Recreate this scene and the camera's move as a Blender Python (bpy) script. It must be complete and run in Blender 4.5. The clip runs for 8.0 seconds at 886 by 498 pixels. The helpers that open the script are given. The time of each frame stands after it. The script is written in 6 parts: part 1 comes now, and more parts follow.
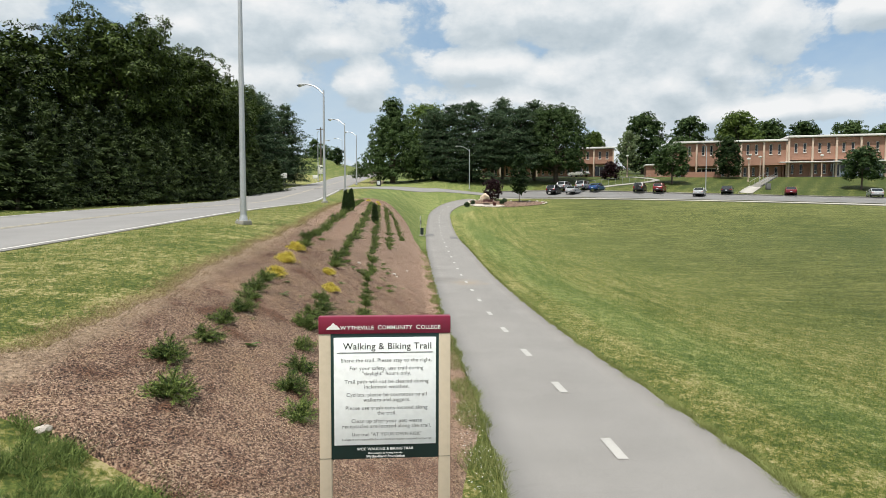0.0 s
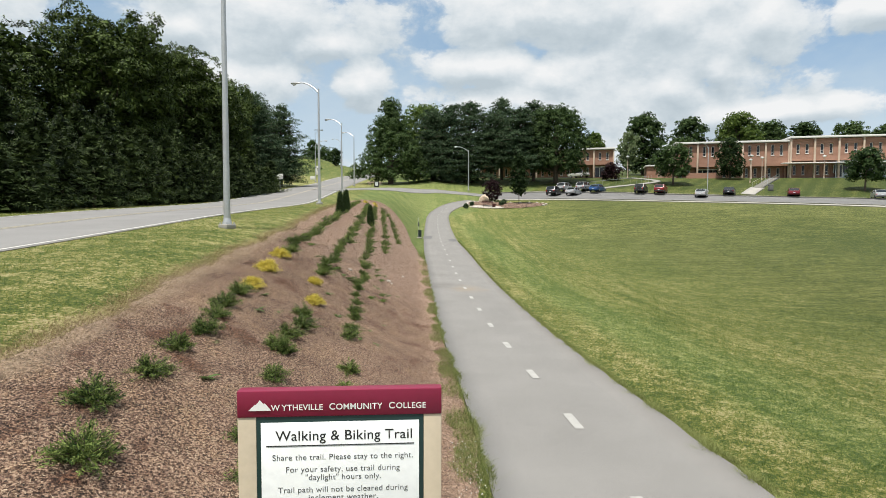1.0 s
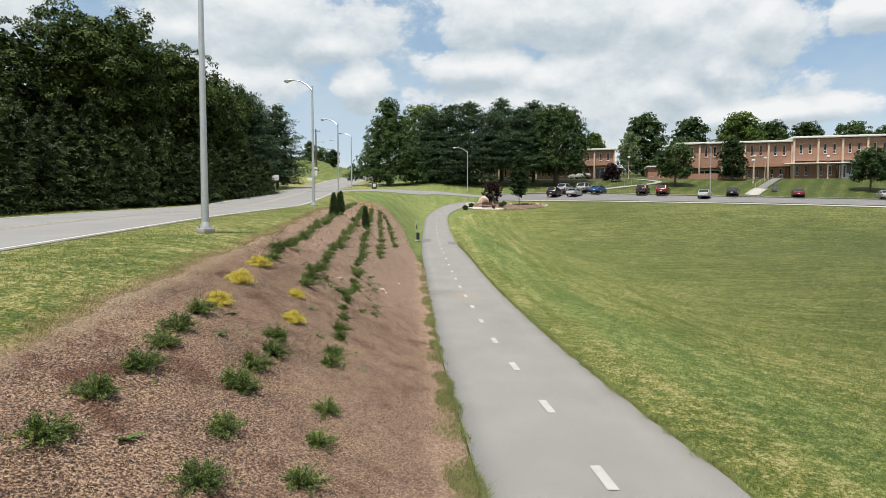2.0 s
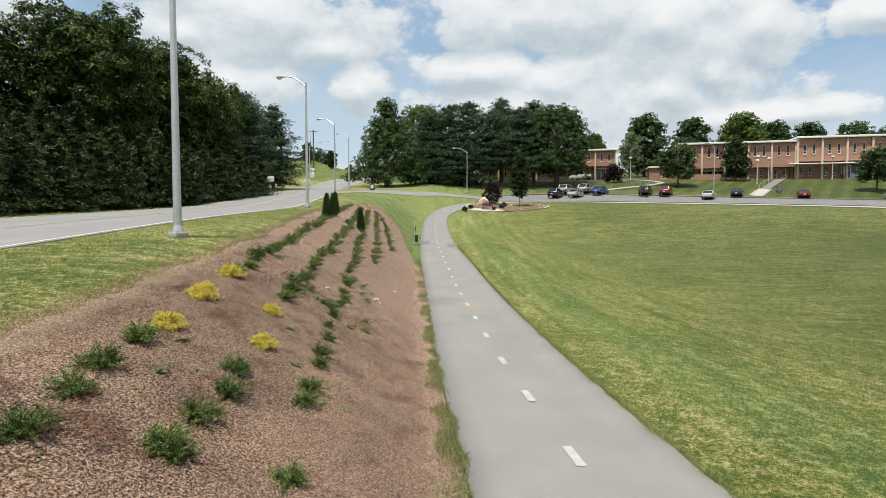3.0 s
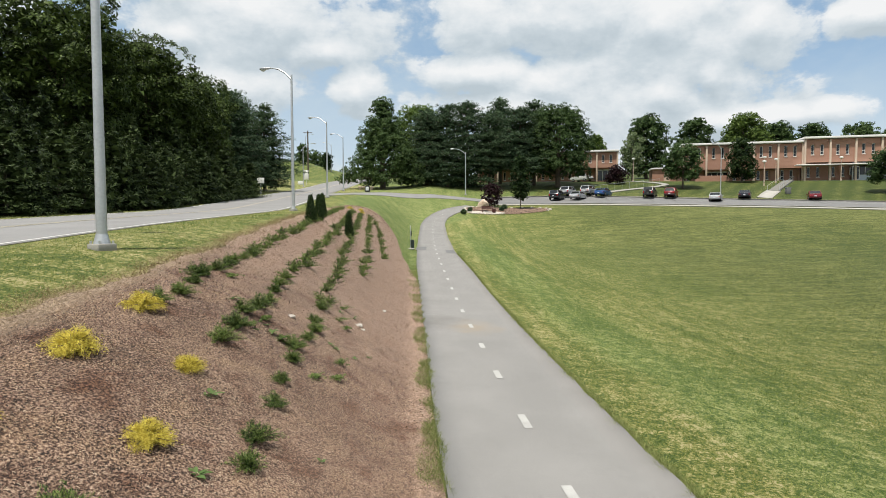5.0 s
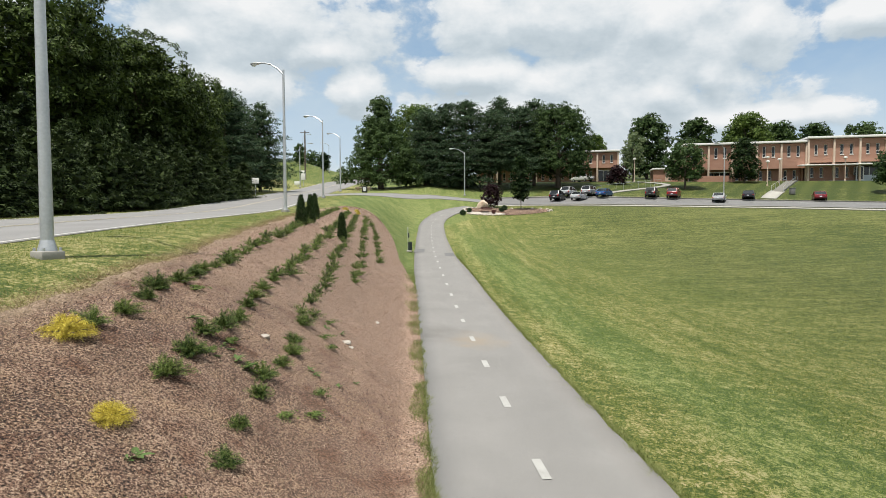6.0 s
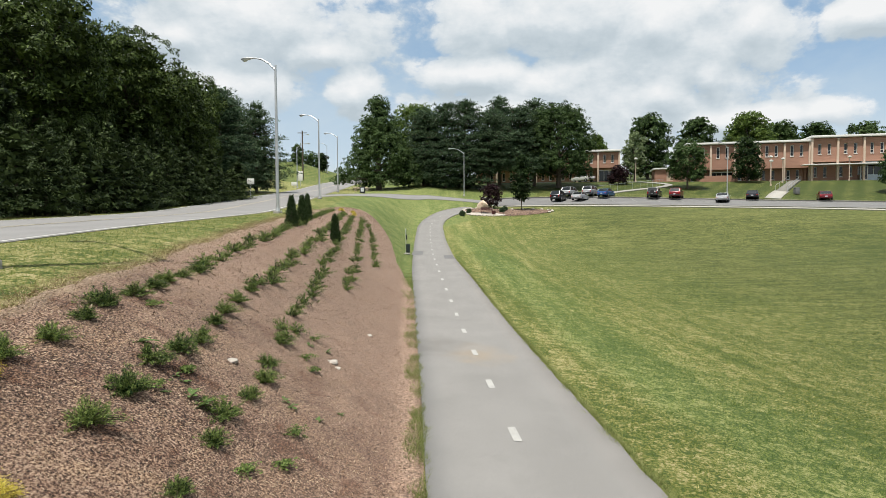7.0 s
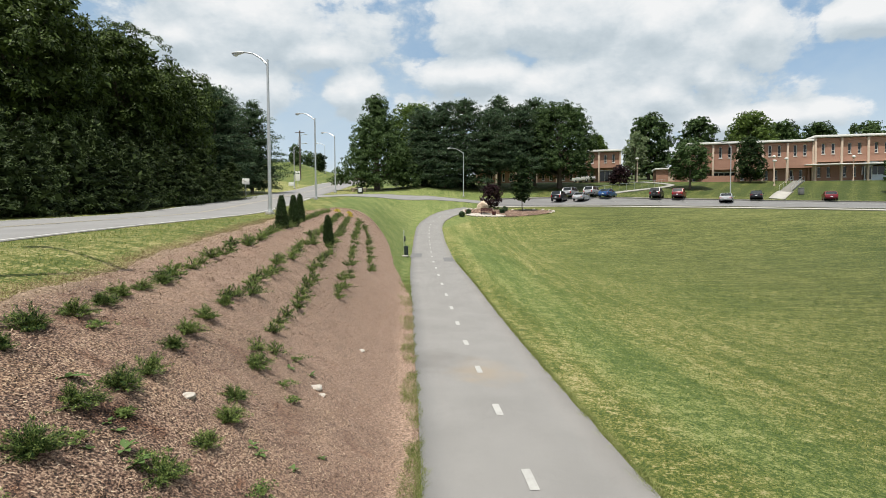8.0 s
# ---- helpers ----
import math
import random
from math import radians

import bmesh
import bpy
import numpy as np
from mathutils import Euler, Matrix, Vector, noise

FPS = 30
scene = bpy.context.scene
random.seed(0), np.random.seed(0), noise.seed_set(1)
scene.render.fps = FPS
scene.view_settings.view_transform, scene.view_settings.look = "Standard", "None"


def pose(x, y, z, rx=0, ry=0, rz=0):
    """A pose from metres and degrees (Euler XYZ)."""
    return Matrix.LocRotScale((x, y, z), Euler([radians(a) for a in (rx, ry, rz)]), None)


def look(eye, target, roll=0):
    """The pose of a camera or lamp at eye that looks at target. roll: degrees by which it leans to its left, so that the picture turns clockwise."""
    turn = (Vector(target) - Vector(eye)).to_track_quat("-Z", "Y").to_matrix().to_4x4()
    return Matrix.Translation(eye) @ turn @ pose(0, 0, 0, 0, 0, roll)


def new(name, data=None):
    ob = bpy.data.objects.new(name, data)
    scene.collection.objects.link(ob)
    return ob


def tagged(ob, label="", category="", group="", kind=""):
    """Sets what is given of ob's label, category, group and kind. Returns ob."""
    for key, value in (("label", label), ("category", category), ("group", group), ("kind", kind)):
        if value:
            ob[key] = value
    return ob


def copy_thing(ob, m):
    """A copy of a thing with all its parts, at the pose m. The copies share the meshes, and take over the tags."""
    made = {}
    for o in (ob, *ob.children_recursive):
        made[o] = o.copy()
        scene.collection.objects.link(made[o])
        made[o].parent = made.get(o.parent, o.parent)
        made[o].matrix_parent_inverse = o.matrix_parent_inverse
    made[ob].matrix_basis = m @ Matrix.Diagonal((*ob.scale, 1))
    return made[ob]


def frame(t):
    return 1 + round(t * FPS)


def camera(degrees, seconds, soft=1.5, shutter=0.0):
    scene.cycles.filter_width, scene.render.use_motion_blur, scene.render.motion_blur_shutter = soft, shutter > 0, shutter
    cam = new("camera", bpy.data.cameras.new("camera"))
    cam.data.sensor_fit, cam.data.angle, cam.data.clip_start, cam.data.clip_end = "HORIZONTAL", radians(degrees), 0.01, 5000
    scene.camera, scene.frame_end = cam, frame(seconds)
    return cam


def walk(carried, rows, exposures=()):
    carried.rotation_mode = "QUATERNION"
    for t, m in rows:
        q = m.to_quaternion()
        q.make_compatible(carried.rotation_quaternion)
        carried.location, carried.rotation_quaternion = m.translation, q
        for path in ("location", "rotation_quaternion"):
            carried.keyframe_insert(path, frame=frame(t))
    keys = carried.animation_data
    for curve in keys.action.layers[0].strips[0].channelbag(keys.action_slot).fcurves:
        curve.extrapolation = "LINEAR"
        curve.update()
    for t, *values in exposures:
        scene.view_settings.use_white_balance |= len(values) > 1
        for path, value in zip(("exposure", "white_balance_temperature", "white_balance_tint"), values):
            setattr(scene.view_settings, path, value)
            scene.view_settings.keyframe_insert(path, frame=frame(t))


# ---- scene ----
cam = camera(74.0, 8.0, 0.6)
# seconds, place in metres, turn in degrees
PATH = [
    (0.0, 0.000, 0.000, 2.100, 86.815, -0.127, 0.008),
    (0.5, 0.006, 0.495, 2.131, 86.849, -0.139, -0.058),
    (1.0, 0.041, 1.085, 2.161, 86.921, -0.129, -0.092),
    (1.5, 0.061, 1.733, 2.188, 86.991, -0.062, -0.135),
    (3.0, 0.038, 3.936, 2.220, 87.221, 0.081, -0.293),
    (3.5, 0.027, 4.679, 2.252, 87.282, 0.072, -0.372),
    (4.0, 0.022, 5.398, 2.280, 87.362, 0.078, -0.418),
    (4.5, 0.020, 6.087, 2.286, 87.425, 0.137, -0.473),
    (6.0, 0.032, 8.131, 2.351, 87.532, 0.163, -0.653),
    (6.5, 0.042, 8.759, 2.367, 87.570, 0.237, -0.718),
    (7.0, 0.047, 9.360, 2.388, 87.601, 0.280, -0.736),
    (7.5, 0.036, 9.983, 2.406, 87.649, 0.294, -0.776),
    (8.0, 0.034, 10.580, 2.433, 87.651, 0.296, -0.842),
]
# the plan below is drawn in units of TRUE metres
TRUE = 1.22
walk(cam, [(t, pose(x * TRUE, y * TRUE, z * TRUE, rx, ry, rz)) for t, x, y, z, rx, ry, rz in PATH])

# ---- light: high sun from the west, broken cumulus ----
SUN_EL, SUN_AZ = 71.0, 237.0          # azimuth counted from +x towards +y
sun_dir = Vector((math.cos(radians(SUN_AZ)) * math.cos(radians(SUN_EL)),
                  math.sin(radians(SUN_AZ)) * math.cos(radians(SUN_EL)), math.sin(radians(SUN_EL))))
sun_data = bpy.data.lights.new("sun", "SUN")
sun_data.energy, sun_data.angle, sun_data.color = 5.0, radians(0.53), (1.0, 0.95, 0.87)
sun = new("sun", sun_data)
sun.matrix_basis = look(sun_dir * 100, (0, 0, 0))
scene.view_settings.exposure = 0.26

world = bpy.data.worlds.new("sky")
scene.world = world
world.use_nodes = True


class Nodes:
    """Short hand for building a node tree."""

    def __init__(self, tree, clear=True):
        self.tree = tree
        if clear:
            tree.nodes.clear()

    def add(self, kind, ins=(), **props):
        n = self.tree.nodes.new(kind)
        if "operation" in props:
            n.operation = props["operation"]
        if "use_clamp" in props:
            n.use_clamp = props["use_clamp"]
        if "data_type" in props:
            n.data_type, n.blend_type = props["data_type"], props["blend_type"]
        if "feature" in props:
            n.feature = props["feature"]
        for k, v in dict(ins).items():
            if isinstance(v, bpy.types.NodeSocket):
                self.tree.links.new(v, n.inputs[k])
            else:
                n.inputs[k].default_value = v
        return n

    def math(self, op, a, b=0.0, clamp=False):
        return self.add("ShaderNodeMath", {0: a, 1: b}, operation=op, use_clamp=clamp).outputs[0]

    def noise(self, vec, scale, detail=4.0, rough=0.55, dist=0.0):
        return self.add("ShaderNodeTexNoise", {"Vector": vec, "Scale": scale, "Detail": detail, "Roughness": rough, "Distortion": dist}).outputs["Fac"]

    def ramp(self, fac, stops):
        n = self.add("ShaderNodeValToRGB", {"Fac": fac})
        el = n.color_ramp.elements
        while len(el) < len(stops):
            el.new(0.5)
        for e, (p, c) in zip(el, stops):
            e.position, e.color = p, (*c, 1) if len(c) == 3 else c
        return n.outputs["Color"]

    def mix(self, fac, a, b, mode="MIX"):
        n = self.add("ShaderNodeMix", data_type="RGBA", blend_type=mode)
        for i, v in ((0, fac), (6, a), (7, b)):
            if isinstance(v, bpy.types.NodeSocket):
                self.tree.links.new(v, n.inputs[i])
            else:
                n.inputs[i].default_value = v if i == 0 else (*v, 1)
        return n.outputs[2]


def sky():
    w = Nodes(world.node_tree)
    nish = w.add("ShaderNodeTexSky")
    nish.sky_type, nish.sun_disc = "NISHITA", False
    nish.sun_elevation, nish.sun_rotation = radians(SUN_EL), radians(90 - SUN_AZ)
    nish.altitude, nish.air_density, nish.dust_density = 700, 1.0, 1.6
    d = w.add("ShaderNodeTexCoord").outputs["Generated"]
    xyz = w.add("ShaderNodeSeparateXYZ", {0: d})
    p = w.add("ShaderNodeMapping", {"Vector": d, "Location": (3.1, 0.4, 1.7), "Scale": (1.0, 1.0, 1.6)}).outputs[0]
    az = w.math("MULTIPLY", w.math("ARCTAN2", xyz.outputs[0], xyz.outputs[1]), 57.2958)
    el = w.math("MULTIPLY", w.math("ARCSINE", xyz.outputs[2]), 57.2958)
    # scattered cumulus all round, and the heaps that stand over the hill: bearing, height, half width, half height in degrees
    heaps = [(-16.4, 18.0, 11.7, 3.9), (-19.8, 12.4, 7.0, 2.9), (-7.7, 12.5, 2.4, 2.7), (-11.7, 16.1, 5.5, 1.9), (4.1, 18.3, 5.0, 3.7), (12.7, 18.8, 10.3, 3.9), (20.3, 17.5, 6.1, 3.8), (28.3, 16.3, 3.9, 3.5), (4.6, 14.3, 5.7, 2.2), (12.2, 12.9, 6.7, 2.8), (21.3, 11.6, 5.0, 2.7), (25.0, 12.5, 2.6, 2.9), (8.4, 10.9, 9.3, 1.9), (27.7, 9.1, 7.5, 1.4), (36.3, 16.0, 2.9, 2.2), (-23.2, 16.4, 4.3, 2.5)]
    inside = w.math("MULTIPLY", w.math("SUBTRACT", 1.0, w.math("MULTIPLY", w.math("SUBTRACT", w.math("ABSOLUTE", az), 38.0), 0.1), True),
                    w.math("SUBTRACT", 1.0, w.math("MULTIPLY", w.math("SUBTRACT", el, 22.0), 0.2), True))
    loose = w.math("SUBTRACT", w.math("MULTIPLY", w.math("SUBTRACT", w.noise(p, 2.6, 3.0, 0.5), 0.44), 6.0), inside)

    def bulk(h):
        best = loose
        for a, e, rw, rh in heaps:
            u = w.math("MULTIPLY", w.math("SUBTRACT", az, a), 1 / rw)
            v = w.math("MULTIPLY", w.math("SUBTRACT", h, e), 1 / rh)
            r = w.math("SQRT", w.math("ADD", w.math("MULTIPLY", u, u), w.math("MULTIPLY", v, v)))
            best = w.math("MAXIMUM", best, w.math("SUBTRACT", 1.0, r))
        return best

    puff = w.noise(p, 9.0, 10.0, 0.6, 0.12)
    wisp = w.noise(p, 3.4, 6.0, 0.6, 0.3)
    fluff = w.math("MULTIPLY", w.math("SUBTRACT", puff, 0.5), 2.6)
    here = bulk(el)
    dens = w.math("ADD", here, fluff)
    cover = w.ramp(w.math("MULTIPLY", w.math("ADD", dens, 0.6), 0.7), [(0.27, (0.0,) * 3), (0.37, (0.35,) * 3), (0.45, (0.85,) * 3), (0.58, (1, 1, 1))])
    above = w.noise(w.add("ShaderNodeVectorMath", {0: p, 1: (0.0, 0.0, 0.04)}, operation="ADD").outputs[0], 9.0, 7.0, 0.6, 0.12)
    top = w.math("MULTIPLY", w.math("SUBTRACT", here, bulk(w.math("ADD", el, 1.5))), 0.9)
    lit = w.math("ADD", w.math("ADD", w.math("MULTIPLY", w.math("SUBTRACT", puff, above), 1.5), top), 0.46)
    shade = w.ramp(lit, [(0.0, (0.42, 0.485, 0.53)), (0.3, (0.50, 0.56, 0.60)), (0.58, (0.62, 0.66, 0.685)), (0.95, (0.745, 0.755, 0.76))])
    blue = w.mix(0.55, w.add("ShaderNodeVectorMath", {0: nish.outputs[0], "Scale": 0.11}, operation="SCALE").outputs[0], (0.31, 0.46, 0.61))
    clear = w.mix(w.ramp(wisp, [(0.42, (0, 0, 0)), (0.72, (0.75,) * 3)]), blue, (0.46, 0.555, 0.62))
    haze = w.math("MULTIPLY", w.math("SUBTRACT", 1.0, w.math("MULTIPLY", el, 1 / 15.0), True), 0.75, True)
    clear = w.mix(haze, clear, (0.60, 0.67, 0.71))
    col = w.mix(cover, clear, shade)
    bg = w.add("ShaderNodeBackground", {"Color": col, "Strength": 1.0})
    w.add("ShaderNodeOutputWorld", {"Surface": bg.outputs[0]})


sky()


# ---- materials ----
def material(name, stops, scale=4.0, fine=40.0, rough=0.85, bump=0.3, metal=0.0, fine_amount=0.5, stretch=(1, 1, 1), detail=5.0, per_object=0.0, island=0.0, spec=0.5, bump_size=None, span=(0.28, 0.72)):
    """Colour from two scales of noise, with relief from the finer one."""
    m = bpy.data.materials.new(name)
    m.use_nodes = True
    n = Nodes(m.node_tree)
    co = n.add("ShaderNodeTexCoord").outputs["Object"]
    co = n.add("ShaderNodeMapping", {"Vector": co, "Scale": stretch}).outputs[0]
    a = n.noise(co, scale, detail)
    b = n.noise(co, fine, 3.0, 0.6)
    f = n.math("ADD", n.math("MULTIPLY", a, 1 - fine_amount), n.math("MULTIPLY", b, fine_amount))
    if per_object:
        r = n.add("ShaderNodeObjectInfo").outputs["Random"]
        f = n.math("ADD", f, n.math("MULTIPLY", n.math("SUBTRACT", r, 0.5), per_object))
    if island:
        r = n.add("ShaderNodeNewGeometry").outputs["Random Per Island"]
        f = n.math("ADD", f, n.math("MULTIPLY", n.math("SUBTRACT", r, 0.5), island))
    k = len(stops)
    col = n.ramp(f, [(span[0] + (span[1] - span[0]) * i / max(1, k - 1), c) for i, c in enumerate(stops)])
    shader = n.add("ShaderNodeBsdfPrincipled", {"Base Color": col, "Roughness": rough, "Metallic": metal, "Specular IOR Level": spec})
    if bump:
        bp = n.add("ShaderNodeBump", {"Strength": bump, "Distance": bump_size or 0.3 / fine, "Height": b})
        n.tree.links.new(bp.outputs[0], shader.inputs["Normal"])
    n.add("ShaderNodeOutputMaterial", {"Surface": shader.outputs[0]})
    return m


def leaf_material(name, dark, light, island=0.55, thin=0.25):
    """Leaves: each one its own shade, some light coming through."""
    m = bpy.data.materials.new(name)
    m.use_nodes = True
    n = Nodes(m.node_tree)
    r = n.add("ShaderNodeNewGeometry").outputs["Random Per Island"]
    co = n.add("ShaderNodeTexCoord").outputs["Object"]
    big = n.noise(co, 1.1, 2.0)
    f = n.math("ADD", n.math("MULTIPLY", r, island), n.math("MULTIPLY", big, 1 - island))
    o = n.add("ShaderNodeObjectInfo").outputs["Random"]
    f = n.math("ADD", f, n.math("MULTIPLY", n.math("SUBTRACT", o, 0.5), 0.2))
    col = n.ramp(f, [(0.22, dark), (0.78, light)])
    diff = n.add("ShaderNodeBsdfPrincipled", {"Base Color": col, "Roughness": 0.55, "Specular IOR Level": 0.12})
    tr = n.add("ShaderNodeBsdfTranslucent", {"Color": col})
    mx = n.add("ShaderNodeMixShader", {0: thin, 1: diff.outputs[0], 2: tr.outputs[0]})
    n.add("ShaderNodeOutputMaterial", {"Surface": mx.outputs[0]})
    return m


def plain(name, col, rough=0.5, metal=0.0, spec=0.5):
    c = [tuple(min(1, x * k) for x in col) for k in (0.88, 1.0, 1.08)]
    return material(name, c, 2.0, 30.0, rough, 0.06, metal, spec=spec)


def grass_colour(n, co, shift=None):
    """Lawn: mowing swathes, greener hollows, straw-coloured dry patches."""
    xyz = n.add("ShaderNodeSeparateXYZ", {0: co})
    gx_, gy_ = xyz.outputs[0], xyz.outputs[1]
    big = n.noise(co, 0.07, 3.0, 0.5)
    mid = n.noise(co, 0.55, 5.0, 0.6)
    fine = n.noise(co, 20.0, 5.0, 0.8)
    across = n.noise(n.add("ShaderNodeMapping", {"Vector": co, "Rotation": (0, 0, radians(-24)), "Scale": (0.3, 2.2, 0.1)}).outputs[0], 1.0, 4.0, 0.6)
    along_ = n.noise(n.add("ShaderNodeMapping", {"Vector": co, "Rotation": (0, 0, radians(-5)), "Scale": (1.5, 0.09, 0.1)}).outputs[0], 1.0, 4.0, 0.6)
    jig = n.math("MULTIPLY", n.math("SUBTRACT", mid, 0.5), 1.6)
    tr = n.math("ADD", n.math("ADD", gx_, n.math("MULTIPLY", gy_, 0.049)), jig)
    side = n.ramp(n.math("MULTIPLY", n.math("SUBTRACT", tr, 2.8), 0.04), [(0.0, (1,) * 3), (0.015, (0,) * 3), (0.2, (0,) * 3), (0.5, (1,) * 3)])
    mow = n.mix(side, along_, across)
    clump = n.noise(co, 3.2, 4.0, 0.65)
    f = n.math("ADD", n.math("MULTIPLY", big, 0.30), n.math("MULTIPLY", mid, 0.30))
    f = n.math("ADD", f, n.math("MULTIPLY", fine, 0.6))
    f = n.math("ADD", f, n.math("MULTIPLY", mow, 0.56))
    f = n.math("ADD", f, n.math("MULTIPLY", clump, 0.50))
    f = n.math("ADD", f, n.math("MULTIPLY", n.noise(co, 8.0, 3.0, 0.7), 0.55))
    speck = n.ramp(n.noise(co, 4.2, 3.0, 0.65), [(0.40, (0.0,) * 3), (0.60, (1.0,) * 3)])
    f = n.math("ADD", f, n.math("MULTIPLY", n.math("SUBTRACT", speck, 0.5), 0.15))
    f = n.math("SUBTRACT", f, 0.905)
    tuft = n.ramp(n.noise(co, 24.0, 2.0, 0.5), [(0.40, (0.0,) * 3), (0.60, (1.0,) * 3)])
    knot = n.ramp(n.noise(co, 7.0, 2.0, 0.5), [(0.38, (0.0,) * 3), (0.62, (1.0,) * 3)])
    f = n.math("ADD", f, n.math("MULTIPLY", n.math("SUBTRACT", tuft, 0.5), 0.30))
    f = n.math("ADD", f, n.math("MULTIPLY", n.math("SUBTRACT", knot, 0.5), 0.09))
    if shift is not None:
        f = n.math("ADD", f, shift)
    # dry straw beside the trail, a lush damp band beyond it, a dry strip along the bed's top; the last stops darken the
    # far right for lens falloff
    band = n.ramp(n.math("MULTIPLY", n.math("SUBTRACT", tr, 2.8), 0.04), [(0.0, (0.46,) * 3), (0.036, (0.50,) * 3), (0.06, (0.51,) * 3), (0.09, (0.46,) * 3), (0.2, (0.47,) * 3), (0.3, (0.50,) * 3), (0.55, (0.455,) * 3), (1.0, (0.44,) * 3)])
    near = n.math("SUBTRACT", 1.0, n.math("MULTIPLY", n.math("SUBTRACT", gy_, 48.0), 0.05), True)
    f = n.math("SUBTRACT", f, n.math("MULTIPLY", n.math("MINIMUM", n.math("MAXIMUM", n.math("MULTIPLY", n.math("SUBTRACT", gy_, 28.0), 0.0025), 0.0), 0.04), n.math("MULTIPLY", n.math("SUBTRACT", tr, 1.0), 0.1, True)))
    vg = n.math("ADD", n.math("ADD", gx_, n.math("MULTIPLY", gy_, 0.078)), n.math("MULTIPLY", jig, 0.35))
    verge = n.ramp(n.math("MULTIPLY", n.math("ADD", vg, 6.6), 0.25), [(0.5, (0.0,) * 3), (0.74, (0.0,) * 3), (0.8, (0.06,) * 3), (0.86, (0.24,) * 3), (0.95, (0.30,) * 3), (1.0, (0.0,) * 3)])
    f = n.math("ADD", f, n.math("MULTIPLY", n.math("SUBTRACT", band, 0.5), near))
    f = n.math("ADD", f, n.math("MULTIPLY", verge, n.math("MULTIPLY", n.math("SUBTRACT", 50.0, gy_), 0.2, True)))
    f = n.math("ADD", f, n.math("MULTIPLY", n.math("LESS_THAN", gx_, -2.0), 0.03))
    # mown swathes on the bank between bed and drive
    swath = n.math("SINE", n.math("MULTIPLY", n.math("ADD", n.math("ADD", gx_, n.math("MULTIPLY", gy_, 0.30)), n.math("MULTIPLY", jig, 0.2)), 4.6))
    there = n.math("MULTIPLY", n.math("MULTIPLY", n.math("SUBTRACT", gy_, 38.0), 0.2, True), n.math("MULTIPLY", n.math("SUBTRACT", 84.0, gy_), 0.2, True))
    there = n.math("MULTIPLY", there, n.math("MULTIPLY", n.math("SUBTRACT", 1.0, tr), 0.5, True))
    f = n.math("ADD", f, n.math("MULTIPLY", swath, n.math("MULTIPLY", there, 0.045)))
    f = n.math("SUBTRACT", f, n.math("MULTIPLY", there, 0.05))
    # mown stripes up the slope before the building
    stripe = n.math("SINE", n.math("MULTIPLY", n.math("ADD", n.math("ADD", gx_, n.math("MULTIPLY", gy_, -0.75)), n.math("MULTIPLY", jig, 0.25)), 2.3))
    slope = n.math("MULTIPLY", n.math("MULTIPLY", n.math("SUBTRACT", n.math("ADD", gy_, n.math("MULTIPLY", gx_, 0.48)), 103.5), 0.5, True), 0.085)
    f = n.math("ADD", f, n.math("MULTIPLY", stripe, slope))
    f = n.math("SUBTRACT", f, n.math("MULTIPLY", slope, 2.0))
    k = 1.52 if shift is not None else 1.1
    stops = [(0.33, (0.052, 0.080, 0.016)), (0.44, (0.100, 0.122, 0.026)), (0.55, (0.152, 0.157, 0.041)), (0.66, (0.240, 0.226, 0.086)), (0.76, (0.345, 0.298, 0.155))]
    col = n.ramp(f, [(p, tuple(c * k for c in q)) for p, q in stops])
    # lens falloff put into the lawn colour: darker olive far right of the trail
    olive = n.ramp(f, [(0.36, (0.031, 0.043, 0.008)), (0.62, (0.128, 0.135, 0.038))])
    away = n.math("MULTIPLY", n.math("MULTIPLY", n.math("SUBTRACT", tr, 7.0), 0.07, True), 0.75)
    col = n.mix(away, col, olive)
    fresh = n.math("MULTIPLY", n.math("MULTIPLY", n.math("SUBTRACT", gy_, 20.0), 0.08, True), n.math("MULTIPLY", n.math("SUBTRACT", n.math("ADD", 1.5, n.math("MAXIMUM", n.math("MULTIPLY", n.math("SUBTRACT", gy_, 58.0), 0.5), 0.0)), tr), 1.5, True))
    fresh = n.math("MULTIPLY", fresh, n.math("MULTIPLY", n.math("ADD", vg, 3.6), 2.0, True))
    col = n.mix(n.math("MULTIPLY", fresh, 0.7), col, n.ramp(f, [(0.35, (0.078, 0.115, 0.030)), (0.7, (0.185, 0.222, 0.075))]))
    lush = n.ramp(n.math("MULTIPLY", n.math("SUBTRACT", tr, 2.8), 0.04), [(0.045, (0.0,) * 3), (0.08, (0.62,) * 3), (0.13, (0.5,) * 3), (0.19, (0.0,) * 3)])
    damp = n.math("MULTIPLY", n.math("MULTIPLY", lush, near), n.ramp(big, [(0.35, (0.55,) * 3), (0.6, (1,) * 3)]))
    cool = n.ramp(f, [(0.33, (0.054 * k, 0.092 * k, 0.023 * k)), (0.7, (0.172 * k, 0.225 * k, 0.066 * k))])
    return n.mix(damp, col, cool), fine


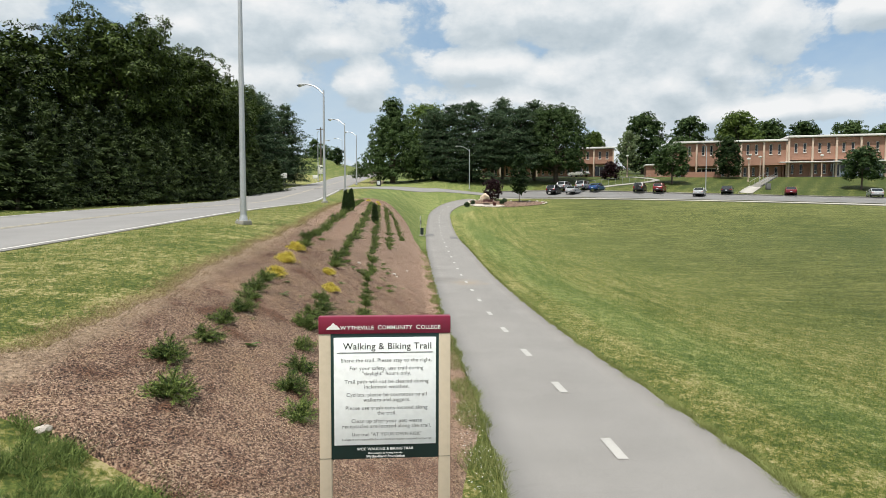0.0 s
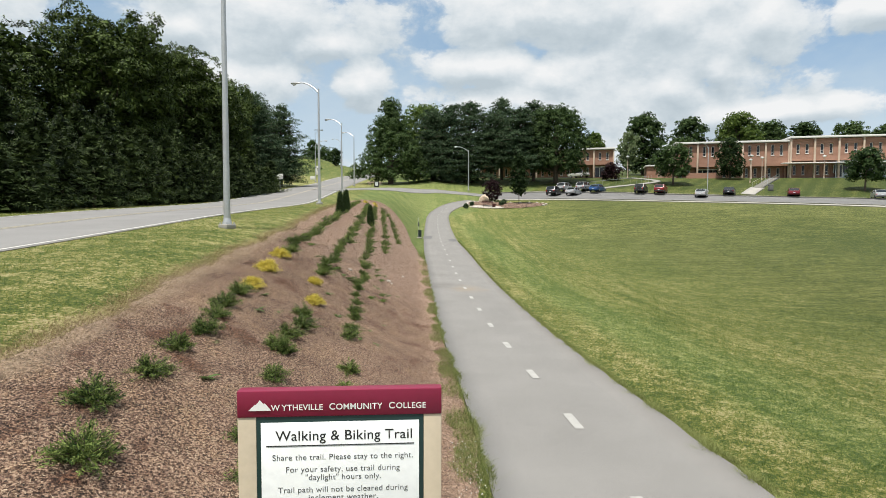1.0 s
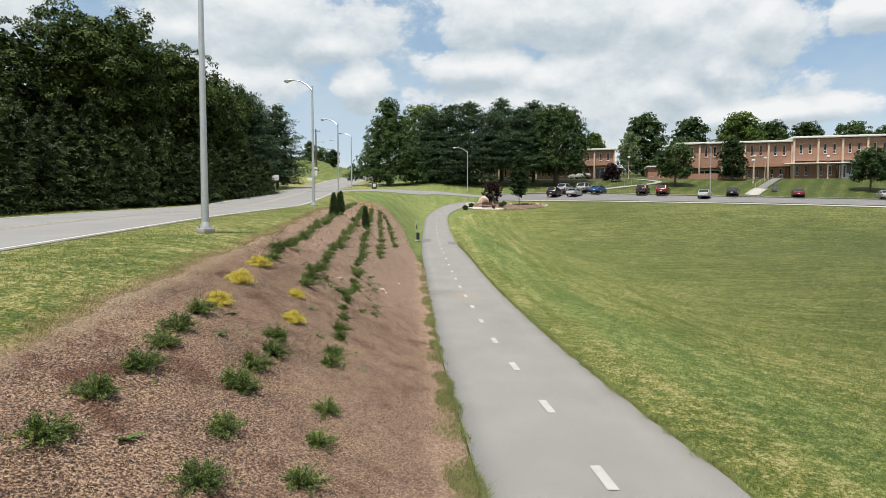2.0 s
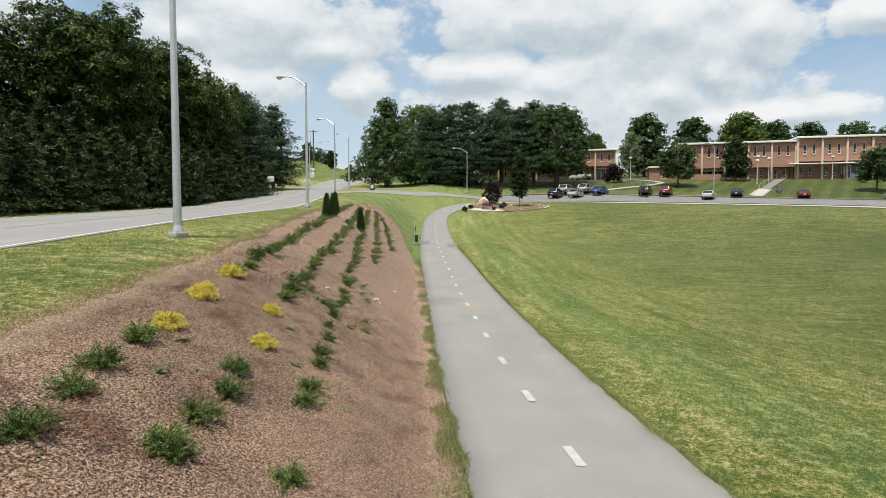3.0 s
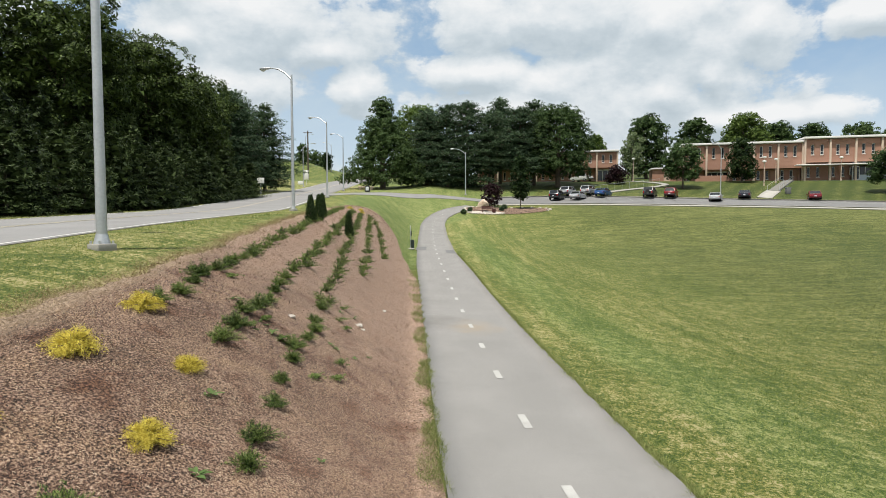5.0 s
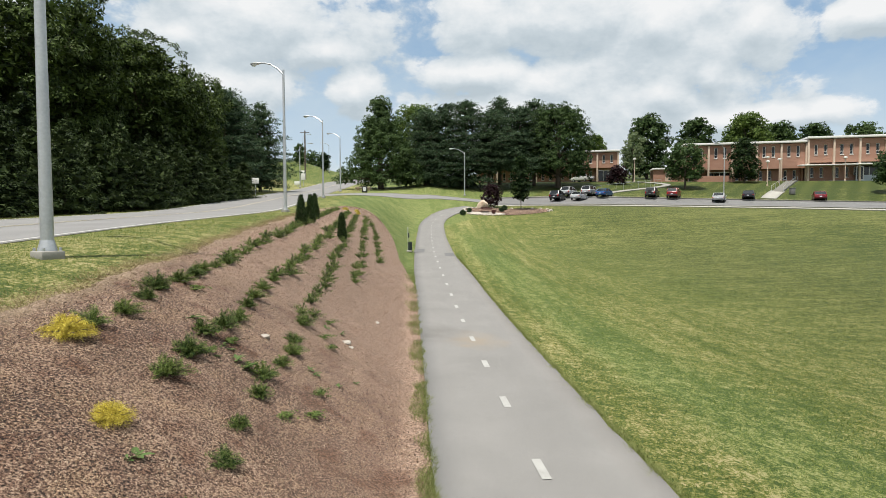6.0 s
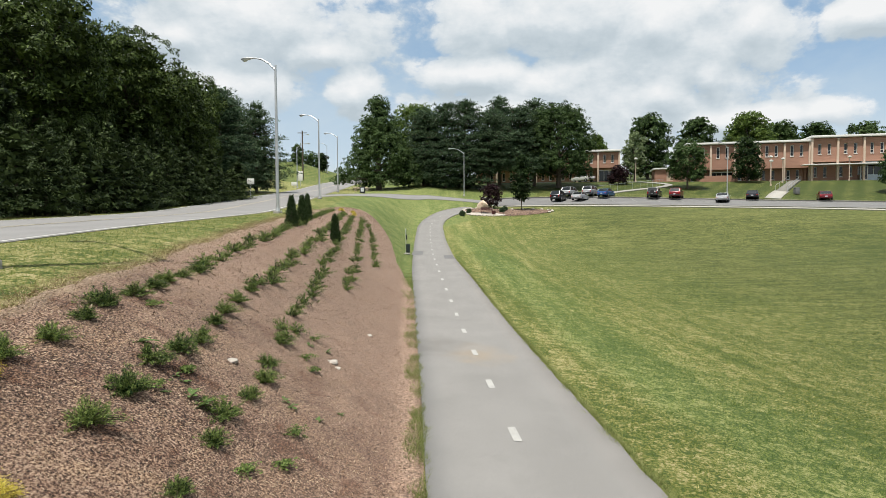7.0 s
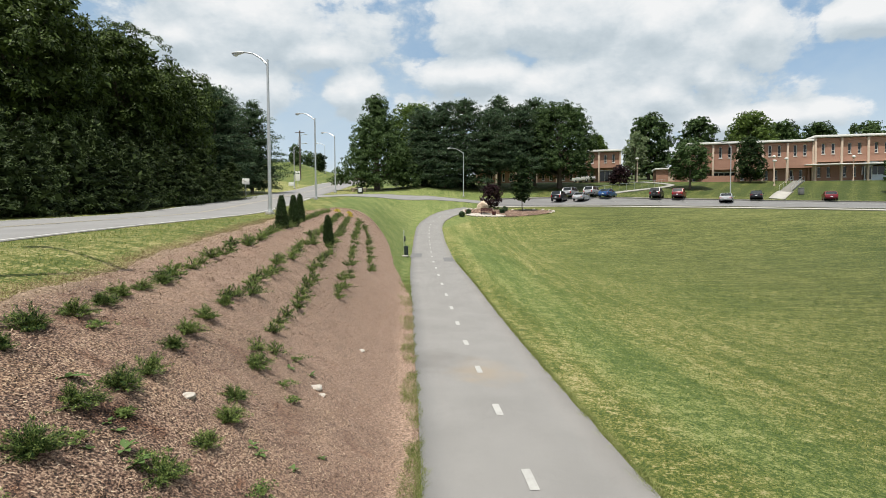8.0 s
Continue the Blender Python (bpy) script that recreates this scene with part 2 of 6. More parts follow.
def grass_material(name, blades=False):
    m = bpy.data.materials.new(name)
    m.use_nodes = True
    n = Nodes(m.node_tree)
    co = n.add("ShaderNodeTexCoord").outputs["Object"]
    shift = None
    if blades:
        r = n.add("ShaderNodeNewGeometry").outputs["Random Per Island"]
        shift = n.math("MULTIPLY", n.math("SUBTRACT", r, 0.62), 0.32)
    col, fine = grass_colour(n, co, shift)
    sh = n.add("ShaderNodeBsdfPrincipled", {"Base Color": col, "Roughness": 0.8, "Specular IOR Level": 0.2})
    out = sh.outputs[0]
    if blades:
        tr = n.add("ShaderNodeBsdfTranslucent", {"Color": col})
        out = n.add("ShaderNodeMixShader", {0: 0.3, 1: out, 2: tr.outputs[0]}).outputs[0]
    else:
        bp = n.add("ShaderNodeBump", {"Strength": 0.9, "Distance": 0.06, "Height": fine})
        n.tree.links.new(bp.outputs[0], sh.inputs["Normal"])
    n.add("ShaderNodeOutputMaterial", {"Surface": out})
    return m


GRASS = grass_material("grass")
BLADES = grass_material("grass_blades", True)
ASPHALT = material("asphalt", [(0.155, 0.15, 0.145), (0.20, 0.195, 0.19), (0.24, 0.236, 0.226)], 0.5, 90.0, 0.9, 0.35, fine_amount=0.5)
TRAIL = material("trail_asphalt", [(0.150, 0.144, 0.135), (0.193, 0.186, 0.176), (0.243, 0.234, 0.221)], 0.9, 130.0, 0.92, 0.4, fine_amount=0.82, span=(0.41, 0.59))


def stain(m, x, y, r, col, strength):
    """A rusty water stain on a surface, with a ragged outline."""
    n = Nodes(m.node_tree, False)
    bsdf = [k for k in n.tree.nodes if k.type == "BSDF_PRINCIPLED"][0]
    old = bsdf.inputs["Base Color"].links[0].from_socket
    co = n.add("ShaderNodeTexCoord").outputs["Object"]
    off = n.add("ShaderNodeMapping", {"Vector": co, "Location": (-x / r, -y / (r * 1.4), 0), "Scale": (1 / r, 1 / (r * 1.4), 0.0)}).outputs[0]
    ln = n.add("ShaderNodeVectorMath", {0: off}, operation="LENGTH").outputs["Value"]
    ln = n.math("ADD", ln, n.math("MULTIPLY", n.math("SUBTRACT", n.noise(co, 2.2, 4.0), 0.5), 1.6))
    fac = n.ramp(ln, [(0.2, (strength,) * 3), (1.0, (0, 0, 0))])
    n.tree.links.new(n.mix(fac, old, col), bsdf.inputs["Base Color"])


def edge_tint(m, c0, slope, width, col, rough_edge, most=0.9, side=1.0):
    """A ragged band of another earth, or only of another tone, along one straight-ish side of a bed."""
    n = Nodes(m.node_tree, False)
    bsdf = [k for k in n.tree.nodes if k.type == "BSDF_PRINCIPLED"][0]
    old = bsdf.inputs["Base Color"].links[0].from_socket
    co = n.add("ShaderNodeTexCoord").outputs["Object"]
    xyz = n.add("ShaderNodeSeparateXYZ", {0: co})
    dd = n.math("SUBTRACT", n.math("ADD", xyz.outputs[0], n.math("MULTIPLY", xyz.outputs[1], slope)), c0)
    dd = n.math("ADD", n.math("MULTIPLY", dd, side), n.math("MULTIPLY", n.math("SUBTRACT", n.noise(co, 2.6, 5.0, 0.65), 0.52), rough_edge))
    fac = n.ramp(n.math("ADD", n.math("MULTIPLY", dd, 1 / width), 1.0), [(0.35, (0, 0, 0)), (0.8, (most,) * 3)])
    tone = n.ramp(n.noise(co, 30.0, 4.0, 0.7), [(0.36, tuple(0.35 * c for c in col)), (0.64, tuple(1.4 * c for c in col))])
    n.tree.links.new(n.mix(fac, old, tone), bsdf.inputs["Base Color"])


stain(TRAIL, 0.95, 21.6, 0.8, (0.27, 0.20, 0.12), 0.4)
stain(TRAIL, 0.1, 22.5, 0.8, (0.12, 0.11, 0.10), 0.5)


def patches(m, scale, dark, light):
    """Broad ragged patches where a loose cover is damper and redder, or sun-bleached."""
    n = Nodes(m.node_tree, False)
    bsdf = [k for k in n.tree.nodes if k.type == "BSDF_PRINCIPLED"][0]
    old = bsdf.inputs["Base Color"].links[0].from_socket
    co = n.add("ShaderNodeTexCoord").outputs["Object"]
    tone = n.ramp(n.noise(co, scale, 6.0, 0.68, 0.6), [(0.36, dark), (0.48, (1.12, 1.12, 1.12)), (0.64, light)])
    n.tree.links.new(n.mix(1.0, old, tone, "MULTIPLY"), bsdf.inputs["Base Color"])


MULCH = material("mulch", [(0.014, 0.008, 0.005), (0.080, 0.045, 0.030), (0.185, 0.115, 0.080), (0.34, 0.24, 0.17)], 1.1, 48.0, 0.95, 1.0, fine_amount=0.82, bump_size=0.03, span=(0.40, 0.60))
BED_SOIL = MULCH.copy()
BED_SOIL.name = "mulch_round_boulder"
patches(MULCH, 1.7, (0.64, 0.48, 0.39), (1.26, 1.25, 1.15))
edge_tint(MULCH, 0.6, 0.0535, 3.0, (0.26, 0.165, 0.117), 0.8, 0.4)
edge_tint(MULCH, 0.53, 0.0535, 0.26, (0.31, 0.21, 0.15), 0.8)
# far end painted paler: the chips' shaded sides hardly show from here
edge_tint(MULCH, 210.0, 10.0, 90.0, (0.36, 0.25, 0.185), 0.8, 0.5)
edge_tint(MULCH, -3.12, 0.087, 0.75, (0.34, 0.255, 0.175), 0.8, 0.85, -1.0)
LINE_WHITE = material("road_paint", [(0.34, 0.33, 0.30), (0.50, 0.49, 0.46), (0.58, 0.57, 0.54)], 6.0, 60.0, 0.8, 0.1)
FAINT = material("faded_paint", [(0.19, 0.187, 0.18), (0.27, 0.265, 0.25)], 3.0, 50.0, 0.85, 0.2)
DASH = material("worn_trail_paint", [(0.24, 0.235, 0.22), (0.34, 0.335, 0.315), (0.42, 0.41, 0.39)], 5.0, 70.0, 0.85, 0.2)
LINE_YELLOW = material("yellow_paint", [(0.29, 0.265, 0.20), (0.35, 0.32, 0.24)], 6.0, 60.0, 0.8, 0.1)
LOT_PATH = material("weathered_concrete", [(0.22, 0.21, 0.185), (0.32, 0.31, 0.28)], 1.5, 40.0, 0.9, 0.3)
CONCRETE = material("concrete", [(0.28, 0.265, 0.235), (0.41, 0.39, 0.35)], 1.5, 40.0, 0.9, 0.3)
GALV = material("galvanised_steel", [(0.40, 0.41, 0.42), (0.56, 0.57, 0.58)], 3.0, 25.0, 0.42, 0.05, 0.6)
BRICK = material("brick_wall", [(0.27, 0.140, 0.096), (0.335, 0.185, 0.13), (0.40, 0.235, 0.172)], 0.4, 8.0, 0.9, 0.3, stretch=(1, 1, 3))
BARK = material("bark", [(0.06, 0.045, 0.032), (0.12, 0.095, 0.07)], 3.0, 18.0, 0.95, 0.8, stretch=(1, 1, 0.25))
LEAF_LIGHT = leaf_material("leaf_light", (0.045, 0.080, 0.018), (0.15, 0.21, 0.05))
LEAF_BIRCH = leaf_material("leaf_birch", (0.07, 0.10, 0.045), (0.20, 0.25, 0.12))
LEAF_RED = leaf_material("leaf_red", (0.012, 0.007, 0.009), (0.045, 0.020, 0.022))
LEAF_JUNIPER = leaf_material("leaf_juniper", (0.013, 0.040, 0.012), (0.23, 0.295, 0.082), 0.7)
LEAF_GOLD = leaf_material("leaf_gold", (0.34, 0.27, 0.035), (0.78, 0.66, 0.13), 0.75)
LEAF_CEDAR = leaf_material("leaf_cedar", (0.009, 0.022, 0.008), (0.050, 0.082, 0.024))
LEAF_HEDGE = leaf_material("leaf_thicket", (0.005, 0.012, 0.004), (0.066, 0.095, 0.030), 0.55, 0.12)
LUSH = leaf_material("lush_grass", (0.040, 0.075, 0.018), (0.20, 0.26, 0.075), 0.7)
DRY = leaf_material("dry_grass", (0.17, 0.125, 0.06), (0.42, 0.34, 0.20), 0.7)
CLOVER = plain("clover_flower", (0.7, 0.7, 0.66), 0.8)
STRIP = leaf_material("strip_grass", (0.09, 0.125, 0.032), (0.27, 0.29, 0.105), 0.6)
LEAF_WEED = leaf_material("leaf_weed", (0.06, 0.11, 0.03), (0.14, 0.21, 0.07))
SOIL = material("clay_soil", [(0.12, 0.07, 0.045), (0.22, 0.14, 0.095), (0.32, 0.225, 0.155)], 2.5, 30.0, 0.95, 0.6)
CHIP = material("wood_chip", [(0.03, 0.016, 0.009), (0.11, 0.061, 0.037), (0.185, 0.114, 0.073), (0.265, 0.185, 0.127), (0.41, 0.323, 0.236)], 1.2, 40.0, 0.95, 0.0, island=0.6, fine_amount=0.75)
patches(CHIP, 1.7, (0.62, 0.46, 0.37), (1.12, 1.11, 1.02))
edge_tint(CHIP, 0.6, 0.0535, 3.0, (0.28, 0.178, 0.126), 0.8, 0.2)
# same painted brightness at the far end, for the loose chips
edge_tint(CHIP, 210.0, 10.0, 90.0, (0.36, 0.25, 0.185), 0.8, 0.45)
edge_tint(CHIP, -3.12, 0.087, 0.75, (0.36, 0.27, 0.185), 0.8, 0.85, -1.0)
STONE = material("stone", [(0.28, 0.25, 0.21), (0.42, 0.38, 0.33), (0.52, 0.48, 0.42)], 2.0, 20.0, 0.9, 0.6)
BOULDER = material("boulder", [(0.30, 0.20, 0.13), (0.46, 0.36, 0.27), (0.58, 0.5, 0.42)], 1.2, 9.0, 0.9, 0.6)
GLASS_DARK = plain("window_glass", (0.025, 0.03, 0.035), 0.08, spec=0.45)
WHITE_TRIM = material("white_trim", [(0.62, 0.61, 0.58), (0.78, 0.77, 0.74)], 1.0, 20.0, 0.7, 0.1)
PILASTER = material("cast_stone", [(0.44, 0.34, 0.26), (0.56, 0.45, 0.36)], 1.0, 20.0, 0.85, 0.2)
LEAF_OAK = leaf_material("leaf_broad", (0.016, 0.036, 0.012), (0.098, 0.150, 0.050))
LEAF_PINE = leaf_material("leaf_pine", (0.020, 0.042, 0.022), (0.105, 0.155, 0.078))

# ---- shape of the ground ----
def table(ys, vs, blur=3.0, lo=-80.0, hi=400.0, step=0.25):
    """A smooth curve through a few stations."""
    g = np.arange(lo, hi, step)
    v = np.interp(g, ys, vs)
    k = np.exp(-0.5 * (np.arange(-60, 61) * step / blur) ** 2)
    pad = np.concatenate([np.full(60, v[0]), v, np.full(60, v[-1])])
    v = np.convolve(pad, k / k.sum(), mode="valid")
    return lambda y: np.interp(y, g, v)


TRAIL_W = 2.32
trail_x = table([-40, 0, 4.7, 7.6, 12.2, 14.5, 20, 25, 30, 35, 43, 54, 64, 69, 72, 74.5, 77], [2.95, 1.81, 1.66, 1.57, 1.27, 1.12, 0.94, 0.72, 0.53, 0.28, -0.09, -0.35, -0.45, -0.1, 0.8, 2.2, 5.0], 1.2)
trail_r = table([-40, 5, 8, 11, 15, 21, 25, 34, 41, 80], [1.16, 1.16, 1.12, 1.12, 1.2, 1.24, 1.32, 1.32, 1.16, 1.16], 1.5)
trail_l = table([-40, 17, 21, 28, 36, 42, 80], [1.16, 1.16, 1.2, 1.24, 1.28, 1.18, 1.16], 2.0)
low_z = table([-40, 0, 10, 20, 25, 30, 35, 43, 54, 66, 74, 76, 90, 96, 109, 113, 125, 200], [0.6, 0.02, -0.26, -0.39, -0.38, -0.24, 0.07, 0.52, 1.19, 2.36, 3.5, 3.9, 5.5, 6.9, 9.3, 9.6, 10.4, 18.0], 1.5)
road_x = table([-40, 10, 23, 42, 65, 85, 100, 120, 180, 300], [-8.6, -7.8, -7.9, -9.0, -11.4, -13.4, -14.3, -14.1, -9.5, 10.0], 4.0)
road_z = table([-40, 0, 10.4, 23, 42, 65, 85, 100, 120, 150, 250], [-1.5, 0.85, 1.5, 2.32, 3.15, 4.92, 6.5, 7.8, 10.2, 13.2, 14.0], 3.0)
bank = table([0, 0.14, 0.33, 0.42, 0.55, 0.73, 1.0], [0, 0.27, 0.68, 0.82, 0.93, 1.01, 1.0], 0.03, -1, 3, 0.01)
bowl = table([0, 1, 3, 6, 10, 16, 25, 45, 90], [0, -0.08, -0.35, -0.8, -1.3, -1.45, -1.2, -0.6, 0], 0.8)
ROAD_W = 7.0


def ground_z(x, y):
    """Height of the ground; takes arrays."""
    x, y = np.asarray(x, float), np.asarray(y, float)
    ys = y + 0.23 * np.maximum(x - 8, 0)
    base = low_z(ys) - 0.012 * np.clip(x - 11, 0, 90)
    right = trail_x(np.minimum(y, 72)) + TRAIL_W / 2
    fade = np.clip((75 - ys) / 18, 0, 1)
    z = base + bowl(np.maximum(x - right - 0.3, 0)) * fade * fade * (3 - 2 * fade)
    rise = np.clip((8 - x) / 9, 0, 1) * np.clip((y - 70) / 13, 0, 1) * np.clip((113 - y) / 18, 0, 1)
    z = z + 1.1 * rise
    base = base + 1.1 * rise
    left = trail_x(np.minimum(y, 66)) - TRAIL_W / 2 - 0.35
    edge = road_x(y)
    w = np.clip((left - x) / np.maximum(left - edge, 0.5), 0, 1)
    z = z + (road_z(y) - base) * bank(w)
    far = np.maximum(edge - ROAD_W - x - 1.0, 0)
    return z + np.minimum(far * 0.03, 1.0) + np.clip((y - 108) / 50, 0, 1) * np.minimum(far * 0.3, 4.5)


def mesh_object(name, verts, faces, mat, parent=None, smooth=True):
    me = bpy.data.meshes.new(name)
    me.from_pydata(verts, [], faces)
    me.update()
    me.materials.append(mat)
    if smooth:
        me.polygons.foreach_set("use_smooth", np.ones(len(me.polygons), bool))
    ob = new(name, me)
    ob.parent = parent
    return ob


def grid_faces(nu, nv):
    i = np.arange(nu - 1)[:, None] * nv + np.arange(nv - 1)[None, :]
    return np.stack([i, i + nv, i + nv + 1, i + 1], -1).reshape(-1, 4).tolist()


def surface(name, X, Y, Z, mat, label, category="ground", thick=0.0):
    nu, nv = X.shape
    v = np.stack([X, Y, Z], -1).reshape(-1, 3)
    f = grid_faces(nu, nv)
    if thick:
        n = len(v)
        v = np.concatenate([v, v - [0, 0, thick]])
        ring = [i * nv for i in range(nu)] + [(nu - 1) * nv + j for j in range(1, nv)] + [i * nv + nv - 1 for i in range(nu - 2, -1, -1)] + [j for j in range(nv - 2, 0, -1)]
        f += [(a, b, b + n, a + n) for a, b in zip(ring, ring[1:] + ring[:1])]
    return tagged(mesh_object(name, v.tolist(), f, mat), label, category, kind="structure")


def steps(*spans):
    out = []
    for a, b, s in spans:
        out += list(np.arange(a, b, s))
    return np.array(out + [spans[-1][1]])


gx = steps((-1500, -200, 100), (-200, -40, 8), (-40, -12, 1.0), (-12, 6, 0.25), (6, 20, 0.5), (20, 100, 2.0), (100, 200, 10), (200, 1500, 100))
gy = steps((-300, -40, 20), (-40, -4, 2.0), (-4, 45, 0.4), (45, 130, 0.8), (130, 220, 6), (220, 1500, 80))
X, Y = np.meshgrid(gx, gy, indexing="ij")
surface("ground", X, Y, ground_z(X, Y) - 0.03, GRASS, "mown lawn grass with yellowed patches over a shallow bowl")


def strip(name, ys, x0, x1, lift, mat, label, category, n=6, thick=0.0):
    """A band along the plan's y between two edges."""
    t = np.linspace(0, 1, n)[None, :]
    ys = np.asarray(ys, float)[:, None]
    a, b = x0(ys), x1(ys)
    Xs = a + (b - a) * t
    Ys = ys + 0 * t
    return surface(name, Xs, Ys, ground_z(Xs, Ys) + lift, mat, label, category, thick)


def ribbon(name, pts, width, lift, mat, label, category, n=5, thick=0.12, side=0.0):
    """A band of one width along a plan curve."""
    p = np.array(pts, float)
    d = np.gradient(p, axis=0)
    d /= np.linalg.norm(d, axis=1)[:, None]
    nrm = np.stack([d[:, 1], -d[:, 0]], 1)
    t = np.linspace(-0.5, 0.5, n)
    Xs = p[:, :1] + nrm[:, :1] * (t * width + side)
    Ys = p[:, 1:] + nrm[:, 1:] * (t * width + side)
    return surface(name, Xs, Ys, ground_z(Xs, Ys) + lift, mat, label, category, thick)


def curve_pts(ys, fx):
    return [(float(fx(y)), float(y)) for y in ys]


def smooth_line(pts, n=60):
    """A rounded line through plan points."""
    p = np.array(pts, float)
    t = np.linspace(0, len(p) - 1, n * 3)
    q = np.stack([np.interp(t, range(len(p)), p[:, i]) for i in range(2)], 1)
    k = np.hanning(n)
    k /= k.sum()
    m = n // 2
    q2 = np.concatenate([q[0] + (q[:1] - q[m:0:-1]), q, q[-1] + (q[-1:] - q[-2:-m - 2:-1])])
    return np.stack([np.convolve(q2[:, i], k, "valid") for i in range(2)], 1)[1:-1]


ty = np.arange(-20, 77.1, 0.4)
TX, TY = np.array([trail_x(y) for y in ty]), ty
tdx, tdy = np.gradient(TX), np.gradient(TY)
tl = np.hypot(tdx, tdy)
ragged = 0.012 * np.sin(ty * 5.1) + 0.01 * np.sin(ty * 12.7 + 1)
tw = np.linspace(0, 1, 7)[None, :] * (trail_l(ty) + trail_r(ty) + ragged)[:, None] - trail_l(ty)[:, None]
XT, YT = TX[:, None] + (tdy / tl)[:, None] * tw, TY[:, None] - (tdx / tl)[:, None] * tw
surface("trail", XT, YT, ground_z(XT, YT) + 0.02, TRAIL, "grey asphalt walking and biking trail", "path", 0.12)
ry = np.concatenate([np.arange(-40, 130, 1.0), np.arange(130, 260, 5.0)])
ribbon("road", curve_pts(ry, lambda y: road_x(y) - ROAD_W / 2), ROAD_W, -0.015, ASPHALT, "two-lane grey asphalt road climbing a hill", "road", 9)

# ---- building blocks ----
def bm_box(bm, cx, cy, cz, sx, sy, sz, bevel=0.0, rot=None):
    """A box with softened edges, added to a bmesh."""
    r = bmesh.ops.create_cube(bm, size=1.0)
    vs = r["verts"]
    bmesh.ops.scale(bm, vec=(sx, sy, sz), verts=vs)
    if bevel:
        es = list({e for v in vs for e in v.link_edges})
        o = bmesh.ops.bevel(bm, geom=es, offset=bevel, segments=2, affect="EDGES", profile=0.5)
        vs = list({v for f in o["faces"] for v in f.verts} | {v for v in vs if v.is_valid})
    m = Matrix.Translation((cx, cy, cz))
    if rot:
        m = m @ rot.to_4x4()
    bmesh.ops.transform(bm, matrix=m, verts=vs)
    return vs


def bm_tube(bm, pts, radii, seg=10, cap=True):
    """A tapered round tube along points."""
    rings = []
    pts = [Vector(p) for p in pts]
    for i, p in enumerate(pts):
        d = (pts[min(i + 1, len(pts) - 1)] - pts[max(i - 1, 0)]).normalized()
        a = d.orthogonal().normalized() if not rings else (last - d * last.dot(d)).normalized()
        last = a
        b = d.cross(a)
        r = radii[i] if hasattr(radii, "__len__") else radii
        rings.append([bm.verts.new(p + (a * math.cos(2 * math.pi * k / seg) + b * math.sin(2 * math.pi * k / seg)) * r) for k in range(seg)])
    for q, s in zip(rings, rings[1:]):
        for k in range(seg):
            bm.faces.new((q[k], q[(k + 1) % seg], s[(k + 1) % seg], s[k]))
    if cap:
        bm.faces.new(rings[0][::-1])
        bm.faces.new(rings[-1])
    return rings


def part(name, bm, mat, parent=None, label="", smooth=True):
    """A bmesh as one mesh object under a thing."""
    bmesh.ops.recalc_face_normals(bm, faces=bm.faces)
    me = bpy.data.meshes.new(name)
    bm.to_mesh(me)
    bm.free()
    me.materials.append(mat)
    if smooth:
        me.polygons.foreach_set("use_smooth", np.ones(len(me.polygons), bool))
        me.set_sharp_from_angle(angle=radians(35))
    ob = new(name, me)
    ob.parent = parent
    if label:
        ob["label"] = label
    return ob


def thing(name, place, label, category, group="", turn=0.0):
    """An empty at the base of a thing, for its parts."""
    e = new(name)
    e.empty_display_size = 0.2
    e.matrix_basis = pose(place[0], place[1], place[2], 0, 0, turn)
    return tagged(e, label, category, group)


def on_ground(x, y, lift=-0.03):
    return (x, y, float(ground_z(x, y)) + lift)


def box_part(name, parent, mat, c, s, bevel=0.0, label="", rot=None):
    bm = bmesh.new()
    bm_box(bm, *c, *s, bevel, rot)
    return part(name, bm, mat, parent, label, smooth=bevel > 0)


# ---- trees ----
def leaf_cloud(rng, centres, per, size, spread, droop=0.3, long=2.0):
    """Small leaf blades gathered round twig ends: verts and quads as arrays."""
    n = len(centres) * per
    c = np.repeat(centres, per, axis=0) + rng.normal(0, 1, (n, 3)) * spread * np.array([1, 1, 0.75])
    a = rng.normal(0, 1, (n, 3))
    a[:, 2] = a[:, 2] * 0.6 - droop
    a /= np.linalg.norm(a, axis=1)[:, None]
    b = np.cross(a, rng.normal(0, 1, (n, 3)) * [0.6, 0.6, 1.0] + [0, 0, 0.8])
    b /= np.linalg.norm(b, axis=1)[:, None] + 1e-6
    s = size * rng.uniform(0.6, 1.35, (n, 1))
    tip, side = a * s * long * 0.5, b * s * 0.5
    v = np.stack([c - tip, c + side, c + tip, c - side], 1).reshape(-1, 3)
    return v


def leaves_object(name, v, mat, parent):
    """Leaves given by base, side, tip, side: each becomes one wedge that narrows to its tip."""
    q = np.asarray(v, float).reshape(-1, 4, 3)
    mid = (q[:, 0] + q[:, 2]) * 0.5
    foot = mid + (q[:, 0] - mid) * 0.75
    half = (q[:, 1] - q[:, 3]) * 0.5
    v = np.stack([foot - half, foot + half, q[:, 2]], 1).reshape(-1, 3)
    n = len(q)
    me = bpy.data.meshes.new(name)
    me.vertices.add(3 * n)
    me.vertices.foreach_set("co", np.ascontiguousarray(v, np.float32).ravel())
    me.loops.add(3 * n)
    me.loops.foreach_set("vertex_index", np.arange(3 * n, dtype=np.int32))
    me.polygons.add(n)
    me.polygons.foreach_set("loop_start", np.arange(0, 3 * n, 3, dtype=np.int32))
    me.update(calc_edges=True)
    me.materials.append(mat)
    ob = new(name, me)
    ob.parent = parent
    return ob


